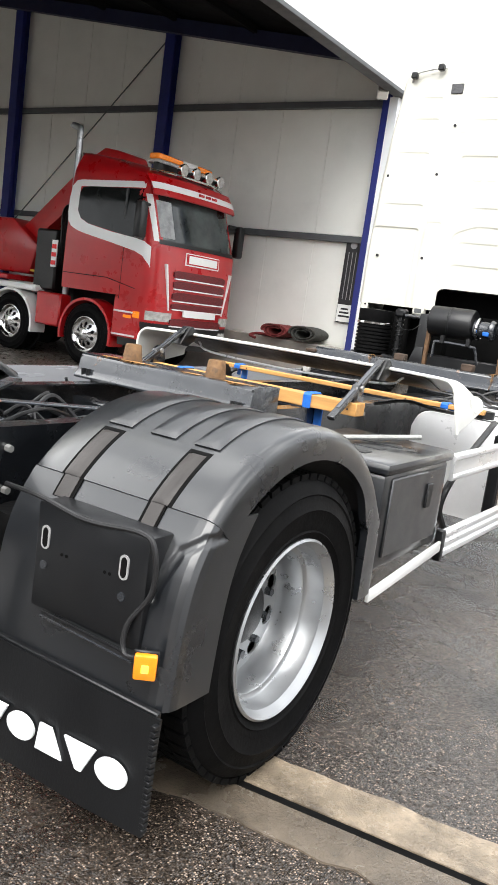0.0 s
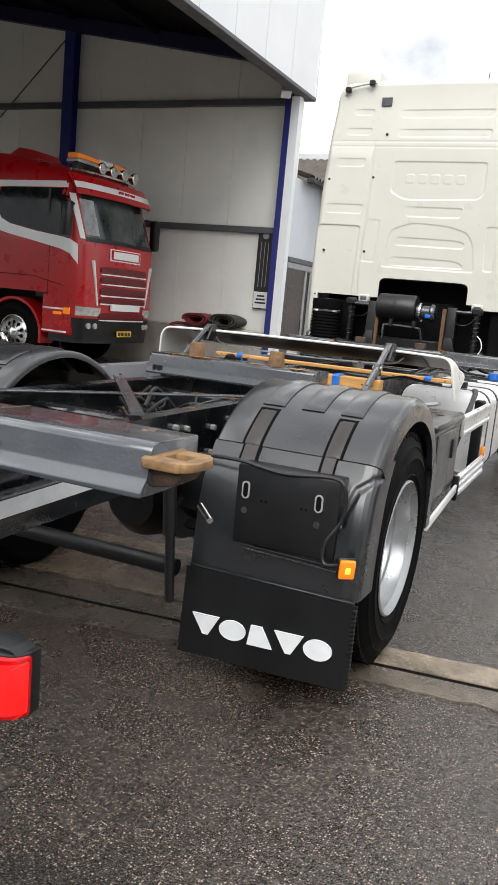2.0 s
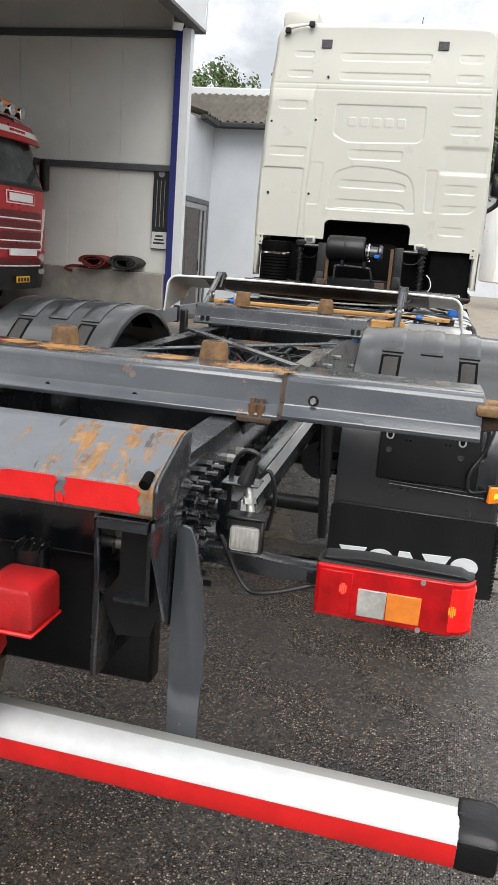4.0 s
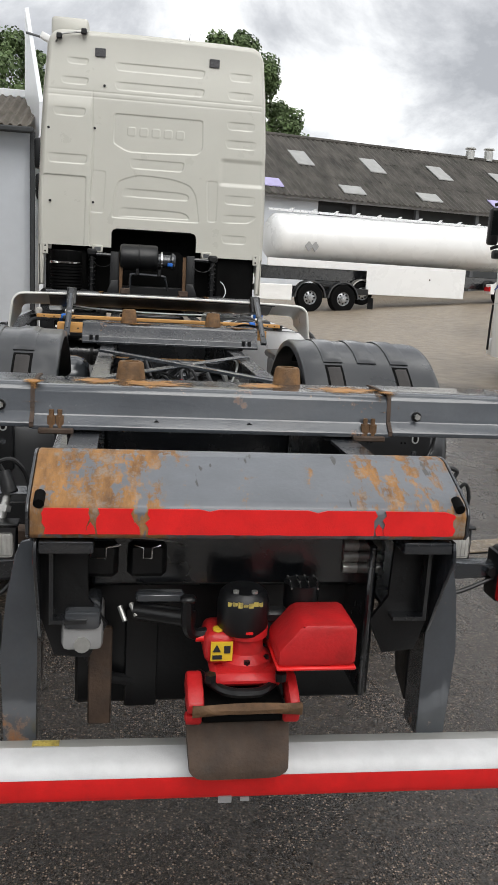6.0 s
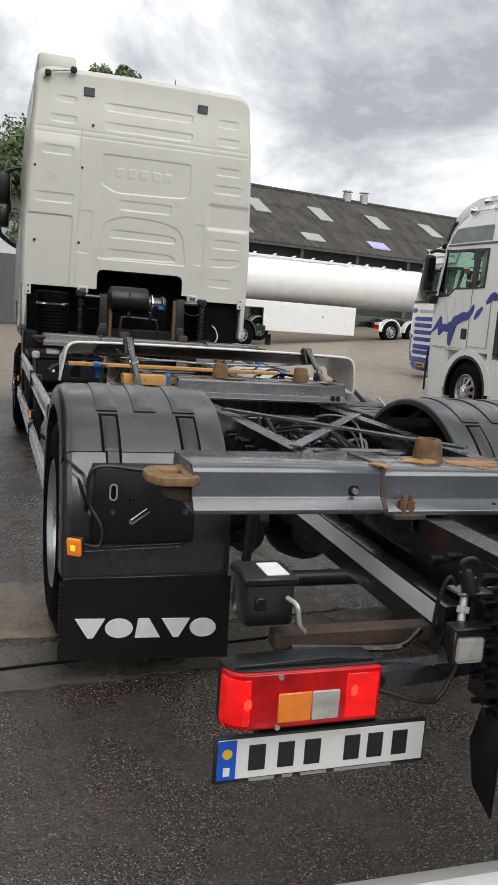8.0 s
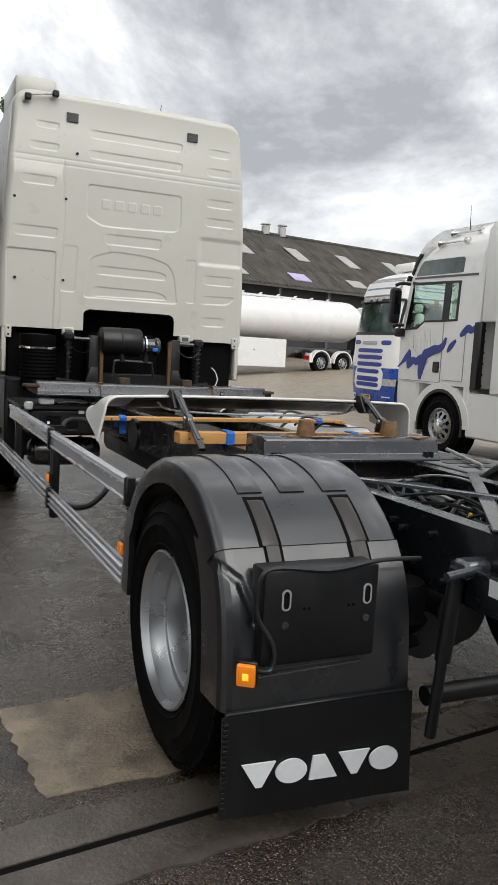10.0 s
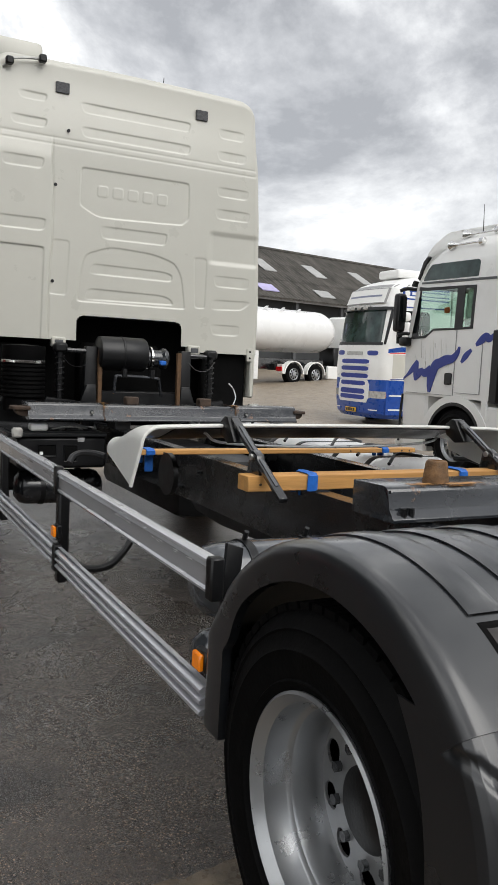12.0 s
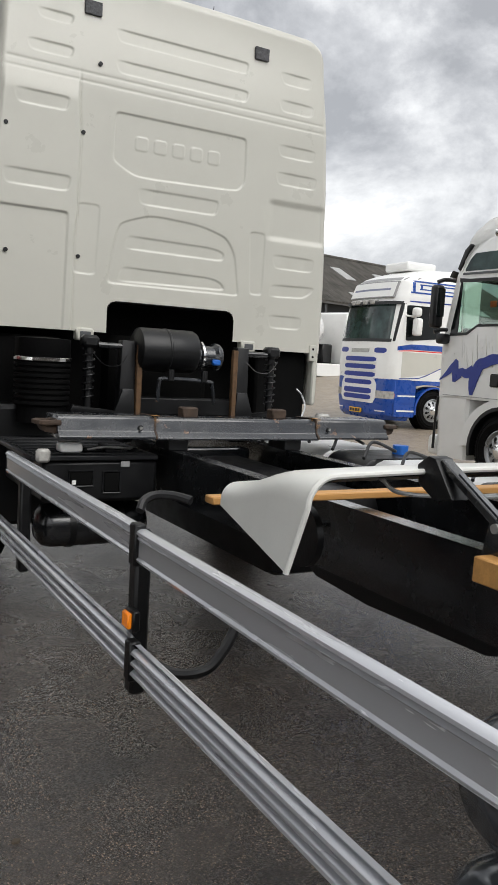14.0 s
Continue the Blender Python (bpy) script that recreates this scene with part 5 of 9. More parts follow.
# ---- coupling under the bolster ----
part("coupling_beam", B((-0.38, -2.42, 0.46), (0.37, -2.36, 0.95), 0.008), "black", truck, "black coupling cross plate")
part("beam_lip", B((-0.38, -2.47, 0.925), (0.37, -2.42, 0.95), 0.004), "frame", truck)
part("side_web", B((0.285, -2.6, 0.56), (0.302, -2.42, 0.94), 0.006), "frame", truck)
for s in (1, -1):
    gusset = part("gusset", P([(s * 0.345, 0.945), (s * 0.452, 0.965), (s * 0.452, 0.785), (s * 0.417, 0.676), (s * 0.34, 0.668), (s * 0.3, 0.75), (s * 0.345, 0.81)], "y", -2.585, -2.575, 0.002), "black", truck, "black folded gusset plate under the bolster")
    part("gusset_lip", P([(-2.5, 0.975), (-2.68, 0.975), (-2.69, 0.93), (-2.64, 0.84), (-2.585, 0.72), (-2.5, 0.66)], "x", s * 0.444, s * 0.4515, 0.002), "steel_dark", gusset)
    part("rusty_flange", B((min(s * 0.36, s * 0.44), -2.66, 0.972), (max(s * 0.36, s * 0.44), -2.58, 0.98), 0.003), "rust", gusset, "rusty flange edge")
for k in range(4):
    part("ribbed_hose", C((0.25, -2.5, 0.85 + 0.028 * k), (0.34, -2.5, 0.85 + 0.028 * k), 0.0145, seg=12), "zinc", truck, "silvery ribbed hose")
for k in range(4):
    part("sleeve_rib", C((0.304, -2.47, 0.835 + 0.03 * k), (0.36, -2.47, 0.835 + 0.03 * k), 0.0155, seg=14), "alloy", truck, "pale ribbed sleeve")
coupling = part("coupling", B((-0.075, -2.7, 0.648), (0.085, -2.5, 0.678), 0.012), "red_cast", truck, "red cast trailer coupling with black actuator")
bm = bmesh.new()
spin(bm, [(0.001, 0.67), (0.062, 0.672), (0.06, 0.69), (0.042, 0.705), (0.04, 0.738), (0.05, 0.742), (0.05, 0.762), (0.001, 0.764)], (0.004, -2.62, 0), (0, 0, 1), 28)
part("pin_housing", bm, "red_cast", coupling)
for k in range(6):
    part("housing_bolt", C((0.004 + 0.053 * math.cos(k * 1.047 + 0.5), -2.62 + 0.053 * math.sin(k * 1.047 + 0.5), 0.688), (0.004 + 0.053 * math.cos(k * 1.047 + 0.5), -2.62 + 0.053 * math.sin(k * 1.047 + 0.5), 0.699), 0.007, seg=6), "black", coupling)
part("lever_housing", B((-0.09, -2.662, 0.682), (-0.022, -2.56, 0.758), 0.02, seg=3), "red_cast", coupling)
part("lever_stud", C((-0.108, -2.63, 0.735), (-0.088, -2.63, 0.735), 0.009, seg=10), "tape_red", coupling)
part("yellow_dot", C((-0.06, -2.64, 0.757), (-0.06, -2.64, 0.762), 0.012, seg=12), "yellow", coupling)
bm = bmesh.new()
spin(bm, [(0.001, 0.752), (0.052, 0.752), (0.057, 0.765), (0.058, 0.815), (0.053, 0.838), (0.043, 0.847), (0.001, 0.85)], (-0.004, -2.62, 0), (0, 0, 1), 32)
part("actuator", bm, "plastic_dark", coupling, "black plastic actuator cap with faded yellow print")
for a in (-2.25, -1.0):
    part("cap_screw", C((-0.004 + 0.035 * math.cos(a), -2.62 + 0.035 * math.sin(a), 0.846), (-0.004 + 0.035 * math.cos(a), -2.62 + 0.035 * math.sin(a), 0.8525), 0.007, seg=8), "zinc", coupling)
for k in range(7):
    a = -2.25 + 0.21 * k
    part("print_mark", B((-0.009 + 0.0555 * math.cos(a), -2.6235 + 0.0535 * math.sin(a), 0.823 + 0.003 * (k % 2)), (0.001 + 0.0555 * math.cos(a), -2.6165 + 0.0535 * math.sin(a), 0.831 + 0.002 * (k % 3))), "yellow_faded", coupling)
part("tie_stripe", B((-0.004, -2.679, 0.763), (0.012, -2.672, 0.768)), "tape_red", coupling)
bm = bmesh.new()
prism(bm, [(0.056, 0.722), (0.056, 0.758), (0.1, 0.81), (0.114, 0.817), (0.212, 0.817), (0.224, 0.806), (0.226, 0.732), (0.22, 0.722)], "y", -2.75, -2.62, 0.01)
part("cover", bm, "red_cast", coupling, "faceted red plastic cover")
part("cover_rim", B((0.054, -2.753, 0.714), (0.226, -2.615, 0.7225), 0.003), "tape_red", coupling)
part("cover_arm", B((0.03, -2.63, 0.765), (0.1, -2.59, 0.795), 0.008), "black", coupling)
part("warning_label", B((-0.077, -2.6655, 0.696), (-0.029, -2.6615, 0.74)), "yellow", coupling, "yellow warning label with black marks")
part("warning_mark", P([(-0.073, 0.718), (-0.055, 0.718), (-0.064, 0.735)], "y", -2.6675, -2.665), "ink", coupling)
part("warning_mark", B((-0.048, -2.6675, 0.715), (-0.034, -2.665, 0.732)), "ink", coupling)
part("warning_mark", B((-0.073, -2.6675, 0.701), (-0.052, -2.665, 0.71)), "ink", coupling)
for s in (1, -1):
    w_ = 0.036 if s < 0 else 0.024
    x_ = -0.112 if s < 0 else 0.1
    part("jaw_cheek", P([(-2.655, 0.672), (-2.64, 0.63), (-2.7, 0.605), (-2.745, 0.615), (-2.75, 0.64), (-2.715, 0.662), (-2.68, 0.674)], "x", x_ - w_ / 2, x_ + w_ / 2, 0.008), "red_cast", coupling)
    part("cheek_bolt", C((x_ * 0.72, -2.71, 0.672), (x_ * 0.72, -2.71, 0.69), 0.013, seg=6), "black", coupling)
    part("jaw_finger", P([(-2.7, 0.6), (-2.74, 0.61), (-2.735, 0.585), (-2.69, 0.57)], "x", x_ - 0.02, x_ + 0.015, 0.006), "red_cast", coupling)
part("jaw_ring", L(curve([(-0.1, -2.64, 0.655), (-0.05, -2.71, 0.651), (-0.0, -2.722, 0.65), (0.04, -2.71, 0.651), (0.09, -2.64, 0.655)]), 0.011, 8), "black", coupling)
bm = bmesh.new()
grid(bm, lambda a, b: Vector((-0.12 + 0.235 * a, -2.755 - 0.018 * math.sin(math.pi * b) * math.sin(math.pi * a), 0.64 - 0.026 * b + 0.006 * math.sin(3 * a))), 12, 3, None, 0.014)
part("jaw_lip", bm, "rust", coupling, "worn bare lip of the jaw")
part("jaw_throat", B((-0.1, -2.72, 0.575), (0.09, -2.6, 0.615), 0.01), "gap", coupling)
bm = bmesh.new()
grid(bm, lambda a, b: Vector((-0.01 + (a - 0.5) * (0.236 - 0.022 * b) * (1 - 0.16 * smooth(0.86, 1.0, b) ** 3), -2.66 - 0.075 * smooth(0, 1, b), 0.6 - 0.148 * b + 0.004 * (abs(a - 0.5) * 2) ** 6)), 20, 18, None, 0.014)
part("guide_plate", bm, "rust_dark", coupling, "brown rusty guide plate hanging over the bumper")
part("handle", L(curve([(-0.085, -2.62, 0.742), (-0.115, -2.63, 0.745), (-0.128, -2.64, 0.77), (-0.13, -2.645, 0.83)]), 0.013), "black", coupling)
part("handle_knob", B((-0.146, -2.66, 0.825), (-0.112, -2.63, 0.84), 0.006), "black", coupling)
part("linkage", C((-0.24, -2.55, 0.765), (-0.11, -2.6, 0.765), 0.02), "black", coupling)
part("linkage_top", B((-0.24, -2.56, 0.785), (-0.13, -2.53, 0.81), 0.006), "silver_tank", coupling)
socket = part("round_socket", C((0.135, -2.58, 0.79), (0.135, -2.58, 0.845), 0.04, seg=20), "black", truck, "black socket with chrome clip")
for k in range(4):
    part("clip", L([(0.105 + 0.02 * k, -2.615, 0.842), (0.105 + 0.02 * k, -2.6, 0.852), (0.105 + 0.02 * k, -2.56, 0.852)], 0.003, 5), "chrome", socket)
# sockets on the plate
sock = part("electric_socket", B((-0.4, -2.6, 0.69), (-0.31, -2.45, 0.765), 0.014, seg=2), "grey_patch", truck, "grey trailer socket with hinged lid")
part("lid", B((-0.395, -2.612, 0.745), (-0.315, -2.47, 0.79), 0.012, seg=2), "silver_tank", sock)
part("lid_mark", C((-0.355, -2.606, 0.708), (-0.355, -2.6, 0.708), 0.018, seg=14), "zinc", sock)
part("socket_arm", L([(-0.4, -2.5, 0.72), (-0.425, -2.5, 0.77), (-0.425, -2.46, 0.86), (-0.41, -2.44, 0.88)], 0.008, 6), "black", sock)
for x, w in ((-0.325, 0.05), (-0.215, 0.03)):
    part("air_coupling", B((x - 0.045, -2.52, 0.83), (x + 0.045, -2.43, 0.915), 0.012), "black", truck, "black palm coupling with wire bail")
    part("wire_bail", L([(x - w, -2.525, 0.912), (x - w / 3, -2.528, 0.906), (x - w / 3, -2.53, 0.882), (x + w / 3, -2.53, 0.882), (x + w / 3, -2.528, 0.906), (x + w, -2.525, 0.912)], 0.0022, 5), "chrome", truck)
part("brass_fitting", C((-0.275, -2.55, 0.775), (-0.262, -2.57, 0.748), 0.006, seg=8), "zinc", truck)
part("brass_fitting", C((-0.25, -2.55, 0.782), (-0.237, -2.57, 0.76), 0.006, seg=8), "zinc", truck)
part("wire", L(curve([(-0.34, -2.55, 0.944), (-0.2, -2.58, 0.945), (-0.16, -2.57, 0.935), (-0.13, -2.52, 0.91)], 6), 0.002, 5), "zinc", truck)
part("coupling_hose", L(curve([(-0.35, -2.44, 0.66), (-0.34, -2.46, 0.6), (-0.3, -2.45, 0.55), (-0.22, -2.42, 0.52)], 6), 0.014), "hose", truck)
part("rusty_stay", B((-0.345, -2.5, 0.45), (-0.29, -2.485, 0.7), 0.004), "rust_dark", truck, "brown rusty flat stay")
part("rusty_stay", B((-0.26, -2.44, 0.46), (-0.18, -2.425, 0.72), 0.004), "black", truck)


# ---- lamps and number plate at the tail ----
def tail_lamp(s):
    def span(a, b, y0, z0, y1, z1):
        return (min(s * a, s * b), y0, z0), (max(s * a, s * b), y1, z1)

    def plan(inner, outer, front, back, r):
        """The lamp from above, its outer front corner rounded."""
        turn = [(outer - r + r * math.sin(a), front + r * (1 - math.cos(a))) for a in [math.pi / 2 * k / 7 for k in range(8)]]
        return [(s * px, py) for px, py in [(inner, back), (inner, front + 0.006), (inner + 0.006, front), *turn, (outer, back)]]

    ob = part("tail_lamp", P(plan(0.737, 1.1, -2.338, -2.262, 0.045), "z", 0.686, 0.82, 0.004), "black", truck, "long red tail lamp with amber and white fields")
    part("lens", P(plan(0.739, 1.103, -2.352, -2.3, 0.05), "z", 0.69, 0.8165, 0.006), "red_lens", ob)
    part("turn_lens", B(*span(0.908, 0.986, -2.3555, 0.703, -2.35, 0.771), 0.002), "orange_lens", ob)
    part("reverse_lens", B(*span(0.841, 0.907, -2.3555, 0.703, -2.35, 0.771), 0.002), "clear_lens", ob)
    glow = plan(1.045, 1.1045, -2.3535, -2.31, 0.05)
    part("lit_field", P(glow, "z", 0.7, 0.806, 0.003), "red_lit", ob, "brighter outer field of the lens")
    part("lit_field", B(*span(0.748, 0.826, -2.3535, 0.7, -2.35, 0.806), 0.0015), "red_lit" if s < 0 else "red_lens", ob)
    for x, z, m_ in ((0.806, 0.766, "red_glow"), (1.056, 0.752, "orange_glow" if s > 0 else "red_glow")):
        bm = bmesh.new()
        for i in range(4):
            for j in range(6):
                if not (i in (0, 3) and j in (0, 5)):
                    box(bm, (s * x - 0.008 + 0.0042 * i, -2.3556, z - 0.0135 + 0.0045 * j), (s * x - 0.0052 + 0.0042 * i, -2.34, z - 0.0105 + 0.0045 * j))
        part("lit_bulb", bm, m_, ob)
    for x, z in ((0.985, 0.81), (0.985, 0.693)):
        part("screw", C((s * x, -2.357, z), (s * x, -2.35, z), 0.006, seg=10), "zinc", ob)
    part("top_cover", P([(s * 0.745, 0.819), (s * 1.09, 0.819), (s * 1.07, 0.829), (s * 0.86, 0.833), (s * 0.755, 0.828)], "y", -2.325, -2.265, 0.003), "plastic_dark", ob)
    arm = P([(s * 0.745, 0.745), (s * 0.745, 0.787), (s * 0.62, 0.782), (s * 0.52, 0.8), (s * 0.45, 0.8), (s * 0.45, 0.76), (s * 0.56, 0.748), (s * 0.64, 0.742)], "y", -2.31, -2.262, 0.006)
    part("arm", arm, "steel_dark", ob, "grey pressed steel lamp arm")
    part("arm_bolt", C((s * 0.728, -2.325, 0.766), (s * 0.728, -2.3, 0.766), 0.014, seg=8), "black", ob)
    part("cable", L(curve([(s * 0.49, -2.3, 0.83), (s * 0.56, -2.32, 0.72), (s * 0.62, -2.33, 0.71), (s * 0.74, -2.31, 0.745)], 6), 0.006), "hose", ob)
    cx = 0.575 if s > 0 else 0.56
    bm = bmesh.new()
    prism(bm, [(s * cx - 0.043, 0.832), (s * cx + 0.043, 0.832), (s * cx + 0.043, 0.918), (s * cx - 0.043, 0.918)], "y", -2.405, -2.34, 0.01)
    for v in bm.verts:
        k = smooth(-2.39, -2.34, v.co.y) * 0.4
        v.co.x, v.co.z = s * cx + (v.co.x - s * cx) * (1 - k), 0.875 + (v.co.z - 0.875) * (1 - k)
    lamp_ob = part("work_lamp", bm, "black", truck, "square work lamp with clear ribbed glass")
    part("lamp_rim", B((s * cx - 0.0405, -2.409, 0.8345), (s * cx + 0.0405, -2.402, 0.9155), 0.003), "plastic", lamp_ob)
    part("lamp_glass", B((s * cx - 0.0345, -2.4135, 0.8405), (s * cx + 0.0345, -2.405, 0.9), 0.008, seg=2), "clear_lens", lamp_ob)
    for k in range(6):
        part("glass_rib", B((s * cx - 0.03 + 0.0105 * k, -2.4146, 0.846), (s * cx - 0.0235 + 0.0105 * k, -2.413, 0.895), 0.0006), "clear_lens", lamp_ob)
    part("lamp_hood", B((s * cx - 0.047, -2.418, 0.9165), (s * cx + 0.047, -2.37, 0.924), 0.003), "black", lamp_ob)
    part("lamp_stem", C((s * cx, -2.365, 0.92), (s * (cx - 0.015), -2.345, 0.985), 0.01, seg=10), "zinc", lamp_ob)
    part("lamp_nut", C((s * (cx - 0.005), -2.36, 0.938), (s * (cx - 0.008), -2.356, 0.952), 0.016, seg=6), "zinc", lamp_ob)
    part("lamp_bracket", B((s * (cx - 0.03) - 0.045, -2.37, 0.98), (s * (cx - 0.03) + 0.045, -2.31, 0.988), 0.003), "steel", lamp_ob)
    part("lamp_boot", C((s * (cx - 0.02), -2.36, 0.985), (s * (cx - 0.005), -2.35, 1.035), 0.02, 0.014, seg=12), "black", lamp_ob)
    part("lamp_cable", L(curve([(s * (cx - 0.005), -2.35, 1.03), (s * (cx + 0.005), -2.35, 1.055), (s * (cx - 0.03), -2.35, 1.06), (s * (cx - 0.06), -2.33, 1.0), (s * (cx - 0.07), -2.3, 0.85)], 6), 0.006), "hose", lamp_ob)
    part("lamp_cable", L(curve([(s * (cx + 0.01), -2.345, 1.0), (s * (cx + 0.035), -2.35, 1.02), (s * (cx + 0.05), -2.34, 0.96), (s * (cx + 0.03), -2.3, 0.86)], 6), 0.005), "hose", lamp_ob)
    return ob


tail_lamp(1)
tail_lamp(-1)
plate = part("number_plate", B((-1.105, -2.296, 0.532), (-0.572, -2.282, 0.646), 0.004), "ink", truck, "white number plate in a black holder, characters as plain bars")
part("plate_field", B((-1.098, -2.2985, 0.544), (-0.58, -2.2955, 0.64), 0.002), "plate_white", plate)
part("plate_band", B((-1.098, -2.3005, 0.545), (-1.055, -2.298, 0.639)), "plate_blue", plate, "blue country band")
part("band_mark", C((-1.0765, -2.302, 0.608), (-1.0765, -2.3003, 0.608), 0.012, seg=12), "yellow", plate)
part("band_mark", B((-1.084, -2.302, 0.555), (-1.069, -2.3003, 0.575)), "plate_white", plate)
for x in (-1.005, -0.935, -0.87, -0.77, -0.71, -0.645):
    part("plain_bar", B((x - 0.02, -2.3005, 0.562), (x + 0.02, -2.298, 0.624), 0.001), "ink", plate)
for x0, x1 in ((-1.02, -0.96), (-0.94, -0.915), (-0.895, -0.83), (-0.81, -0.66)):
    part("holder_print", B((x0, -2.298, 0.5345), (x1, -2.2955, 0.541)), "grey_patch", plate)
part("plate_bracket", B((-1.0, -2.28, 0.62), (-0.7, -2.24, 0.7), 0.006), "black", plate)
jbox = part("junction_box", B((-1.022, -2.19, 0.855), (-0.9, -2.07, 0.965), 0.012, seg=2), "plastic", truck, "black junction box with a pale label")
part("box_lid", B((-1.028, -2.196, 0.955), (-0.894, -2.064, 0.978), 0.006), "plastic_dark", jbox)
part("box_label", B((-0.97, -2.18, 0.9775), (-0.915, -2.09, 0.98)), "plate_white", jbox)
part("box_clip", B((-1.0, -2.2, 0.9), (-0.975, -2.188, 0.93), 0.003), "black", jbox)
part("box_cable", L(curve([(-0.925, -2.2, 0.93), (-0.91, -2.23, 0.92), (-0.905, -2.24, 0.88), (-0.89, -2.24, 0.86)], 5), 0.006), "zinc", jbox)
part("rusty_arm", B((-0.935, -2.17, 0.784), (-0.44, -2.12, 0.828), 0.005), "rust_dark", truck, "brown rusty arm from the frame")
part("curved_arm", L(curve([(-0.9, -2.19, 0.8), (-0.7, -2.2, 0.79), (-0.62, -2.22, 0.8), (-0.56, -2.2, 0.83)], 6), 0.008), "frame", truck)


# ---- rear mudguards ----
def guard_line(t):
    """The outer line of the guard from the rear seam over the top and down the straight front leg: y, z and the outward way."""
    a0, a1, cy, cz, r = radians(138), radians(40), -0.03, 0.505, 0.675
    if t < 0.76:
        a = a0 + (a1 - a0) * t / 0.76
        return cy + r * math.cos(a), cz + r * math.sin(a), math.cos(a), math.sin(a)
    y0, z0 = cy + r * math.cos(a1), cz + r * math.sin(a1)
    if t < 0.86:
        k = (t - 0.76) / 0.1
        return y0 + (0.592 - y0) * k, z0 + (0.79 - z0) * k, math.cos(a1 * (1 - 0.8 * k)), math.sin(a1 * (1 - 0.8 * k))
    k = (t - 0.86) / 0.14
    return 0.592 + 0.006 * k, 0.79 - 0.295 * k, 1.0, 0.14 * (1 - k)


def mudguard(s):
    lips = [(0.585, -0.03), (0.59, 0.0), (0.6, 0.006), (0.9, 0.006), (1.24, 0.006), (1.266, 0.003), (1.282, -0.006), (1.292, -0.02), (1.296, -0.04), (1.298, -0.11), (1.27, -0.112)]

    def surface(u_, v):
        y, z, ny, nz = guard_line(u_)
        k = v * (len(lips) - 1)
        i = min(int(k), len(lips) - 2)
        x = lips[i][0] + (lips[i + 1][0] - lips[i][0]) * (k - i)
        d = lips[i][1] + (lips[i + 1][1] - lips[i][1]) * (k - i)
        if d < -0.05:
            d *= 0.87 + 0.33 * smooth(0.68, 0.86, u_)
        if u_ > 0.78:
            x = max(x, 0.585 + (u_ - 0.78) / 0.22 * 0.5)
        return Vector((s * x, y + ny * d, z + nz * d))

    bm = bmesh.new()
    grid(bm, surface, 80, 20, None, 0.006)
    ob = part("mudguard", bm, "plastic", truck, "black plastic mudguard over the rear wheels", 50)

    def on_top(x0, x1, t0, t1, rise, material, name, n=26):
        b = bmesh.new()

        def f(u_, v):
            y, z, ny, nz = guard_line(t0 + (t1 - t0) * u_)
            edge = 0.004 if v in (0, 1) or u_ in (0, 1) else 0.0
            return Vector((s * (x0 + (x1 - x0) * v), y + ny * (rise - edge + 0.006), z + nz * (rise - edge + 0.006)))

        grid(b, f, n, 5, None, 0.012)
        part(name, b, material, ob, "", 30)

    # slightly raised near-black strips paint the shade of grooves round ribs and insets
    for x0, x1 in ((1.052, 1.146), (0.88, 0.98), (0.703, 0.803)):
        on_top(x0 - 0.008, x1 + 0.008, 0.148, 0.67, 0.002, "gap", "rib_groove", 44)
        on_top(x0, x1, 0.155, 0.66, 0.009, "plastic", "rib", 44)
    for x0, x1 in ((1.066, 1.126), (0.718, 0.784)):
        on_top(x0 - 0.012, x1 + 0.012, 0.0, 0.142, 0.0045, "gap", "strip_groove", 24)
        on_top(x0, x1, 0.0, 0.13, 0.0075, "strap_inset", "inset_strip", 24)
    # rear cover below the seam
    wrap = [(0.585, 0.0), (0.75, 0.0), (0.95, 0.0), (1.1, 0.0), (1.18, 0.0), (1.235, 0.0), (1.262, 0.004), (1.28, 0.014), (1.291, 0.03), (1.296, 0.055), (1.297, 0.12), (1.297, 0.2)]

    def cover(u_, v):
        k = u_ * (len(wrap) - 1)
        i = min(int(k), len(wrap) - 2)
        x = wrap[i][0] + (wrap[i + 1][0] - wrap[i][0]) * (k - i)
        d = wrap[i][1] + (wrap[i + 1][1] - wrap[i][1]) * (k - i)
        z = 0.9567 - 0.51 * v
        y = -0.5316 - 0.1 * math.tanh(3.2 * v) - 0.035 * v
        # angular grip groove at the outer corner
        line = [(1.34, 0.912), (1.284, 0.904), (1.228, 0.864), (1.188, 0.75), (1.192, 0.735)]
        near, across = 1.0, x + 0.6 * d
        for (ax, az), (bx, bz) in zip(line, line[1:]):
            k = min(1.0, max(0.0, ((across - ax) * (bx - ax) + (z - az) * (bz - az)) / ((bx - ax) ** 2 + (bz - az) ** 2)))
            near = min(near, math.hypot(across - ax - k * (bx - ax), z - az - k * (bz - az)))
        cut = smooth(0.022, 0.004, near)
        return Vector((s * (x - 0.009 * cut * smooth(0.0, 0.03, d)), y + d + 0.01 * cut * smooth(0.06, 0.0, d), z))

    bm = bmesh.new()
    grid(bm, cover, 130, 90, None, 0.006)
    part("rear_cover", bm, "plastic", ob, "", 40)
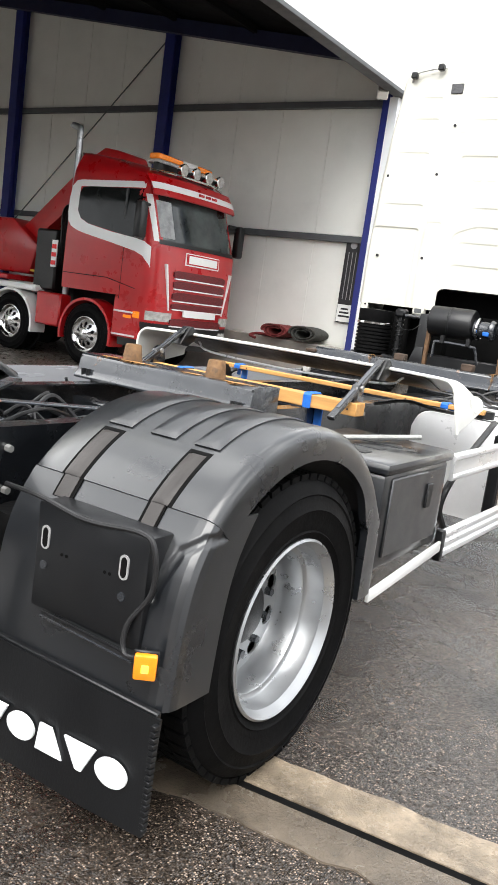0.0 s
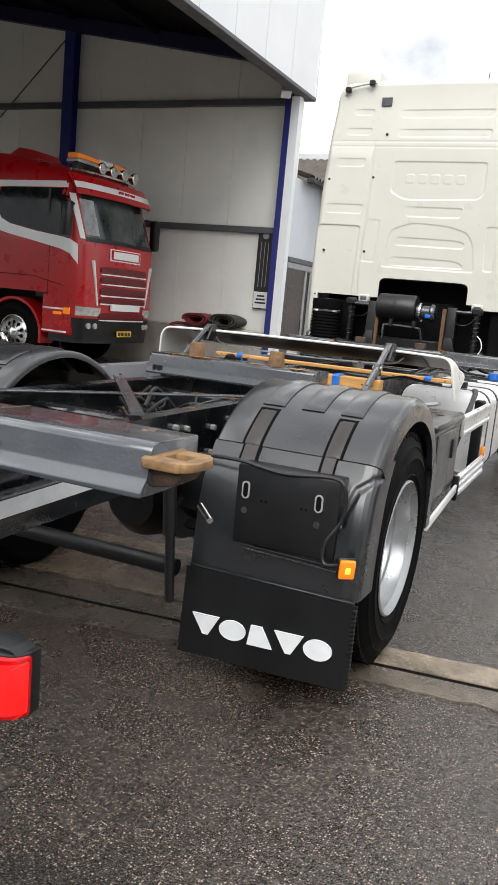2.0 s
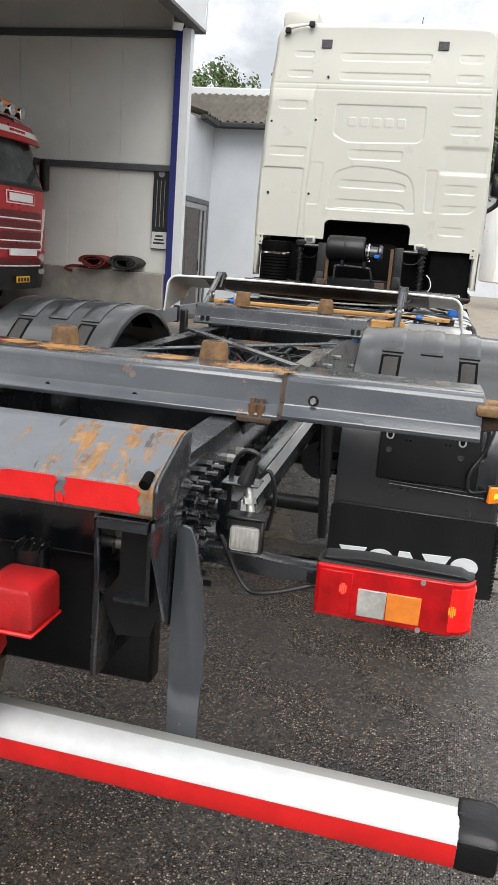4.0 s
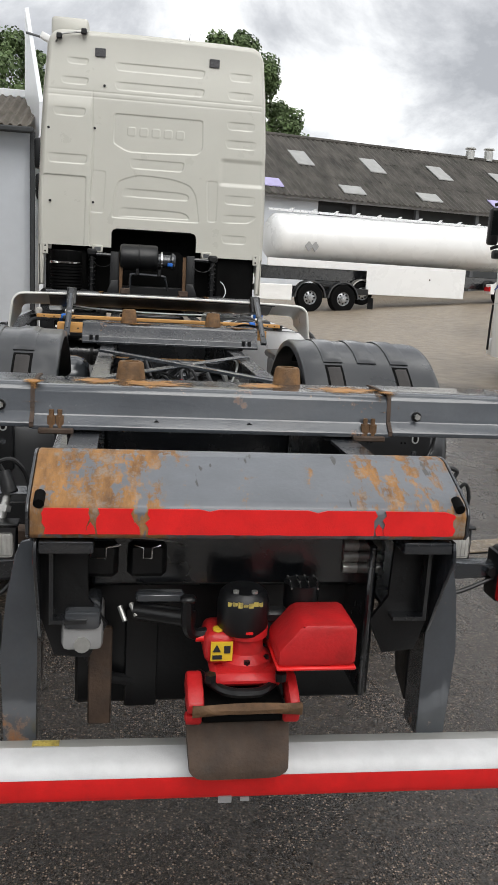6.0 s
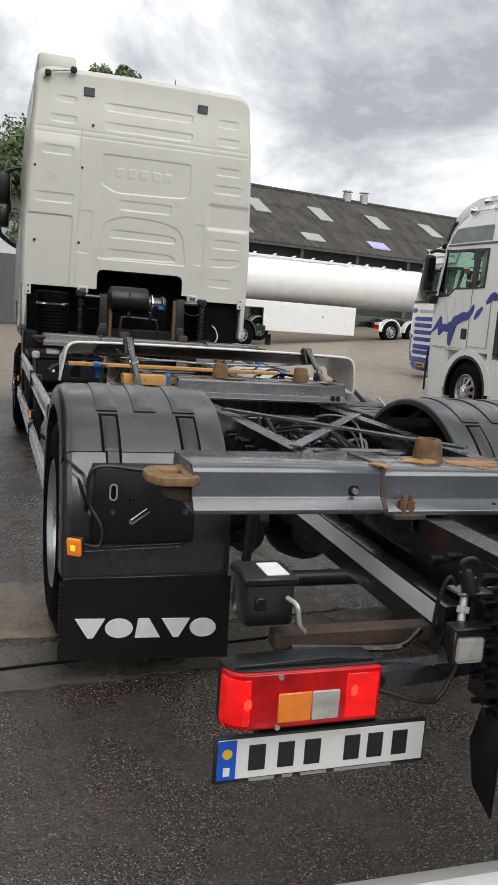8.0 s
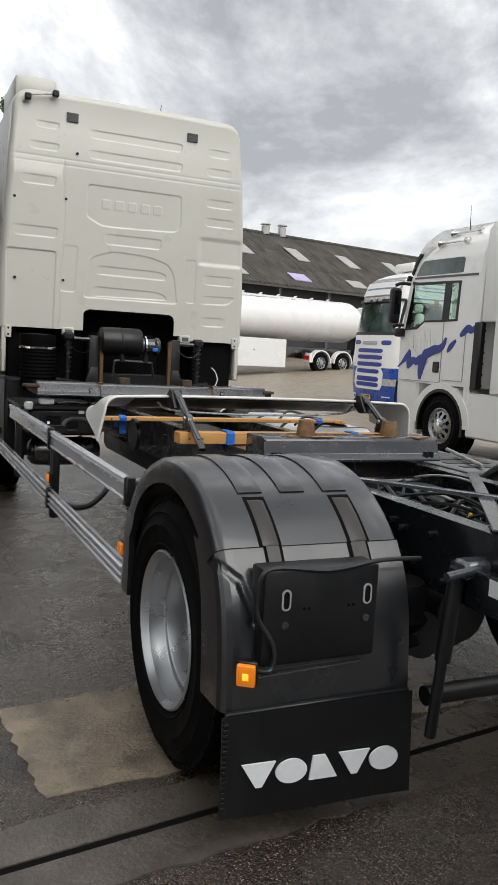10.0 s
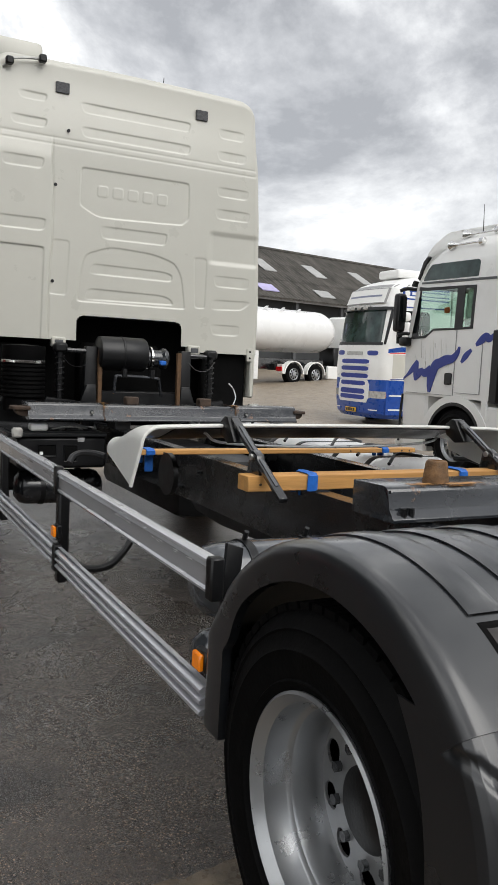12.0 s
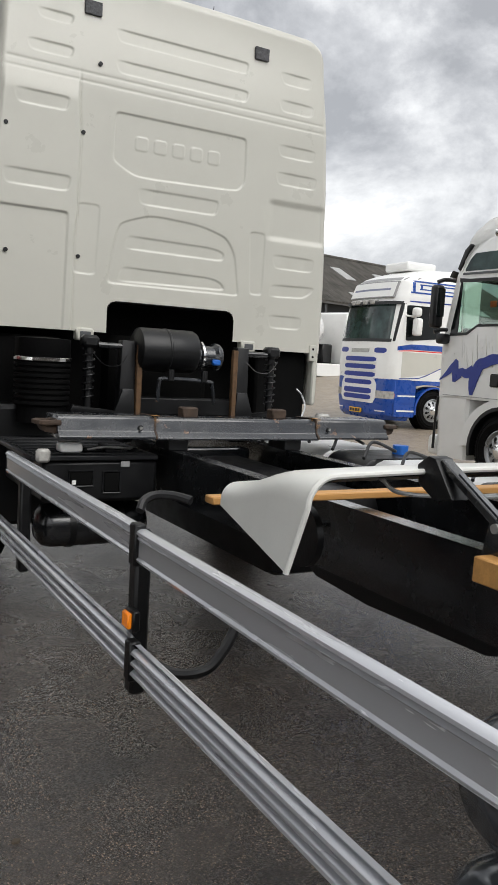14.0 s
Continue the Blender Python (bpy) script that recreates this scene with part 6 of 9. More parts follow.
    # the inset strips go on down the cover, again with painted groove shade
    for x0, x1 in ((1.066, 1.126), (0.718, 0.784)):
        for grow_, lift, m_, name in ((0.012, 0.004, "gap", "strip_groove"), (0.0, 0.007, "strap_inset", "inset_strip")):
            b = bmesh.new()
            grid(b, lambda p, q: cover((lambda x: (1 + (x - 0.75) / 0.2 if x < 0.95 else 2 + (x - 0.95) / 0.15) / 11)(x0 - grow_ + (x1 - x0 + 2 * grow_) * q), 0.12 * p) + Vector((0, -lift * 0.74, lift * 0.67)), 8, 3, None, 0.004)
            part(name, b, m_, ob, "", 30)
    part("number_carrier", B((min(s * 0.757, s * 1.185), -0.665, 0.585), (max(s * 0.757, s * 1.185), -0.56, 0.905), 0.01, seg=2), "plastic_dark", ob, "raised black carrier panel")
    for x in (0.8, 1.105):
        b = bmesh.new()
        oval = [(s * x + 0.017 * math.cos(a), (0.785 if math.sin(a) < 0 else 0.822) + 0.017 * math.sin(a)) for a in [2 * math.pi * (k + 0.5) / 16 for k in range(16)]]
        hollow = [(s * x + (px - s * x) * 0.6, 0.8035 + (pz - 0.8035) * 0.82) for px, pz in oval]
        prism(b, oval, "y", -0.6682, -0.6645)
        part("slot_rim", b, "grey_patch", ob, "pale rim of a slot")
        part("slot", P(hollow, "y", -0.6695, -0.664), "gap", ob)
        part("screw", C((s * x, -0.6685, 0.72), (s * x, -0.663, 0.72), 0.013, seg=14), "steel_dark", ob)
        for dx in (0.0, 0.018):
            part("hole", C((s * (x * 0.55 + 0.43) + dx, -0.6675, 0.77), (s * (x * 0.55 + 0.43) + dx, -0.655, 0.77), 0.005, seg=8), "gap", ob)
    part("latch_rod", C((s * 0.82, -0.679, 0.573), (s * 1.22, -0.679, 0.56), 0.0035, seg=8), "steel_dark", ob)
    part("latch_rod", C((s * 0.82, -0.672, 0.583), (s * 1.18, -0.672, 0.575), 0.004, seg=8), "black", ob)
    part("cable", L(curve([(s * 0.56, -0.62, 0.9), (s * 0.76, -0.665, 0.915), (s * 0.95, -0.668, 0.895), (s * 1.14, -0.66, 0.91), (s * 1.2, -0.665, 0.88), (s * 1.2, -0.655, 0.76), (s * 1.15, -0.68, 0.66), (s * 1.16, -0.69, 0.585), (s * 1.24, -0.7, 0.6)], 7), 0.008), "hose", ob)
    part("flap_bracket", B((min(s * 0.59, s * 1.29), -0.685, 0.435), (max(s * 0.59, s * 1.29), -0.665, 0.46), 0.004), "plastic_dark", ob)
    b = bmesh.new()
    grid(b, lambda p, q: Vector((s * (0.58 + 0.725 * p), -0.69 - 0.025 * q + 0.004 * math.sin(7 * p) * q, 0.45 - 0.345 * q + 0.03 * (p - 0.5) * q)), 20, 8, None, 0.01)
    flap = part("mud_flap", b, "flap", ob, "black rubber mud flap with a row of white marks")
    for k in range(18):
        part("flap_tooth", B((s * 1.3 - 0.006, -0.712 + 0.0, 0.44 - 0.0175 * k - 0.012), (s * 1.3 + 0.01, -0.692, 0.44 - 0.0175 * k), 0.001), "flap", ob)
    x0 = 0.64 if s > 0 else -1.237
    white_marks(ob, x0, -0.712, 0.2, 0.597, 0.083)
    # side marker lamp
    turn = Matrix.Translation((s * 1.25, -0.708, 0.595)) @ Matrix.Rotation(s * radians(36), 4, "Z") @ Matrix.Rotation(radians(8), 4, "X")
    mk = part("side_marker", B((-0.03, -0.026, -0.036), (0.03, -0.004, 0.036), 0.006, turn, 2), "amber", ob, "amber side marker lamp")
    part("marker_base", B((-0.034, -0.006, -0.04), (0.034, 0.006, 0.04), 0.004, turn), "black", mk)
    part("marker_stay", C((s * 1.2, -0.66, 0.6), (s * 1.245, -0.7, 0.6), 0.01, seg=8), "black", mk)
    part("marker_bulb", B((-0.01, -0.0285, -0.012), (0.01, -0.0258, 0.012), 0.002, turn), "amber_glow", mk)


def white_marks(parent, x0, y, z, width, h):
    """Five plain white shapes in a row."""
    w = width / 5.15
    step = (width - w) / 4
    for k in range(5):
        x = x0 + step * k
        zz = z + h * 0.0
        if k in (0, 3):
            outline = [(x - 0.004, zz + h), (x + w * 1.02, zz + h), (x + w * 0.62, zz), (x + w * 0.42, zz)]
        elif k == 2:
            outline = [(x + w * 0.15, zz + h), (x + w * 0.55, zz + h), (x + w * 0.98, zz), (x + w * 0.05, zz)]
        else:
            outline = [(x + w * (0.5 + 0.5 * math.cos(2 * math.pi * j / 24)), zz + h * (0.5 + 0.5 * math.sin(2 * math.pi * j / 24))) for j in range(24)]
        # lean with the hanging flap
        outline = [(px, pz + 0.04 * (abs(px) - 0.94)) for px, pz in outline]
        bm = bmesh.new()
        prism(bm, outline, "y", y - 0.0035, y + 0.004)
        part("white_mark", bm, "letter", parent)


mudguard(1)
mudguard(-1)
# the left rear cover's fittings sit a little higher and further back
for ob in truck.children:
    if ob.name.startswith("mudguard") and sum(v.co.x for v in ob.data.vertices) < 0:
        for child in ob.children:
            if child.name.split(".")[0] in ("number_carrier", "slot", "slot_rim", "screw", "hole", "latch_rod", "cable", "side_marker"):
                child.location = (0, -0.025, 0.018)

# ---- right side: box, sideguard pieces, fuel tanks ----
bm = bmesh.new()
box(bm, (0.72, 0.66, 0.55), (1.25, 1.37, 0.95), 0.02, seg=2)
rbox = part("battery_box", bm, "plastic", truck, "black plastic battery box with a lid")
part("lid", B((0.7, 0.64, 0.95), (1.27, 1.39, 1.0), 0.022, seg=2), "plastic", rbox)
for y in (0.76, 0.92, 1.08):
    part("lid_groove", B((0.78, y, 0.998), (1.1, y + 0.07, 1.004), 0.002), "plastic_dark", rbox)
part("front_panel", B((1.248, 0.72, 0.6), (1.262, 1.3, 0.93), 0.006), "plastic", rbox)
part("latch", B((1.26, 1.1, 0.76), (1.272, 1.16, 0.87), 0.004), "plastic_dark", rbox)
part("stay_rod", C((0.85, 0.7, 1.02), (1.1, 1.35, 1.03), 0.012, seg=8), "zinc", rbox)
part("kick_strip", P([(0.62, 0.44), (0.62, 0.485), (1.4, 0.56), (1.4, 0.51)], "x", 1.262, 1.278, 0.003), "white", truck, "white lower side strip")
up = part("side_rail", P([(1.25, 0.85), (1.27, 0.85), (1.276, 0.86), (1.276, 0.875), (1.268, 0.882), (1.268, 0.945), (1.276, 0.952), (1.276, 0.972), (1.25, 0.98)], "y", 1.4, 2.42, 0.002), "alloy", truck, "short pale aluminium side rail")
low = part("side_rail", P([(1.25, 0.468), (1.27, 0.468), (1.276, 0.476), (1.276, 0.498), (1.264, 0.506), (1.264, 0.514), (1.276, 0.522), (1.276, 0.544), (1.264, 0.552), (1.264, 0.56), (1.276, 0.568), (1.276, 0.59), (1.25, 0.6)], "y", 1.42, 2.44, 0.002), "alloy", truck, "short pale aluminium side rail")
part("rail_cap", B((1.243, 1.385, 0.458), (1.283, 1.425, 0.61), 0.005), "black", low)
part("rail_post", B((1.18, 2.28, 0.45), (1.25, 2.34, 1.0), 0.01), "black", truck)
part("rail_post", L(curve([(1.16, 2.3, 1.06), (1.2, 2.1, 1.05), (1.22, 1.6, 0.86), (1.2, 1.5, 0.7), (1.2, 1.6, 0.58)], 6), 0.018), "black", truck)
part("side_marker", B((1.245, 2.42, 0.6), (1.268, 2.485, 0.66), 0.006), "amber", truck, "amber side marker lamp")


def fuel_tank(y0, y1, material, label, name):
    bm = bmesh.new()
    c = []
    for cx, cz, a0 in ((1.15, 0.94, 0), (0.72, 0.94, 90), (0.72, 0.55, 180), (1.15, 0.55, 270)):
        for k in range(7):
            a = radians(a0 + 15 * k)
            c.append((cx + 0.105 * math.cos(a), cz + 0.105 * math.sin(a)))
    prism(bm, c, "y", y0, y1, 0.02)
    ob = part(name, bm, material, truck, label)
    return ob, c


ft, outline = fuel_tank(2.45, 3.72, "tank_satin", "pale satin aluminium fuel tank with two black straps", "fuel_tank")
for y in (2.475, 2.85, 3.35):
    grown = [((px - 0.935) * 1.012 + 0.935, (pz - 0.745) * 1.012 + 0.745) for px, pz in outline]
    part("strap", P(grown, "y", y, y + 0.045), "black", ft, "black tank strap")
part("tank_cap", C((1.0, 2.62, 1.045), (1.0, 2.62, 1.09), 0.06, seg=20), "black", ft)
ab, outline = fuel_tank(3.78, 4.18, "plastic_dark", "black plastic additive tank with a blue cap", "additive_tank")
part("blue_cap", C((1.06, 3.98, 1.045), (1.06, 3.98, 1.1), 0.05, seg=18), "blue_tie", ab, "bright blue filler cap")
ft2, outline = fuel_tank(4.22, 5.52, "tank_satin", "pale tank behind the front wheel", "fuel_tank")
for k in range(9):
    x, y = 0.5 + 0.06 * (k % 3), 2.1 + 0.4 * k
    part("hose", L(curve([(x, y, 1.06), (x + 0.15, y + 0.12, 1.1 + 0.01 * k), (x + 0.3, y + 0.1, 1.09), (x + 0.42, y + 0.25, 1.07)], 6), 0.01), "hose", truck)

# ---- left side: long side guard, air tanks, step area ----
SX = -1.27


def guard_rail(y0, y1, z0, z1, name="side_rail"):
    h = z1 - z0
    prof = [(SX + 0.02, z0), (SX - 0.004, z0), (SX - 0.01, z0 + 0.1 * h), (SX - 0.002, z0 + 0.16 * h), (SX - 0.002, z0 + 0.66 * h), (SX - 0.01, z0 + 0.72 * h), (SX - 0.004, z0 + 0.8 * h),
            (SX - 0.013, z0 + 0.86 * h), (SX - 0.011, z0 + 0.93 * h), (SX, z1), (SX + 0.02, z1)]
    return part(name, P(prof, "y", y0, y1, 0.0), "rail", truck, "ribbed aluminium side-guard rail")


def low_rail(y0, y1, z0, z1):
    h = z1 - z0
    prof = [(SX + 0.02, z0)]
    for k in range(3):
        prof += [(SX - 0.006, z0 + h * (k / 3 + 0.01)), (SX - 0.014, z0 + h * (k / 3 + 0.05)), (SX - 0.012, z0 + h * (k / 3 + 0.13)), (SX - 0.001, z0 + h * (k / 3 + 0.2)), (SX + 0.018, z0 + h * (k / 3 + 0.21)), (SX + 0.018, z0 + h * (k / 3 + 0.325))]
    prof += [(SX, z1), (SX + 0.02, z1)]
    return part("side_rail", P(prof, "y", y0, y1, 0.0), "rail", truck, "ribbed aluminium side-guard rail")


guard_rail(0.62, 2.515, 0.885, 1.0)
guard_rail(2.565, 4.5, 0.89, 1.008)
low_rail(0.64, 2.515, 0.489, 0.597)
low_rail(2.565, 5.32, 0.485, 0.605)
for z0, z1 in ((0.87, 1.015), (0.465, 0.605)):
    part("rail_joint", B((SX - 0.018, 2.513, z0), (SX + 0.025, 2.567, z1), 0.006), "black", truck, "black rail joint")
part("rail_cap", B((SX - 0.016, 0.585, 0.87), (SX + 0.03, 0.63, 1.005), 0.006), "black", truck)
for y in (2.62, 4.3):
    part("guard_post", B((-1.25, y - 0.035, 0.38), (-1.19, y + 0.035, 0.98), 0.012), "black", truck, "black side-guard post")
part("guard_tube", L(curve([(-1.19, 2.6, 0.5), (-1.105, 2.53, 0.465), (-1.01, 2.48, 0.483), (-0.93, 2.51, 0.53), (-0.863, 2.56, 0.585), (-0.82, 2.6, 0.66)], 6), 0.02), "black", truck)
part("air_hose", L(curve([(-1.12, 2.9, 0.98), (-1.09, 2.93, 1.015), (-1.04, 2.94, 1.032), (-0.98, 2.9, 1.035), (-0.93, 2.84, 1.025)], 6), 0.018), "hose", truck)
for y, z in ((2.585, 0.665), (0.68, 0.655), (5.37, 0.67)):
    part("side_marker", B((SX - 0.014, y - 0.03, z - 0.028), (SX + 0.004, y + 0.03, z + 0.028), 0.005), "amber", truck, "amber side marker lamp")
    part("marker_base", B((SX + 0.002, y - 0.04, z - 0.036), (SX + 0.03, y + 0.04, z + 0.036), 0.006), "black", truck)
for y, z, r, x0, x1, m_ in ((1.05, 0.798, 0.138, -1.14, -0.5, "silver_tank"), (1.1, 0.495, 0.105, -1.107, -0.6, "silver_tank"), (4.5, 0.585, 0.13, -1.12, -0.45, "frame")):
    bm = bmesh.new()
    spin(bm, [(0.001, 0), (r * 0.6, 0.012), (r * 0.9, 0.045), (r, 0.09), (r, x1 - x0 - 0.09), (r * 0.9, x1 - x0 - 0.045), (r * 0.6, x1 - x0 - 0.012), (0.001, x1 - x0)], (x0, y, z), (1, 0, 0), 32)
    tk = part("air_tank", bm, m_, truck, "painted air tank with black straps")
    for x in (x0 + 0.18, x1 - 0.2):
        bm = bmesh.new()
        spin(bm, [(r + 0.001, 0), (r + 0.006, 0), (r + 0.006, 0.035), (r + 0.001, 0.035)], (x, y, z), (1, 0, 0), 32, True)
        part("strap", bm, "black", tk)
        part("strap_bolt", C((x + 0.018, y, z + r), (x + 0.018, y - 0.02, z + r + 0.04), 0.01, seg=6), "black", tk)
part("bracket", P([(-1.16, 0.7), (-1.1, 0.7), (-1.08, 0.98), (-1.14, 1.0)], "y", 0.78, 0.8, 0.003), "black", truck)
part("disc_plate", C((-0.77, 2.3, 1.0), (-0.745, 2.3, 1.0), 0.11, seg=32), "black", truck, "round black disc plate")
part("deck_plate", B((-1.22, 4.2, 0.99), (-0.5, 5.1, 1.02), 0.006), "plastic_dark", truck, "black ribbed step plate behind the cab")
for k in range(11):
    part("deck_rib", B((-1.2, 4.24 + 0.075 * k, 1.02), (-0.55, 4.265 + 0.075 * k, 1.03), 0.003), "plastic_dark", truck)
part("side_body", B((-1.15, 4.21, 0.76), (-0.5, 5.1, 0.99), 0.02), "black", truck)
for x0, x1, z0, z1 in ((-1.01, -0.875, 0.85, 0.936), (-0.82, -0.72, 0.81, 0.93)):
    part("recess", B((x0, 4.203, z0), (x1, 4.22, z1), 0.012), "gap", truck)
    part("recess_rim", L([(x0, 4.205, z0), (x0, 4.205, z1), (x1, 4.205, z1), (x1, 4.205, z0), (x0, 4.205, z0)], 0.006, 6), "plastic_dark", truck)
part("paper_tag", B((-0.995, 4.2, 0.862), (-0.972, 4.204, 0.885)), "plate_white", truck)
part("paper_tag", B((-0.72, 4.205, 0.955), (-0.67, 4.21, 0.985)), "grey_patch", truck)
part("step_well", B((-1.24, 5.12, 0.45), (-0.8, 5.7, 1.22), 0.03), "black", truck)
for x, y, w in ((-0.88, 4.3, 0.035), (-0.75, 4.27, 0.05), (-0.62, 4.32, 0.03), (-0.72, 4.5, 0.03)):
    part("deck_fitting", B((x - w, y - 0.03, 1.028), (x + w, y + 0.03, 1.05), 0.008), "black", truck)
part("deck_fitting", L(curve([(-0.9, 4.28, 1.04), (-0.8, 4.25, 1.06), (-0.68, 4.27, 1.05), (-0.58, 4.33, 1.04)], 5), 0.007), "zinc", truck)
part("white_cap", B((-1.06, 4.22, 1.03), (-0.93, 4.32, 1.088), 0.02, seg=3), "white", truck, "white plastic cover on the step plate")
part("marker_lamp", B((-1.195, 4.17, 0.985), (-1.12, 4.22, 1.06), 0.014), "clear_lens", truck)
part("marker_lamp", B((1.02, 4.85, 1.12), (1.12, 4.93, 1.22), 0.014), "clear_lens", truck)
part("gearbox", B((-0.33, 3.2, 0.55), (0.33, 4.9, 0.95), 0.08, seg=2), "black", truck)

# ---- cab ----
CAB_Y = 5.28


def half_width(z):
    return 1.288 - 0.026 * smooth(2.1, 2.9, z) - 0.03 * smooth(2.8, 3.4, z) - 0.04 * smooth(3.3, 3.9, z)


def rounded(x, z, x0, x1, z0, z1, r):
    """Way to the edge of a rounded box; minus inside."""
    dx, dz = max(x0 + r - x, 0, x - x1 + r), max(z0 + r - z, 0, z - z1 + r)
    inside = max(x0 - x, x - x1, z0 - z, z - z1)
    return math.hypot(dx, dz) - r if dx or dz else inside


# shallow pressings in the wall: outline (x, z), depth
PRESSINGS = [([(a, z1), (b, z1), (b - 0.02, z0), (a + 0.03, z0)], 0.0065) for a, b, z0, z1 in (
    (-0.46, 0.54, 3.6, 3.68), (-0.46, 0.54, 3.4, 3.48), (-0.26, 0.36, 2.585, 2.685),
    (-0.98, -0.73, 3.63, 3.69), (-1.04, -0.73, 3.42, 3.49), (-1.11, -0.75, 3.085, 3.17), (-1.16, -0.715, 2.59, 2.685),
    (0.8, 1.08, 3.6, 3.68), (0.79, 1.1, 3.4, 3.48), (0.8, 1.14, 3.08, 3.16), (0.8, 1.17, 2.88, 2.965),
    (0.82, 1.2, 2.27, 2.365), (0.81, 1.12, 1.83, 1.92))]
PRESSINGS += [
    ([(-0.44, 3.15), (0.54, 3.15), (0.555, 2.84), (0.5, 2.775), (0.33, 2.765), (-0.28, 2.755), (-0.44, 2.84)], 0.0085),
    ([(-0.44, 2.04), (-0.41, 2.32), (-0.37, 2.44), (-0.16, 2.52), (0.25, 2.5), (0.44, 2.44), (0.51, 2.34), (0.555, 2.04)], 0.007),
    ([(-0.31, 2.365), (0.37, 2.355), (0.43, 2.33), (0.42, 2.275), (-0.335, 2.28)], 0.0065),
    ([(-0.34, 2.155), (0.36, 2.145), (0.42, 2.12), (0.45, 2.07), (-0.375, 2.06)], 0.0065),
    ([(0.82, 2.145), (1.23, 2.155), (1.13, 2.07), (0.81, 2.06)], 0.0065),
    ([(0.625, 2.51), (0.755, 2.51), (0.75, 2.06), (0.65, 2.06)], 0.005),
    ([(-0.66, 2.535), (-0.51, 2.535), (-0.53, 2.08), (-0.68, 2.085)], 0.004),
    ([(-1.2, 2.46), (-0.725, 2.46), (-0.745, 1.5), (-1.2, 1.5)], 0.012),
]


def depth_inside(x, z, outline):
    """How far (x, z) lies inside a convex outline that runs clockwise; minus outside."""
    ways = []
    for (ax, az), (bx, bz) in zip(outline, outline[1:] + outline[:1]):
        ex, ez = bx - ax, bz - az
        ways.append(((z - az) * -ex + (x - ax) * ez) / math.hypot(ex, ez))
    # soft corners
    return -0.012 * math.log(sum(math.exp(-min(w, 0.2) / 0.012) for w in ways))


BOUNDS = [(min(p[0] for p in o) - 0.02, max(p[0] for p in o) + 0.02, min(p[1] for p in o) - 0.02, max(p[1] for p in o) + 0.02) for o, _ in PRESSINGS]


def emboss(x, z):
    d = 0.0
    x += 0.013 + 0.02 * smooth(3.6, 2.4, z)
    for (x0, x1, z0, z1), (outline, deep) in zip(BOUNDS, PRESSINGS):
        if x0 < x < x1 and z0 < z < z1:
            fade = smooth(x0, x0 + 0.16, x) if deep == 0.0065 else 1.0
            if deep == 0.0065 and x0 > 0.7:
                fade *= smooth(x1, x1 - 0.12, x)
            d += deep * fade * smooth(-0.006, 0.006, depth_inside(x, z, outline))
    # the rolled seam beside the corner panel
    xb = -0.685 + 0.022 * smooth(3.2, 2.9, z) - 0.015 * smooth(2.5, 2.25, z)
    d += 0.006 * math.exp(-((x - xb) / 0.009) ** 2) * smooth(3.4, 3.2, z)
    d += 0.02 * smooth(xb - 0.01, xb + 0.006, x) * smooth(3.35, 3.15, z) - 0.02 * smooth(3.35, 3.15, z)
    # a shallow band in the right-hand corner, with a soft dark ledge above and a bright one below
    d += 0.016 * smooth(0.74, 0.82, x) * smooth(2.775, 2.72, z) * smooth(2.455, 2.51, z)
    # five plain raised marks in the upper field
    for k in range(5):
        d -= 0.003 * smooth(0.005, -0.004, rounded(x, z, -0.29 + 0.135 * k, -0.2 + 0.135 * k, 2.93, 3.02, 0.02))
    for zz in (3.3, 3.355):
        d += 0.0025 * math.exp(-((z - zz) / 0.008) ** 2)
    return d


def cab_back(u_, v):
    z = 1.66 + 2.29 * v
    w = half_width(z)
    x = (2 * u_ - 1) * w
    top = 4.0 - 0.014 * x * x - 0.17 * (1 - math.sqrt(max(0.0, 1 - (max(0.0, abs(x) - (half_width(3.95) - 0.17)) / 0.17) ** 2)))
    z = 1.66 + (top - 1.66) * v
    edge = max(0.0, abs(x) - (w - 0.06)) / 0.06
    rim = max(0.0, z - (top - 0.07)) / 0.07
    y = CAB_Y + 0.06 * (1 - math.sqrt(max(0.0, 1 - min(1, edge) ** 2))) + 0.07 * (1 - math.sqrt(max(0.0, 1 - min(1, rim) ** 2)))
    y += emboss(x, z) * (1 - min(1, edge)) * (1 - min(1, rim))
    y += 0.05 * smooth(3.2, 3.95, z)
    return Vector((x, y, z))


def cab_keep(u_, v):
    z = 1.66 + 2.29 * v
    x = (2 * u_ - 1) * half_width(z)
    if rounded(x, z, -0.47, 0.495, 1.0, 1.915, 0.06) < 0:
        return False
    if z < 1.705 - 0.0 * x and x < 0.6:
        return False
    return True


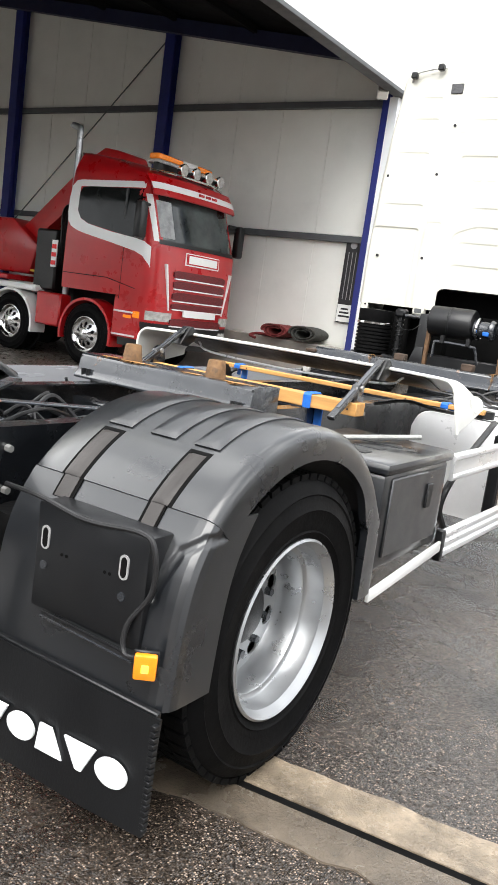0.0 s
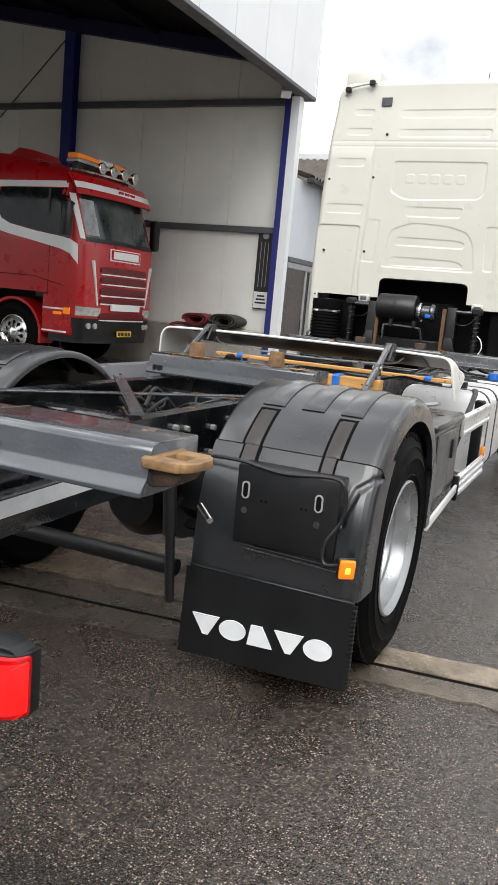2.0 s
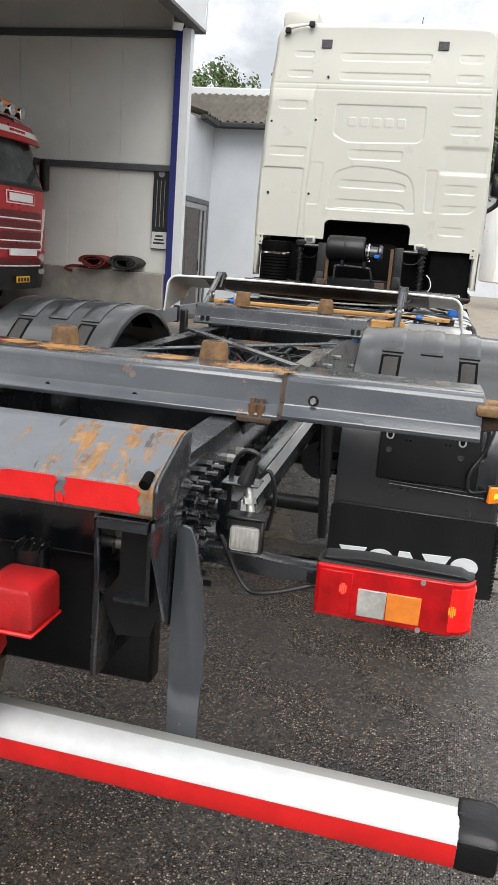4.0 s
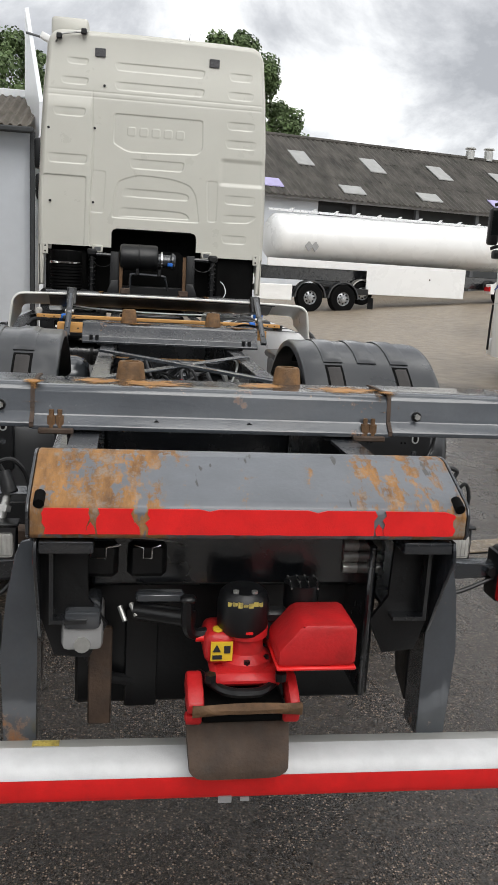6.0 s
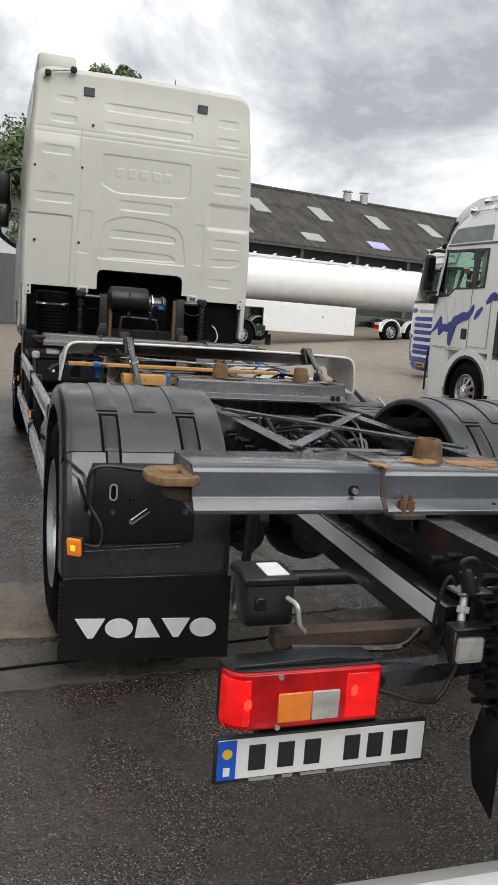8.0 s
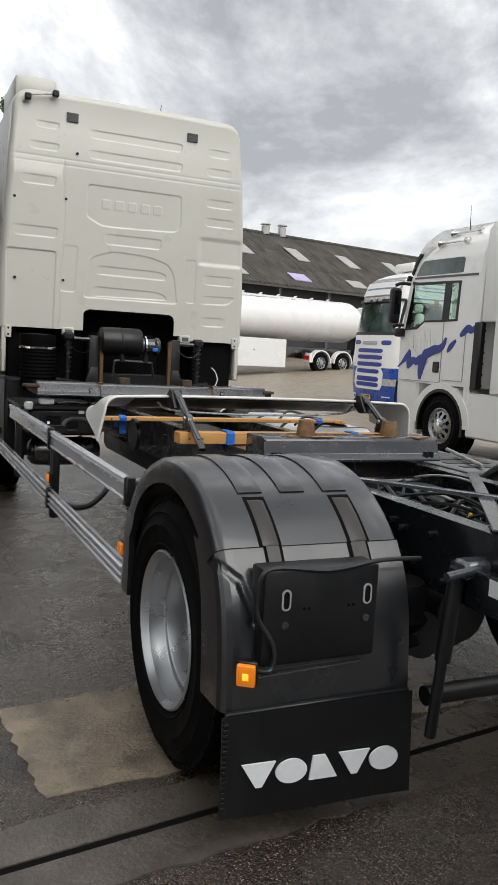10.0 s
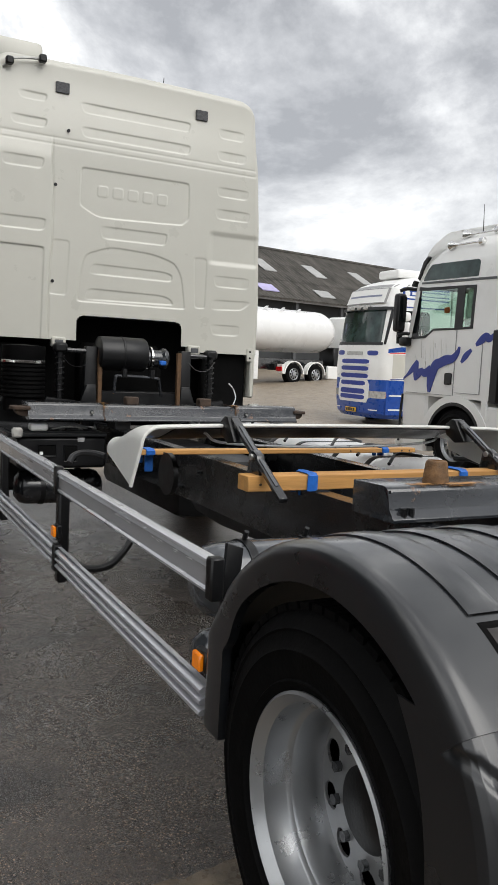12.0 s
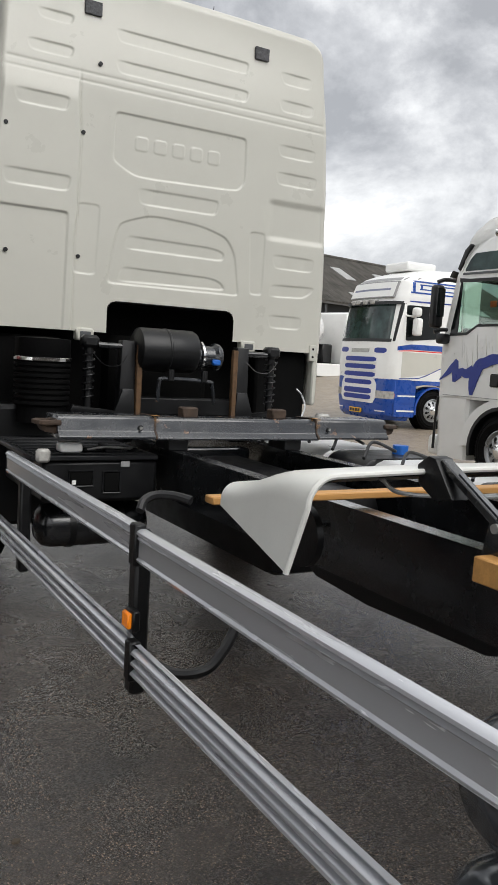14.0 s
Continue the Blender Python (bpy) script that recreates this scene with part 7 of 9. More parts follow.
bm = bmesh.new()
grid(bm, cab_back, 440, 400, cab_keep)
cab = part("cab_back", bm, "cream", truck, "cream-white pressed steel rear wall of the cab", 60)
for s in (1, -1):
    bm = bmesh.new()

    def side(u_, v):
        z = 1.25 + 2.6 * v
        w = half_width(z) + 0.0
        y = CAB_Y + 0.07 + 0.05 * smooth(3.2, 3.95, z) + 2.15 * u_
        x = w - 0.12 * smooth(0.75, 1.0, u_) - 0.004 * math.exp(-((z - 2.0) / 0.02) ** 2) - 0.01 * math.exp(-((u_ - 0.42) / 0.006) ** 2)
        return Vector((s * x, y - 0.35 * smooth(0.75, 1.0, u_) * smooth(2.4, 3.9, z), z))

    grid(bm, side, 40, 40, lambda u_, v: not (0.47 < u_ < 0.86 and 0.38 < v < 0.66) and not (0.15 < u_ < 0.68 and v < 0.1), 0.012)
    sd = part("cab_side", bm, "cream", truck, "cream-white cab side", 40)
    part("side_window", B((s * 1.2 - 0.01, CAB_Y + 1.06, 2.2), (s * 1.2 + 0.01, CAB_Y + 1.94, 3.0)), "glass_dark", sd)
    part("side_skirt", B((min(s * 1.215, s * 1.262), CAB_Y, 1.26), (max(s * 1.215, s * 1.262), CAB_Y + 0.08, 1.72), 0.012), "cream", sd)
    part("hinge_plate", B((s * 1.2 - 0.03, CAB_Y - 0.012, 1.6), (s * 1.2 + 0.03, CAB_Y + 0.02, 1.72), 0.004), "cream", sd)
    for z in (1.63, 1.69):
        part("hole", C((s * 1.2, CAB_Y - 0.0145, z), (s * 1.2, CAB_Y - 0.008, z), 0.01, seg=8), "gap", sd)
    part("wheel_arch", B((min(s * 0.85, s * 1.25), CAB_Y + 0.3, 1.1), (max(s * 0.85, s * 1.25), CAB_Y + 1.6, 1.22), 0.03), "black", sd)
    # mirrors on their arms
    part("mirror", B((s * 1.45 - 0.09, 7.18, 2.71), (s * 1.45 + 0.09, 7.32, 3.1), 0.04, seg=2), "black", truck, "black door mirror")
    part("mirror", B((s * 1.445 - 0.075, 7.18, 2.42), (s * 1.445 + 0.075, 7.3, 2.65), 0.04, seg=2), "black", truck)
    part("mirror_arm", L(curve([(s * 1.12, 7.25, 3.16), (s * 1.3, 7.25, 3.17), (s * 1.45, 7.25, 3.09)], 5), 0.028), "black", truck)
    part("mirror_arm", L(curve([(s * 1.15, 7.25, 2.15), (s * 1.32, 7.25, 2.22), (s * 1.47, 7.25, 2.33), (s * 1.5, 7.25, 2.44)], 5), 0.03), "black", truck)
    part("mirror_post", L([(s * 1.38, 7.24, 2.6), (s * 1.38, 7.24, 2.75)], 0.03), "black", truck)
bm = bmesh.new()
grid(bm, lambda u_, v: Vector(((2 * u_ - 1) * 1.11, CAB_Y + 0.13 + 1.9 * v, 3.955 - 0.05 * abs(2 * u_ - 1) ** 4 + 0.09 * smooth(0, 0.5, v) - 0.25 * smooth(0.7, 1, v))), 24, 12, None, 0.02)
part("cab_roof", bm, "cream", truck)
part("cab_front", B((-1.1, 7.3, 1.0), (1.1, 7.42, 3.75), 0.05), "cream", truck)
part("cab_inner_floor", B((-1.15, CAB_Y + 0.12, 1.92), (1.15, 7.3, 1.98)), "black", truck)
# black sheet that paints the deep shade behind the cab opening
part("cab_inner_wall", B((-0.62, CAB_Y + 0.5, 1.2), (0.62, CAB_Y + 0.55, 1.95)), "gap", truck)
part("roof_fin", B((-1.16, CAB_Y + 0.16, 3.86), (-0.76, CAB_Y + 1.0, 4.13), 0.04, seg=2), "cream", truck)
part("roof_cable", L(curve([(-1.1, 5.33, 3.84), (-1.04, 5.28, 3.9), (-0.96, 5.28, 3.925), (-0.84, 5.29, 3.945), (-0.76, 5.32, 3.96)], 6), 0.01), "zinc", truck)
for x, z in ((-1.06, 3.885), (-0.8, 3.95)):
    part("cable_clip", B((x - 0.03, 5.25, z - 0.03), (x + 0.03, 5.31, z + 0.03), 0.01), "black", truck)
part("antenna", C((0.35, 5.6, 3.95), (0.36, 5.6, 4.12), 0.008, 0.003, seg=6), "black", truck)
for s in (1, -1):
    part("vent_plug", B((s * 0.625 - 0.056, CAB_Y + 0.022, 3.722), (s * 0.625 + 0.056, CAB_Y + 0.048, 3.808), 0.003), "vent_grey", cab, "small dark square vent")
for x, z in ((-0.575, 3.425), (-0.673, 2.978), (-0.681, 2.19), (-1.168, 2.947), (-1.15, 2.18)):
    part("plug", C((x, CAB_Y - (0.024 if x < -0.71 else 0.004), z), (x, CAB_Y + 0.06, z), 0.014, seg=10), "black", cab)
for s, z in ((-1, 1.69), (1, 1.68)):
    part("hinge_eye", B((s * 0.62 - 0.06, CAB_Y - 0.03, z - 0.045), (s * 0.62 + 0.06, CAB_Y + 0.05, z + 0.04), 0.012), "cream", cab, "pale bracket under the wall")
    part("eye_slot", B((s * 0.62 - 0.036, CAB_Y - 0.033, z - 0.026), (s * 0.62 + 0.036, CAB_Y - 0.028, z + 0.016), 0.004), "girt", cab)
# ---- machinery under the cab ----
bm = bmesh.new()
prof = [(0.001, 0.0), (0.15, 0.0), (0.15, 0.1)]
for k in range(8):
    prof += [(0.172, 0.115 + 0.034 * k), (0.172, 0.13 + 0.034 * k), (0.158, 0.138 + 0.034 * k), (0.158, 0.144 + 0.034 * k)]
prof += [(0.17, 0.4), (0.17, 0.52), (0.001, 0.53)]
spin(bm, prof, (-0.95, 5.05, 1.12), (0, 0, 1), 32)
part("intake_bellows", bm, "rubber", truck, "black ribbed air intake bellows")
bm = bmesh.new()
spin(bm, [(0.173, 0), (0.178, 0.004), (0.178, 0.022), (0.173, 0.026)], (-0.95, 5.05, 1.5), (0, 0, 1), 32, True)
part("clamp", bm, "chrome", truck)
bm = bmesh.new()
spin(bm, [(0.001, 0), (0.11, 0.004), (0.138, 0.02), (0.142, 0.05), (0.142, 0.2), (0.146, 0.205), (0.146, 0.215), (0.142, 0.22), (0.142, 0.4), (0.13, 0.42), (0.001, 0.43)], (-0.37, 5.0, 1.61), (1, 0, 0), 32)
part("air_drier", bm, "black", truck, "black cylindrical canister")
bm = bmesh.new()
spin(bm, [(0.001, 0), (0.085, 0.0), (0.085, 0.03), (0.075, 0.04), (0.075, 0.13), (0.095, 0.15), (0.095, 0.17), (0.08, 0.19), (0.001, 0.2)], (0.06, 5.0, 1.585), (1, 0, 0), 28)
part("elbow", bm, "steel_dark", truck, "grey corrugated metal elbow")
bm = bmesh.new()
spin(bm, [(0.096, 0), (0.103, 0.004), (0.103, 0.02), (0.096, 0.024)], (0.085, 5.0, 1.585), (1, 0, 0), 28, True)
part("elbow_clamp", bm, "chrome", truck, "bright clamp ring")
part("blue_clip", B((0.16, 4.9, 1.53), (0.22, 4.93, 1.57), 0.008), "blue_tie", truck, "small blue clip")
part("wire_loop", L(curve([(-0.25, 4.86, 1.28), (-0.245, 4.85, 1.4), (-0.21, 4.85, 1.43), (0.1, 4.85, 1.42), (0.14, 4.86, 1.39), (0.17, 4.88, 1.27)], 6), 0.013), "steel_dark", truck)
for x in (-0.17, 0.07):
    part("loop_clamp", C((x, 4.84, 1.42), (x, 4.84, 1.49), 0.022, seg=10), "black", truck)
for s in (1, -1):
    tower = P([(-0.06, 1.0), (0.06, 1.0), (0.045, 1.66), (-0.045, 1.66)], "y", 4.96, 5.04, 0.006)
    for v in tower.verts:
        v.co.x += s * 0.42
    part("cab_tower", tower, "black", truck, "dark cab mounting tower")
    part("tower_edge", B((s * 0.35 - 0.018, 4.93, 1.18), (s * 0.35 + 0.018, 4.97, 1.64), 0.004), "rust", truck, "rusty upright beside the tower")
    bm = bmesh.new()
    coil = [(s * 0.67 + 0.036 * math.cos(k * 0.7), 5.0 + 0.036 * math.sin(k * 0.7), 1.26 + 0.005 * k) for k in range(68)]
    tube(bm, coil, 0.006, 6)
    part("coil_spring", bm, "black", truck)
    part("damper", C((s * 0.67, 5.0, 1.2), (s * 0.67, 5.0, 1.64), 0.024), "black", truck)
    part("spring_head", B((s * 0.67 - 0.055, 4.95, 1.6), (s * 0.67 + 0.055, 5.05, 1.68), 0.02), "black", truck)
    part("link_rod", C((s * 0.62, 4.98, 1.62), (s * 0.45, 4.98, 1.62), 0.02), "frame", truck)
    part("wire", L(curve([(s * 0.68, 4.92, 1.58), (s * 0.6, 4.9, 1.5), (s * 0.5, 4.9, 1.5), (s * 0.44, 4.94, 1.56)], 6), 0.003, 5), "black", truck)
    part("tower_foot", P([(s * 0.36, 1.05), (s * 0.48, 1.05), (s * 0.8, 1.2), (s * 0.78, 1.24), (s * 0.5, 1.2), (s * 0.46, 1.35), (s * 0.38, 1.35)], "y", 4.94, 4.98, 0.006), "black", truck)
part("rear_cross_tube", B((-0.42, 4.96, 1.18), (0.42, 5.06, 1.3), 0.012), "black", truck)
# added black sheet closing the view through; the shade here is painted, engine and arches too
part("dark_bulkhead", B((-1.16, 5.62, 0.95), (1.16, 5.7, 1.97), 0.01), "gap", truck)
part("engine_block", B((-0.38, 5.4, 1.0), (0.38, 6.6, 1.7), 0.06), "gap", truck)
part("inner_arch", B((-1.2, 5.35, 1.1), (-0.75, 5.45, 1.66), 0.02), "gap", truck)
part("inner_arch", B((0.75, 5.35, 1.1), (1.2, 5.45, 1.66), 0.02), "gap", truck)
for k in range(5):
    x = 0.35 + 0.09 * k
    part("hose", L(curve([(x, 4.5, 1.06), (x + 0.05, 4.6, 1.13), (x + 0.12, 4.75, 1.12), (x + 0.2, 4.95, 1.06)], 5), 0.012), "hose", truck)
part("bent_strip", L(curve([(0.76, 4.7, 1.2), (0.8, 4.72, 1.28), (0.78, 4.74, 1.36), (0.74, 4.75, 1.4)], 5), 0.006, 5), "alloy", truck)

# ---- loose white cover panel on stays, lying over the frame ----
cover_panel = thing("cover_panel", "glossy white cover panel turned over the frame, dark inside", "panel")


def cover_f(u_, v):
    """Over the panel from the tip of one flap to the other, u across; v from the rear lip forwards."""
    w = 1.09
    rad = 0.085 - 0.03 * v
    k = abs(2 * u_ - 1)
    z = 1.302 - 0.095 * smooth(0.2, 1, v)
    y = 1.78 + 0.5 * v
    if k < 0.72:
        x, dz = (w - rad) * k / 0.72, -0.012 * (k / 0.72) ** 3
    elif k < 0.86:
        a = (k - 0.72) / 0.14 * math.pi / 2
        x, dz = w - rad + rad * math.sin(a), -0.012 - rad * (1 - math.cos(a))
    else:
        q = (k - 0.86) / 0.14
        x, dz = w + 0.03 * q * (1 - v), -0.012 - rad - max(0.0, z - 0.012 - rad - (1.02 + 0.1 * v)) * q
        y += 0.04 * q * (1 - v)
    return Vector((math.copysign(x, 2 * u_ - 1) - 0.004, y, z + dz))


bm = bmesh.new()
grid(bm, cover_f, 100, 14, None, 0.007)
part("top_sheet", bm, "panel_white", cover_panel, "", 50)
part("rear_lip", L([cover_f(k / 100, 0) for k in range(101)], 0.009, 8), "panel_white", cover_panel, "bright rounded rear lip")
bm = bmesh.new()
grid(bm, lambda u_, v: cover_f(0.2 + 0.6 * u_, 0.04 + 0.92 * v) - Vector((0, 0, 0.012)), 30, 6, None, 0.004)
part("inner_lining", bm, "black", cover_panel, "black inner sheet under the white one")
part("inner_bar", L(curve([(-0.72, 1.95, 1.25), (-0.6, 1.93, 1.2), (0, 1.93, 1.18), (0.6, 1.93, 1.2), (0.72, 1.95, 1.25)], 8), 0.007), "alloy", cover_panel, "thin bright cross rod")
for s in (1, -1):
    m = Matrix.Translation((s * 0.67, 1.5, 1.195))
    d = Vector((0, 0.42, 0.25))
    rot = Matrix.Rotation(math.atan2(d.z, d.y), 4, "X")
    stay = part("stay", B((-0.02, -0.3, -0.012), (0.02, 0.27, 0.012), 0.004, m @ rot), "frame", cover_panel, "dark slotted stay arm")
    part("stay_slot", B((-0.008, -0.22, 0.012), (0.008, 0.2, 0.016), 0.001, m @ rot), "steel", stay)
    part("stay_head", P([(1.655, 1.235), (1.735, 1.342), (1.765, 1.347), (1.81, 1.315), (1.8, 1.26), (1.73, 1.222)], "x", s * 0.67 - 0.034, s * 0.67 + 0.034, 0.006), "black", cover_panel)
    part("stay_foot", P([(1.43, 1.11), (1.55, 1.11), (1.53, 1.2), (1.5, 1.22), (1.46, 1.2)], "x", s * 0.67 - 0.018, s * 0.67 + 0.018, 0.003), "frame", cover_panel)
    part("stay_pivot", C((s * 0.67 - 0.03, 1.5, 1.19), (s * 0.67 + 0.03, 1.5, 1.19), 0.014, seg=10), "zinc", cover_panel)


def wood_beam(x0, x1, y, z, h, d, label):
    ob = solid("wooden_beam", B((x0, y - d / 2, z), (x1, y + d / 2, z + h), 0.004), "wood", label, "beam", "timber across the frame")
    for x in (x0 + 0.06, x0 + 0.14, x0 + 0.3, x1 - 0.5, x1 - 0.11, x1 - 0.05):
        part("knot", C((x, y - d / 2 - 0.0012, z + h * 0.45), (x, y - d / 2 + 0.004, z + h * 0.45), 0.006, seg=8), "rust_dark", ob)
    return ob


wood_beam(-0.745, 0.715, 1.47, 1.05, 0.068, 0.1, "orange-brown timber beam tied across the frame")
wood_beam(-1.0, 1.02, 2.55, 1.07, 0.028, 0.07, "thin orange-brown timber batten under the white panel")
for s in (1, -1):
    part("beam_seat", B((s * 0.39 - 0.05, 1.41, 1.045), (s * 0.39 + 0.05, 1.53, 1.0505)), "steel_dark", truck)
    for y, z0, z1, x, d in ((1.47, 1.045, 1.122, s * 0.43, 0.105), (2.55, 1.07, 1.1, s * 0.78, 0.075)):
        bm = bmesh.new()
        tube(bm, [(x, y - d / 2 - 0.004, z0 + 0.002), (x, y - d / 2 - 0.005, z1 - 0.008), (x, y - d / 2 + 0.006, z1 + 0.002), (x, y + d / 2 - 0.006, z1 + 0.002), (x, y + d / 2 + 0.005, z0 + 0.002)], 0.006, 6)
        for v in bm.verts:
            v.co.x = x + (v.co.x - x) * 4.4
        for dx, w, low in ((-0.03, 0.014, 0.5), (0.02, 0.024, 1.0)):
            box(bm, (x + dx - w, y + d / 2 - 0.004, z0 - low * (0.1 if s > 0 or y > 2 else 0.035)), (x + dx + w, y + d / 2 + 0.008, z0 + 0.012), 0.003)
        solid("tie_strap", bm, "blue_tie", "bright blue plastic tie round a timber", "strap", "blue ties on the timber")


# ---- other vehicles; each is built with its front at y = 0, heading +y, and then set in its place ----
def sheet(bm, f, back, nu, nv):
    """A closed thin sheet: the face f(u, v), and the same set back."""
    one = [[bm.verts.new(f(i / nu, j / nv)) for j in range(nv + 1)] for i in range(nu + 1)]
    two = [[bm.verts.new(v.co + back) for v in row] for row in one]
    for i in range(nu):
        for j in range(nv):
            bm.faces.new((one[i][j], one[i + 1][j], one[i + 1][j + 1], one[i][j + 1]))
            bm.faces.new((two[i][j], two[i][j + 1], two[i + 1][j + 1], two[i + 1][j]))
    for i in range(nu):
        bm.faces.new((one[i][0], two[i][0], two[i + 1][0], one[i + 1][0]))
        bm.faces.new((one[i][nv], one[i + 1][nv], two[i + 1][nv], two[i][nv]))
    for j in range(nv):
        bm.faces.new((one[0][j], one[0][j + 1], two[0][j + 1], two[0][j]))
        bm.faces.new((one[nu][j], two[nu][j], two[nu][j + 1], one[nu][j + 1]))


class Cab:
    """A cab's skin as level sections: height, front, half width, corner radius; all bowed across the front."""

    def __init__(self, sections, bow, length):
        self.sections, self.bow, self.length = sections, bow, length

    def at(self, z):
        rows = self.sections
        if z <= rows[0][0]:
            return rows[0][1:]
        for p, q in zip(rows, rows[1:]):
            if z <= q[0]:
                k = (z - p[0]) / (q[0] - p[0])
                return tuple(c + (d - c) * k for c, d in zip(p[1:], q[1:]))
        return rows[-1][1:]

    def front(self, x, z):
        yf, half, r = self.at(z)
        x = min(abs(x), half)
        d = max(0.0, x - (half - r))
        return yf - self.bow * (x / half) ** 2 - (r - math.sqrt(max(0.0, r * r - d * d)))

    def side(self, y, z):
        yf, half, r = self.at(z)
        d = min(0.999, max(0.0, (y - (yf - self.bow - r)) / r))
        return half - r + r * math.sqrt(1 - d * d)

    def shell(self, t, z0, z1, body, name="cab", length=None, windows=(), screen=None):
        """windows: (y0, y1, z0, z1) openings in both flanks; screen: (half width, z0, z1) opening in the front."""
        bm = bmesh.new()
        cuts = sorted({y for w in windows for y in w[:2]})
        length = length or self.length
        levels = sorted({z0, z1} | {z for w in windows for z in w[2:]} | {s[0] for s in self.sections if z0 < s[0] < z1} | {z0 + (z1 - z0) * k / 24 for k in range(1, 24)})
        rings = []
        for z in levels:
            yf, half, r = self.at(z)
            xs = [-half + r - r * math.cos(math.pi / 2 * k / 6) for k in range(7)]
            xs = xs[:-1] + [(-half + r) + (2 * half - 2 * r) * k / 10 for k in range(11)] + [-v for v in xs[:-1][::-1]]
            flank = [-length + 0.04, *cuts]
            ring = [(-half + 0.04, -length)] + [(-half, y) for y in flank] + [(v, self.front(v, z)) for v in xs] + [(half, y) for y in flank[::-1]] + [(half - 0.04, -length)]
            rings.append([bm.verts.new((x, y, z)) for x, y in ring])
        n = len(rings[0])
        for one, two in zip(rings, rings[1:]):
            for j in range(n):
                ends = (one[j], one[(j + 1) % n], two[(j + 1) % n], two[j])
                mid = sum((v.co for v in ends), Vector()) / 4
                if any(w[0] < mid.y < w[1] and w[2] < mid.z < w[3] and abs(mid.x) > 1.0 for w in windows):
                    continue
                if screen and mid.y > -0.75 and abs(mid.x) < screen[0] and screen[1] < mid.z < screen[2]:
                    continue
                bm.faces.new(ends)
        bm.faces.new(rings[0][::-1])
        bm.faces.new(rings[-1])
        return part(name, bm, body, t, "", 32)

    def patch(self, t, name, x0, x1, z0, z1, material, proud=0.008, thick=0.014, label="", round_off=0.0, nx=16, nz=5):
        """A sheet lying on the front."""
        bm = bmesh.new()

        def f(u_, v):
            x = x0 + (x1 - x0) * u_
            mid, h = (z0 + z1) / 2, (z1 - z0) / 2
            if round_off:
                d = min(x - x0, x1 - x) / round_off
                h *= math.sqrt(max(0.0, 1 - (1 - d) ** 2)) * 0.45 + 0.55 if d < 1 else 1
            z = mid + h * (2 * v - 1)
            return Vector((x, self.front(x, z) + proud, z))

        sheet(bm, f, Vector((0, -thick, 0)), nx, nz)
        return part(name, bm, material, t, label)

    def strip(self, t, name, s, rows, material, proud=0.006, label="", steps=4, thick=0.012):
        """A sheet lying on the side s: rows of y, lower and upper height."""
        line = [rows[0]]
        for p, q in zip(rows, rows[1:]):
            m = max(1, math.ceil(abs(q[0] - p[0]) / 0.08))
            line += [tuple(c + (d - c) * k / m for c, d in zip(p, q)) for k in range(1, m + 1)]
        bm = bmesh.new()
        n = len(line) - 1

        def f(u_, v):
            y, lo, hi = line[round(u_ * n)]
            z = lo + (hi - lo) * v
            return Vector((s * (self.side(y, z) + proud), y, z))

        sheet(bm, f, Vector((-s * thick, 0, 0)), n, 6)
        return part(name, bm, material, t, label)


def arch_and_wheel(t, w, y, s, r=0.5, z=0.5, rim_mat="rim", arch="black", deep=False, skirt=None):
    wheel(t, s * (w / 2 - 0.02), y, z, s, r=r, w=0.3, rim=r * 0.58, deep=deep, rim_mat=rim_mat)
    bm = bmesh.new()
    outline = [(y + (r + 0.11) * math.cos(radians(a)), z + (r + 0.11) * math.sin(radians(a))) for a in range(-12, 193, 12)]
    inner = [(y + (r + 0.06) * math.cos(radians(a)), z + (r + 0.06) * math.sin(radians(a))) for a in range(192, -13, -12)]
    prism(bm, outline + inner, "x", s * (w / 2 - 0.35), s * (w / 2 + 0.015))
    part("wheel_arch", bm, skirt or arch, t)
    bm = bmesh.new()
    prism(bm, [(y + (r + 0.055) * math.cos(radians(a)), z + (r + 0.055) * math.sin(radians(a))) for a in range(0, 360, 12)], "x", s * (w / 2 - 0.33), s * (w / 2 - 0.3))
    part("arch_liner", bm, "gap", t)


def mirrors(t, w, s, y, z, body, h=0.75):
    part("mirror", B((s * (w / 2 + 0.2) - 0.12, y - 0.08, z), (s * (w / 2 + 0.2) + 0.12, y + 0.1, z + h), 0.05, seg=2), body, t)
    part("mirror_arm", L([(s * (w / 2 - 0.05), y - 0.05, z + h * 0.9), (s * (w / 2 + 0.2), y, z + h * 0.95)], 0.025), "black", t)
    part("mirror_arm", L([(s * (w / 2 - 0.05), y - 0.05, z + 0.08), (s * (w / 2 + 0.2), y, z + 0.04)], 0.025), "black", t)



W = 2.5
# red crane truck in the hall, nose to the yard
red = thing("red_truck", "red and white crane truck with roof lamps, parked in the hall", "truck", m=pose(-6.7, 9.72, 0.0, 0, 0, -90))
rc = Cab([(0.55, -0.05, 1.22, 0.2), (1.0, 0.0, 1.24, 0.2), (1.6, 0.0, 1.25, 0.2), (2.28, -0.03, 1.25, 0.2), (2.36, -0.06, 1.245, 0.2), (3.15, -0.3, 1.2, 0.2), (3.3, -0.33, 1.185, 0.22), (3.48, -0.42, 1.16, 0.25),
          (3.58, -0.62, 1.12, 0.3), (3.68, -1.0, 1.06, 0.3), (3.78, -1.5, 1.0, 0.3), (3.84, -1.95, 0.95, 0.3)], 0.16, 2.36)
rc.shell(red, 1.36, 3.84, "red")
rc.shell(red, 0.95, 1.37, "red", "lower_front", 0.9)
rc.shell(red, 0.5, 0.96, "plastic_dark", "bumper", 0.85)
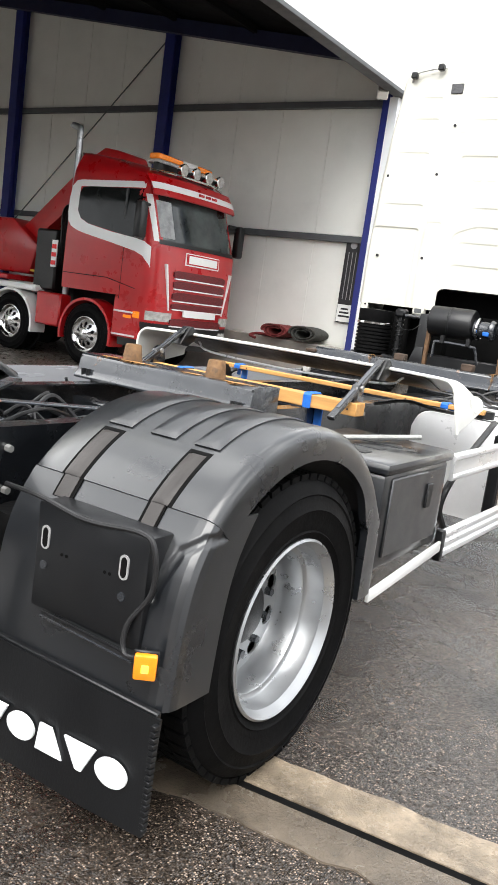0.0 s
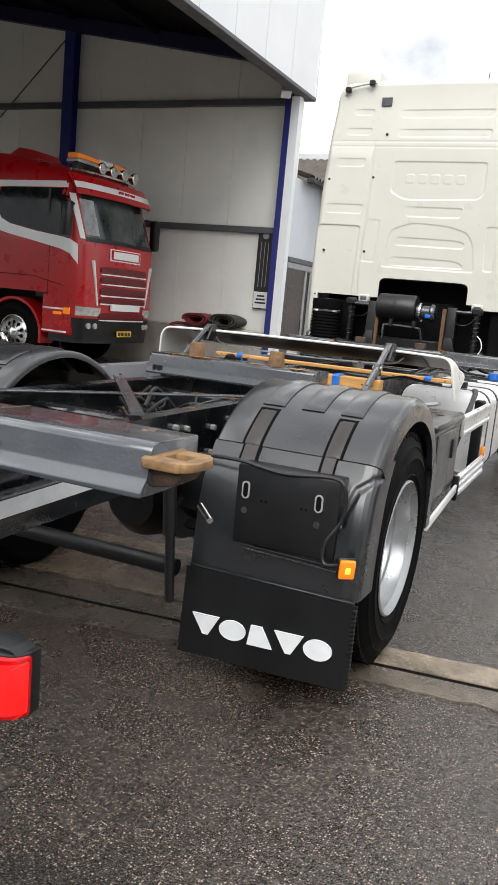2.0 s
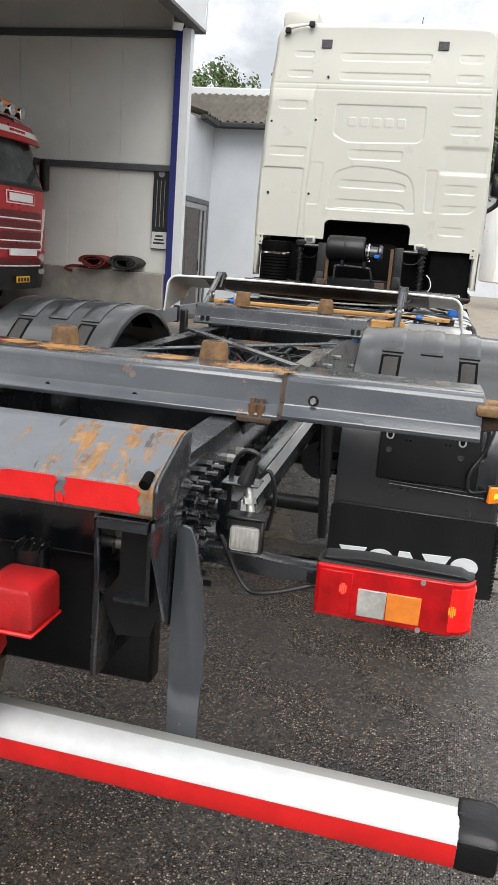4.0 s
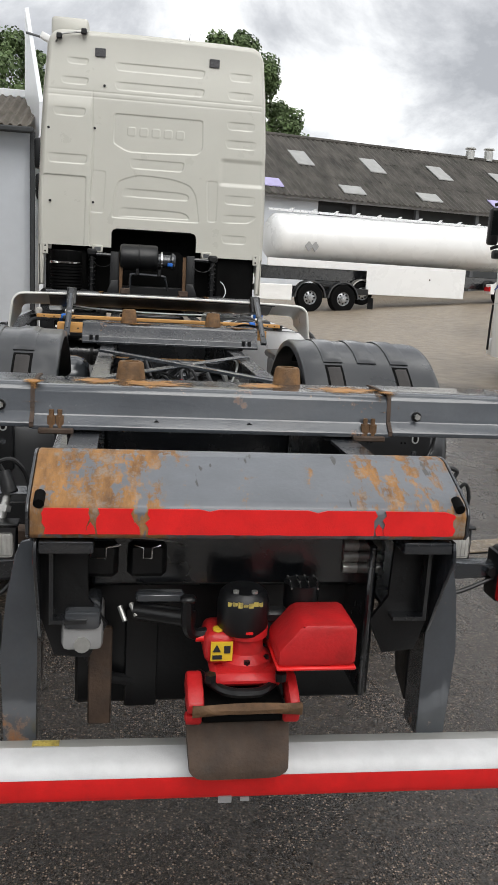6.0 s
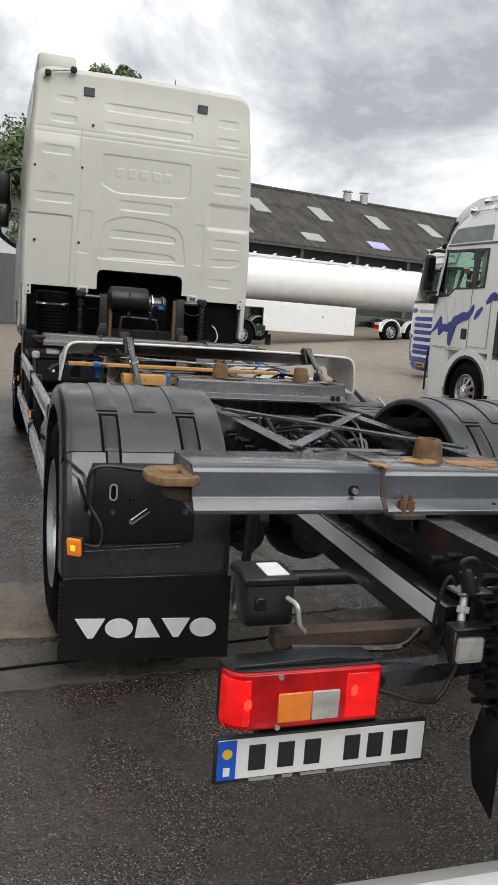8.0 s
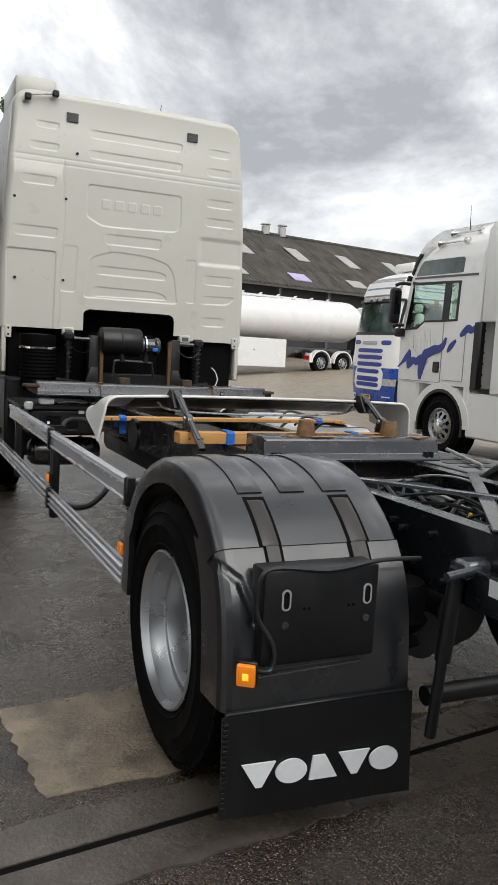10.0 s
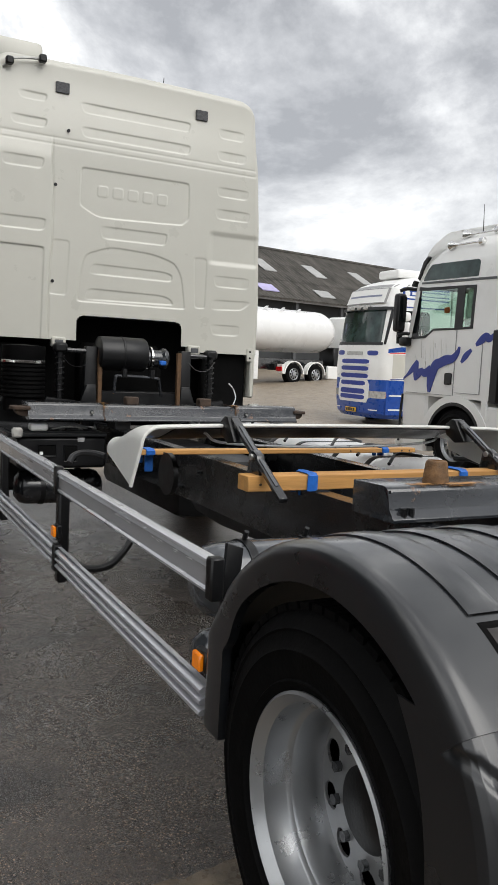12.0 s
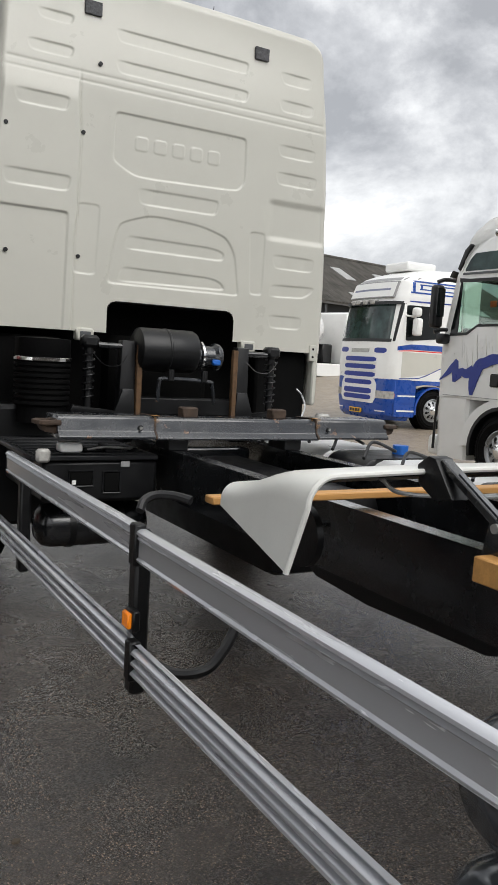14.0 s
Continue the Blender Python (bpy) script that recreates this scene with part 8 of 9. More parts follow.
rc.patch(red, "windscreen", -1.14, 1.14, 2.36, 3.16, "glass_grey", 0.004)
rc.patch(red, "wiper_panel", -1.1, 1.1, 2.32, 2.4, "black", 0.008)
rc.patch(red, "curtain", 0.74, 1.06, 2.44, 3.06, "curtain", 0.006, label="pale grey curtain behind the screen", nx=4)
rc.patch(red, "pillar", 1.1, 1.17, 2.36, 3.14, "white", 0.008, nx=3)
bm = bmesh.new()
grid(bm, lambda u_, v: Vector(((2 * u_ - 1) * 1.19, rc.front((2 * u_ - 1) * 1.16, 3.2) + 0.2 - 0.2 * v + 0.02 * math.sin(math.pi * v), 3.14 + 0.34 * v)), 20, 6)
bmesh.ops.recalc_face_normals(bm, faces=bm.faces)
bmesh.ops.solidify(bm, geom=list(bm.faces), thickness=0.03)
part("sun_visor", bm, "red", red, "red sun visor with a white band")
bm = bmesh.new()
grid(bm, lambda u_, v: Vector(((2 * u_ - 1) * 1.19, rc.front((2 * u_ - 1) * 1.16, 3.2) + 0.2 - 0.2 * (0.3 + 0.32 * v) + 0.02 + 0.014, 3.14 + 0.34 * (0.3 + 0.32 * v))), 20, 2, None, 0.006)
part("visor_band", bm, "white", red, "white band with red marks")
for k in range(3):
    x = -0.35 + 0.2 * k
    part("band_mark", B((x, rc.front(x, 3.2) + 0.145, 3.275), (x + 0.14, rc.front(x, 3.2) + 0.165, 3.32)), "red", red)
for s in (1, -1):
    rc.strip(red, "side_window", s, [(-2.1, 2.76, 3.1), (-2.04, 2.65, 3.19), (-1.8, 2.55, 3.21), (-1.0, 2.42, 3.21), (-0.6, 2.37, 3.21), (-0.42, 2.34, 3.21)], "glass_dark", 0.004)
    part("window_bar", B((s * 1.21 - 0.02, -0.95, 2.42), (s * 1.21 + 0.02, -0.9, 3.2)), "black", red)
    rc.strip(red, "white_stripe", s, [(-2.34, 2.75, 3.0), (-2.31, 2.58, 3.2), (-2.22, 2.48, 3.3), (-2.1, 2.43, 3.32)], "white", 0.008, "white stripe round the side window")
    rc.strip(red, "white_stripe", s, [(-2.1, 2.43, 2.78), (-2.0, 2.4, 2.63), (-1.8, 2.36, 2.545), (-1.2, 2.26, 2.44), (-0.6, 2.15, 2.37), (-0.4, 2.08, 2.33), (-0.27, 1.95, 2.26), (-0.19, 1.8, 2.1), (-0.165, 1.68, 1.86)], "white", 0.008, "white stripe round the side window")
    rc.strip(red, "white_stripe", s, [(-2.1, 3.2, 3.32), (-1.2, 3.22, 3.33), (-0.5, 3.23, 3.34)], "white", 0.008, "white stripe round the side window")
    rc.strip(red, "side_line", s, [(-2.3, 1.63, 1.645), (-1.2, 1.63, 1.645), (-0.5, 1.5, 1.515)], "gap", 0.003)
    part("door_gap", B((s * 1.25 - 0.01, -0.86, 1.3), (s * 1.25 + 0.002, -0.85, 2.4)), "gap", red)
    part("lower_step", B((s * 1.12 - 0.12, -0.98, 0.62), (s * 1.12 + 0.12, -0.3, 1.36), 0.03), "red", red)
    part("step_light", B((s * 1.225 - 0.02, -0.72, 0.98), (s * 1.225 + 0.02, -0.52, 1.04), 0.008), "amber", red)
    for z in (1.07, 0.66):
        part("step_edge", B((s * 1.225 - 0.02, -0.96, z), (s * 1.225 + 0.025, -0.4, z + 0.035), 0.008), "white", red)
    arch_and_wheel(red, W, -1.62, s, r=0.56, z=0.56, rim_mat="chrome", arch="red")
    arch_and_wheel(red, W, -3.7, s, r=0.55, z=0.55, rim_mat="chrome", arch="white")
    arch_and_wheel(red, W, -5.2, s, r=0.55, z=0.55, rim_mat="chrome", arch="white")
    part("rear_panel", B((s * 1.1 - 0.15, -2.98, 0.6), (s * 1.1 + 0.15, -2.32, 1.22), 0.03), "red", red)
    part("mirror", B((s * 1.46 - 0.1, -0.42, 2.36), (s * 1.46 + 0.1, -0.26, 2.98), 0.05, seg=2), "black", red)
    part("mirror_arm", L([(s * 1.18, -0.42, 2.95), (s * 1.46, -0.36, 2.95)], 0.025), "black", red)
    lamp_ob = rc.patch(red, "head_lamp", min(s * 0.72, s * 1.21), max(s * 0.72, s * 1.21), 1.0, 1.16, "clear_lens", 0.012, nx=8)
    part("turn_lamp", B((s * 1.2 - 0.03, -0.5, 1.0), (s * 1.2 + 0.05, -0.33, 1.13), 0.015), "amber", lamp_ob)
    rc.patch(red, "lamp_rim", min(s * 0.72, s * 1.22), max(s * 0.72, s * 1.22), 1.165, 1.2, "red_cast", 0.02, nx=8)
    for dx in (0, 0.16):
        part("fog_lamp", C((s * (0.82 + dx), rc.front(0.9, 0.8) - 0.05, 0.82), (s * (0.82 + dx), rc.front(0.82 + dx, 0.82) + 0.03, 0.82), 0.055, seg=16), "clear_lens", red)
    part("grille_edge", P([(s * 0.78, 1.2), (s * 0.82, 1.2), (s * 0.98, 2.0), (s * 0.95, 2.0)], "y", rc.front(0.9, 1.6) - 0.05, rc.front(0.8, 1.6) + 0.012, 0.004), "white", red)
rc.patch(red, "grille_field", -0.72, 0.72, 0.98, 1.98, "red", 0.003)
for z, h in ((1.86, 0.08), (1.68, 0.08), (1.48, 0.09), (1.3, 0.06), (1.02, 0.08)):
    ob = rc.patch(red, "grille_slat", -0.76, 0.76, z - h, z + h * 0.7, "red_mesh", 0.028, 0.03, round_off=0.15)
    rc.patch(red, "slat_line", -0.74, 0.74, z - h - 0.018, z - h + 0.004, "white", 0.034, 0.03)
rc.patch(red, "badge_field", -0.5, 0.5, 2.03, 2.25, "white", 0.01, nx=6)
rc.patch(red, "badge_inner", -0.48, 0.48, 2.05, 2.235, "red", 0.014, nx=6)
rc.patch(red, "badge_bar", -0.42, 0.42, 2.075, 2.21, "white", 0.018, label="plain white bar in place of the maker's name", nx=6)
rc.patch(red, "blank_plate", -0.48, 0.48, 1.12, 1.24, "white", 0.06, 0.03, nx=6)
part("number_plate", B((-0.26, 0.0, 0.63), (0.22, 0.02, 0.74), 0.003), "number_yellow", red, "yellow plate with dark plain bars")
for k in range(4):
    part("plain_bar", B((-0.22 + 0.11 * k, 0.018, 0.65), (-0.14 + 0.11 * k, 0.024, 0.72)), "ink", red)
part("roof_bar", L(curve([(-1.05, -0.62, 3.56), (-0.5, -0.47, 3.58), (0.5, -0.47, 3.58), (1.05, -0.62, 3.56)]), 0.025), "chrome", red, "bright roof lamp bar")
for k in range(4):
    x = -0.8 + 0.37 * k
    bm = bmesh.new()
    spin(bm, [(0.001, -0.13), (0.06, -0.12), (0.11, -0.03), (0.115, 0.02), (0.1, 0.03)], (x, -0.48, 3.7), (0, 1, 0), 20)
    spot = part("spot_lamp", bm, "chrome", red)
    bm = bmesh.new()
    spin(bm, [(0.001, 0.035), (0.1, 0.028)], (x, -0.48, 3.7), (0, 1, 0), 20)
    part("spot_glass", bm, "clear_lens", spot)
beam = part("beacon_bar", B((-0.87, -1.0, 3.74), (0.72, -0.72, 3.82), 0.02), "zinc", red)
for x0, x1, m_ in ((0.02, 0.72, "orange_lens"), (-0.42, 0.01, "plate_white"), (-0.87, -0.43, "orange_lens")):
    part("beacon_lens", B((x0, -0.98, 3.82), (x1, -0.74, 3.92), 0.02), m_, beam)
for x in (-0.7, 0.0, 0.6):
    part("bar_stand", B((x - 0.03, -0.9, 3.5), (x + 0.03, -0.84, 3.76)), "black", red)
part("roof_shade", B((-0.95, -0.85, 3.55), (0.75, -0.72, 3.76), 0.02), "black", red)
part("exhaust_stack", L(curve([(1.0, -2.46, 1.2), (1.0, -2.46, 2.6), (1.0, -2.46, 4.1), (1.0, -2.5, 4.26), (1.0, -2.66, 4.32)], 6), 0.06, 12), "rim", red, "tall bright exhaust stack")
boom = part("crane_boom", P([(-2.3, 3.75), (-1.9, 3.85), (-2.0, 4.0), (-2.35, 4.05), (-2.6, 3.9), (-3.6, 3.1), (-5.0, 2.0), (-4.8, 1.7), (-3.4, 2.7)], "x", -0.35, 0.45, 0.03), "red", red, "red folded crane boom")
part("boom_mark", P([(-2.9, 3.35), (-2.65, 3.55), (-2.6, 3.45), (-2.85, 3.25)], "x", 0.451, 0.454), "white", boom)
part("crane_base", B((-0.6, -3.4, 1.0), (0.6, -2.6, 2.4), 0.06), "black", red)
part("crane_post", C((0.1, -3.0, 2.2), (0.1, -3.0, 3.2), 0.22, seg=18), "black", red)
part("crane_valve", B((0.7, -3.3, 1.25), (1.1, -2.7, 2.4), 0.04), "black", red)
for k in range(5):
    part("crane_hose", L(curve([(0.8 + 0.06 * k, -2.75, 1.6), (0.85 + 0.05 * k, -2.65, 2.2), (0.7 + 0.05 * k, -2.8, 2.8), (0.4, -2.95, 3.0)], 5), 0.025), "hose", red)
board = part("warning_board", B((1.12, -2.78, 1.7), (1.15, -2.64, 2.2), 0.004), "white", red, "red and white warning board")
for k in range(3):
    part("board_stripe", B((1.15, -2.77, 1.74 + 0.15 * k), (1.154, -2.65, 1.82 + 0.15 * k)), "tape_red", board)
part("rear_frame", B((-0.5, -7.5, 0.75), (0.5, -2.2, 1.0), 0.02), "red", red)
part("side_fender", B((0.75, -5.2, 1.2), (1.26, -3.05, 1.32), 0.03), "white", red)
part("deck", B((-1.2, -7.5, 1.35), (1.2, -3.9, 1.45), 0.02), "red", red)
part("folded_arm", P([(-4.0, 1.5), (-3.8, 2.1), (-4.6, 2.6), (-6.4, 2.6), (-6.4, 1.5)], "x", -0.5, 0.6, 0.06), "red", red)
part("yellow_tag", B((1.0, -3.45, 1.56), (1.04, -3.25, 1.6)), "yellow", red)

# white truck with blue script, parallel to the chassis
man = thing("white_truck", "white high-roof truck with dark blue brush script on its flank", "truck", m=pose(7.25, 9.25, 0.02))
mc = Cab([(0.3, -0.03, 1.22, 0.16), (0.95, 0.0, 1.245, 0.15), (1.95, 0.0, 1.25, 0.13), (2.08, -0.02, 1.25, 0.13), (2.95, -0.16, 1.22, 0.14), (3.25, -0.28, 1.19, 0.2), (3.45, -0.46, 1.12, 0.28), (3.58, -0.66, 1.02, 0.32),
          (3.68, -0.95, 0.9, 0.35), (3.76, -1.3, 0.8, 0.38), (3.82, -1.7, 0.7, 0.4)], 0.1, 2.2)
mc.shell(man, 1.18, 3.82, "white", windows=((-1.66, -1.47, 2.25, 2.83), (-1.32, -0.44, 2.12, 2.83)), screen=(1.06, 2.14, 2.9))
mc.shell(man, 0.3, 1.19, "white", "lower_front", 0.78)
mc.patch(man, "windscreen", -1.16, 1.16, 2.1, 2.93, "window_glass", 0.004)
mc.patch(man, "screen_frame", -1.18, 1.18, 2.06, 2.15, "black", 0.008)
mc.patch(man, "sun_visor", -1.18, 1.18, 2.93, 3.02, "black", 0.16, 0.03)
for s in (1, -1):
    mc.strip(man, "window_frame", s, [(-1.71, 2.82, 2.86), (-1.25, 2.83, 2.87), (-0.6, 2.83, 2.88), (-0.4, 2.84, 2.9)], "black", 0.006)
    mc.strip(man, "window_frame", s, [(-1.71, 2.22, 2.255), (-1.3, 2.205, 2.235), (-0.84, 2.2, 2.235), (-0.66, 2.085, 2.125), (-0.31, 2.07, 2.11)], "black", 0.009)
    mc.strip(man, "door_sill", s, [(-1.34, 2.09, 2.225), (-0.84, 2.09, 2.22), (-0.67, 2.085, 2.105)], "white", 0.004)
    for y0, y1 in ((-1.71, -1.655), (-1.48, -1.31)):
        mc.strip(man, "window_frame", s, [(y0, 2.235, 2.84), (y1, 2.235, 2.84)], "black", 0.007)
    mc.strip(man, "quarter_window", s, [(-0.46, 2.08, 2.88), (-0.43, 2.08, 2.86), (-0.4, 2.08, 2.6), (-0.32, 2.08, 2.16)], "glass_dark", 0.005)
    mc.strip(man, "side_window", s, [(-1.33, 2.1, 2.85), (-0.44, 2.1, 2.85)], "window_glass", 0.0)
    mc.strip(man, "side_window", s, [(-1.67, 2.24, 2.85), (-1.46, 2.24, 2.85)], "window_glass", 0.0)
    mc.strip(man, "roof_window", s, [(-1.72, 2.99, 3.2), (-1.68, 2.985, 3.235), (-0.9, 2.99, 3.24), (-0.64, 2.99, 3.235), (-0.56, 2.99, 3.16), (-0.49, 2.99, 3.03)], "glass_green", 0.006)
    mc.strip(man, "roof_line", s, [(-2.1, 2.92, 2.955), (-1.2, 2.93, 2.965), (-0.45, 2.94, 2.97)], "grey_dark", 0.008)
    part("wind_deflector", P([(-0.36, 3.0), (-0.31, 3.04), (-0.43, 3.3), (-0.53, 3.38), (-0.56, 3.35)], "x", s * 1.16 - 0.05, s * 1.16 + 0.03, 0.01), "black", man)
    part("door_gap", B((s * 1.25 - 0.01, -1.385, 1.22), (s * 1.25 + 0.0015, -1.377, 2.2)), "grey_patch", man)
    part("door_gap", B((s * 1.25 - 0.01, -1.377, 1.212), (s * 1.25 + 0.0015, -0.27, 1.219)), "grey_patch", man)
    part("door_handle", B((s * 1.25 - 0.01, -1.335, 1.375), (s * 1.25 + 0.012, -1.175, 1.555), 0.02), "black", man)
    part("vent_pillar", B((s * 1.2 - 0.06, -2.3, 1.15), (s * 1.2 + 0.05, -2.13, 2.2), 0.02), "black", man, "black ribbed rear corner pillar")
    for k in range(6):
        part("pillar_rib", B((s * 1.2 - 0.05, -2.295, 1.2 + 0.17 * k), (s * 1.2 + 0.058, -2.14, 1.24 + 0.17 * k), 0.006), "plastic_dark", man)
    part("panel_line", B((s * 1.25 - 0.01, -1.95, 1.26), (s * 1.25 + 0.0015, -1.43, 1.268)), "grey_patch", man)
    part("panel_line", B((s * 1.25 - 0.01, -1.95, 1.268), (s * 1.25 + 0.0015, -1.942, 2.0)), "grey_patch", man)
    part("front_edge", L(curve([(s * 1.235, -0.16, 1.18), (s * 1.24, -0.14, 0.9), (s * 1.24, -0.13, 0.4)]), 0.02), "black", man, "black edge strip at the front corner")
    bm = bmesh.new()
    ring = [(-1.45 + 0.72 * math.cos(radians(a)) * 1.05, 0.52 + 0.7 * math.sin(radians(a))) for a in range(0, 181, 9)]
    inner = [(-1.45 + 0.58 * math.cos(radians(a)), 0.52 + 0.58 * math.sin(radians(a))) for a in range(180, -1, -9)]
    prism(bm, ring + inner, "x", s * 0.95, s * 1.262)
    part("fender", bm, "white", man)
    arch_and_wheel(man, W, -1.45, s, r=0.5, z=0.51, arch="black")
    part("rear_skirt", B((s * 1.15 - 0.1, -4.4, 0.4), (s * 1.15 + 0.1, -2.1, 1.1), 0.03), "white", man)
    part("corner_panel", B((s * 1.15 - 0.1, -2.12, 0.55), (s * 1.15 + 0.1, -1.98, 1.2), 0.02), "white", man)
    mir = part("mirror", B((s * 1.38 - 0.09, -0.2, 2.18), (s * 1.38 + 0.09, -0.05, 2.8), 0.05, seg=3), "black", man, "tall black mirror housing")
    part("mirror_glass", B((s * 1.38 - 0.07, -0.204, 2.34), (s * 1.38 + 0.07, -0.198, 2.75), 0.01), "glass_dark", mir)
    part("mirror_foot", B((s * 1.3 - 0.1, -0.32, 1.95), (s * 1.3 + 0.07, -0.16, 2.1), 0.04, seg=2), "black", mir)
    for z in (2.84, 2.12):
        part("mirror_arm", L(curve([(s * 1.18, -0.28, z + 0.03), (s * 1.3, -0.18, z + 0.04), (s * 1.4, -0.13, z)]), 0.03), "black", mir)
    for z, y0, x in ((3.66, -1.12, 0.98), (3.5, -0.98, 1.13)):
        bm = bmesh.new()
        spin(bm, [(0.001, -0.72), (0.05, -0.71), (0.055, -0.64), (0.016, -0.6), (0.016, -0.14), (0.028, -0.1), (0.06, -0.03), (0.078, 0.0), (0.001, 0.0)], (s * x, y0, z), (0, 1, 0), 16)
        part("air_horn", bm, "chrome", man)
part("bumper", B((-1.2, -0.2, 0.3), (1.2, 0.05, 0.6), 0.06, seg=2), "white", man)
# inside the cab
for s in (1, -1):
    mc.strip(man, "curtain", s, [(-1.65, 2.27, 2.84), (-1.48, 2.27, 2.84)], "curtain_pale", -0.04, "pale greenish curtain behind the window")
part("dashboard", P([(-0.3, 1.7), (-0.3, 2.1), (-0.5, 2.2), (-0.75, 2.12), (-0.8, 1.7)], "x", -1.15, 1.15, 0.03), "plastic_dark", man)
for x in (-0.62, 0.62):
    part("seat", B((x - 0.26, -1.6, 1.5), (x + 0.26, -1.1, 1.75), 0.06, seg=2), "grey_dark", man)
    part("backrest", B((x - 0.25, -1.75, 1.7), (x + 0.25, -1.58, 2.55), 0.06, seg=2), "grey_dark", man)
ring = [(-0.75 + 0.23 * math.cos(a), -0.98 - 0.1 * math.sin(a), 2.2 + 0.2 * math.sin(a)) for a in [2 * math.pi * k / 24 for k in range(25)]]
part("steering_wheel", L(ring, 0.016, 8), "black", man)
part("cab_floor", B((-1.15, -2.0, 1.3), (1.15, -0.3, 1.36)), "grey_dark", man)
part("orange_vest", B((-1.19, -1.1, 2.47), (-1.165, -0.98, 2.56), 0.01), "orange_cloth", man, "orange cloth hanging inside the cab")
for k in range(4):
    mc.patch(man, "grille_slat", -0.8, 0.8, 1.0 + 0.2 * k, 1.12 + 0.2 * k, "black", 0.01)
part("antenna", C((-0.9, -1.4, 3.68), (-0.9, -1.38, 4.1), 0.008, 0.003, seg=6), "black", man)
part("body_box", B((-1.27, -9.0, 1.1), (1.27, -2.6, 3.95), 0.03), "tank_white", man, "white box body")
part("side_fairing", P([(-2.22, 2.2), (-2.22, 3.6), (-2.6, 3.9), (-2.6, 2.2)], "x", -1.2, 1.2, 0.03), "white", man)
part("frame", B((-0.45, -9.0, 0.7), (0.45, -2.0, 1.0)), "black", man)
for s in (1, -1):
    wheel(man, s * 1.23, -5.6, 0.5, s)
    part("plastic_cover", B((s * 1.2 - 0.06, -6.3, 1.05), (s * 1.2 + 0.05, -4.9, 1.1), 0.02), "white", man)


def brush(line, widths, proud=0.0):
    """A flat brush stroke on the left flank: y and z along its middle, and its widths."""
    mid = curve([(y, z, w) for (y, z), w in zip(line, widths)], 6)
    bm = bmesh.new()
    edge = []
    for k, p in enumerate(mid):
        d = mid[min(k + 1, len(mid) - 1)] - mid[max(k - 1, 0)]
        n = Vector((-d.y, d.x, 0)).normalized()
        edge.append((p, n))
    n_ = len(mid) - 1

    def f(u_, v):
        p, n = edge[round(u_ * n_)]
        return Vector((-1.2555 - proud, p.x + n.x * p.z * (v - 0.5), p.y + n.y * p.z * (v - 0.5)))

    sheet(bm, f, Vector((0.02, 0, 0)), n_, 1)
    part("script_shape", bm, "blue_script", man, "dark blue brush shape")


brush([(-0.17, 1.43), (-0.28, 1.5), (-0.4, 1.6), (-0.5, 1.73)], [0.015, 0.05, 0.1, 0.05])
brush([(-0.5, 1.72), (-0.48, 1.58), (-0.475, 1.41)], [0.06, 0.12, 0.05], 0.002)
brush([(-0.475, 1.43), (-0.56, 1.53), (-0.65, 1.6)], [0.06, 0.13, 0.05], 0.004)
brush([(-0.62, 1.56), (-0.72, 1.54), (-0.84, 1.6)], [0.1, 0.13, 0.14], 0.006)
brush([(-0.835, 1.245), (-0.84, 1.36), (-0.87, 1.5), (-0.95, 1.66), (-1.05, 1.7), (-1.18, 1.75), (-1.32, 1.77), (-1.42, 1.85), (-1.47, 1.95)], [0.05, 0.12, 0.17, 0.17, 0.15, 0.15, 0.12, 0.09, 0.03], 0.008)
brush([(-1.52, 1.72), (-1.6, 1.81), (-1.72, 1.91)], [0.04, 0.1, 0.05])
brush([(-1.81, 1.98), (-1.9, 2.04), (-2.0, 2.1), (-2.08, 2.07), (-2.2, 2.15)], [0.05, 0.11, 0.12, 0.1, 0.05])
rs = random.Random(4)
for k in range(16):
    y, z = -0.42 - 0.06 * k, rs.uniform(1.4, 1.8)
    part("hair_line", P([(y, z), (y + 0.006, z), (y + 0.05, z + rs.uniform(0.25, 0.5)), (y + 0.046, z + 0.25)], "x", -1.24, -1.2515), "cladding", man)

# blue and white truck facing across the yard
sc = thing("blue_white_truck", "white and blue truck with a low blue bumper and yellow plate", "truck", m=pose(10.45, 17.05, 0.03, 0, 0, 87))
bc = Cab([(0.2, -0.16, 1.14, 0.3), (0.34, -0.05, 1.22, 0.3), (0.7, 0.0, 1.245, 0.28), (1.25, 0.0, 1.25, 0.26), (1.6, 0.0, 1.25, 0.2), (2.15, -0.03, 1.25, 0.2), (2.22, -0.05, 1.245, 0.16), (3.1, -0.18, 1.2, 0.16), (3.3, -0.22, 1.19, 0.18), (3.72, -0.36, 1.15, 0.24), (3.85, -0.52, 1.11, 0.32),
          (3.96, -0.8, 1.05, 0.36), (4.04, -1.1, 0.98, 0.4), (4.09, -1.5, 0.9, 0.42), (4.12, -1.9, 0.8, 0.42)], 0.16, 2.3)
bc.shell(sc, 1.25, 4.12, "white")
bc.shell(sc, 0.22, 1.26, "blue_truck", "lower_front", 0.85)
bc.patch(sc, "windscreen", -1.19, 1.19, 2.22, 3.14, "glass_green", 0.004)
bc.patch(sc, "wiper_panel", -1.12, 1.12, 2.18, 2.26, "black", 0.008)
for s in (1, -1):
    bc.patch(sc, "screen_edge", min(s * 1.15, s * 1.197), max(s * 1.15, s * 1.197), 2.2, 3.16, "black", 0.007, nx=4)
bc.patch(sc, "sun_visor", -1.19, 1.19, 3.12, 3.2, "black", 0.1, 0.04)
bc.patch(sc, "roof_band", -1.14, 1.14, 3.74, 3.82, "grey_patch", 0.006)
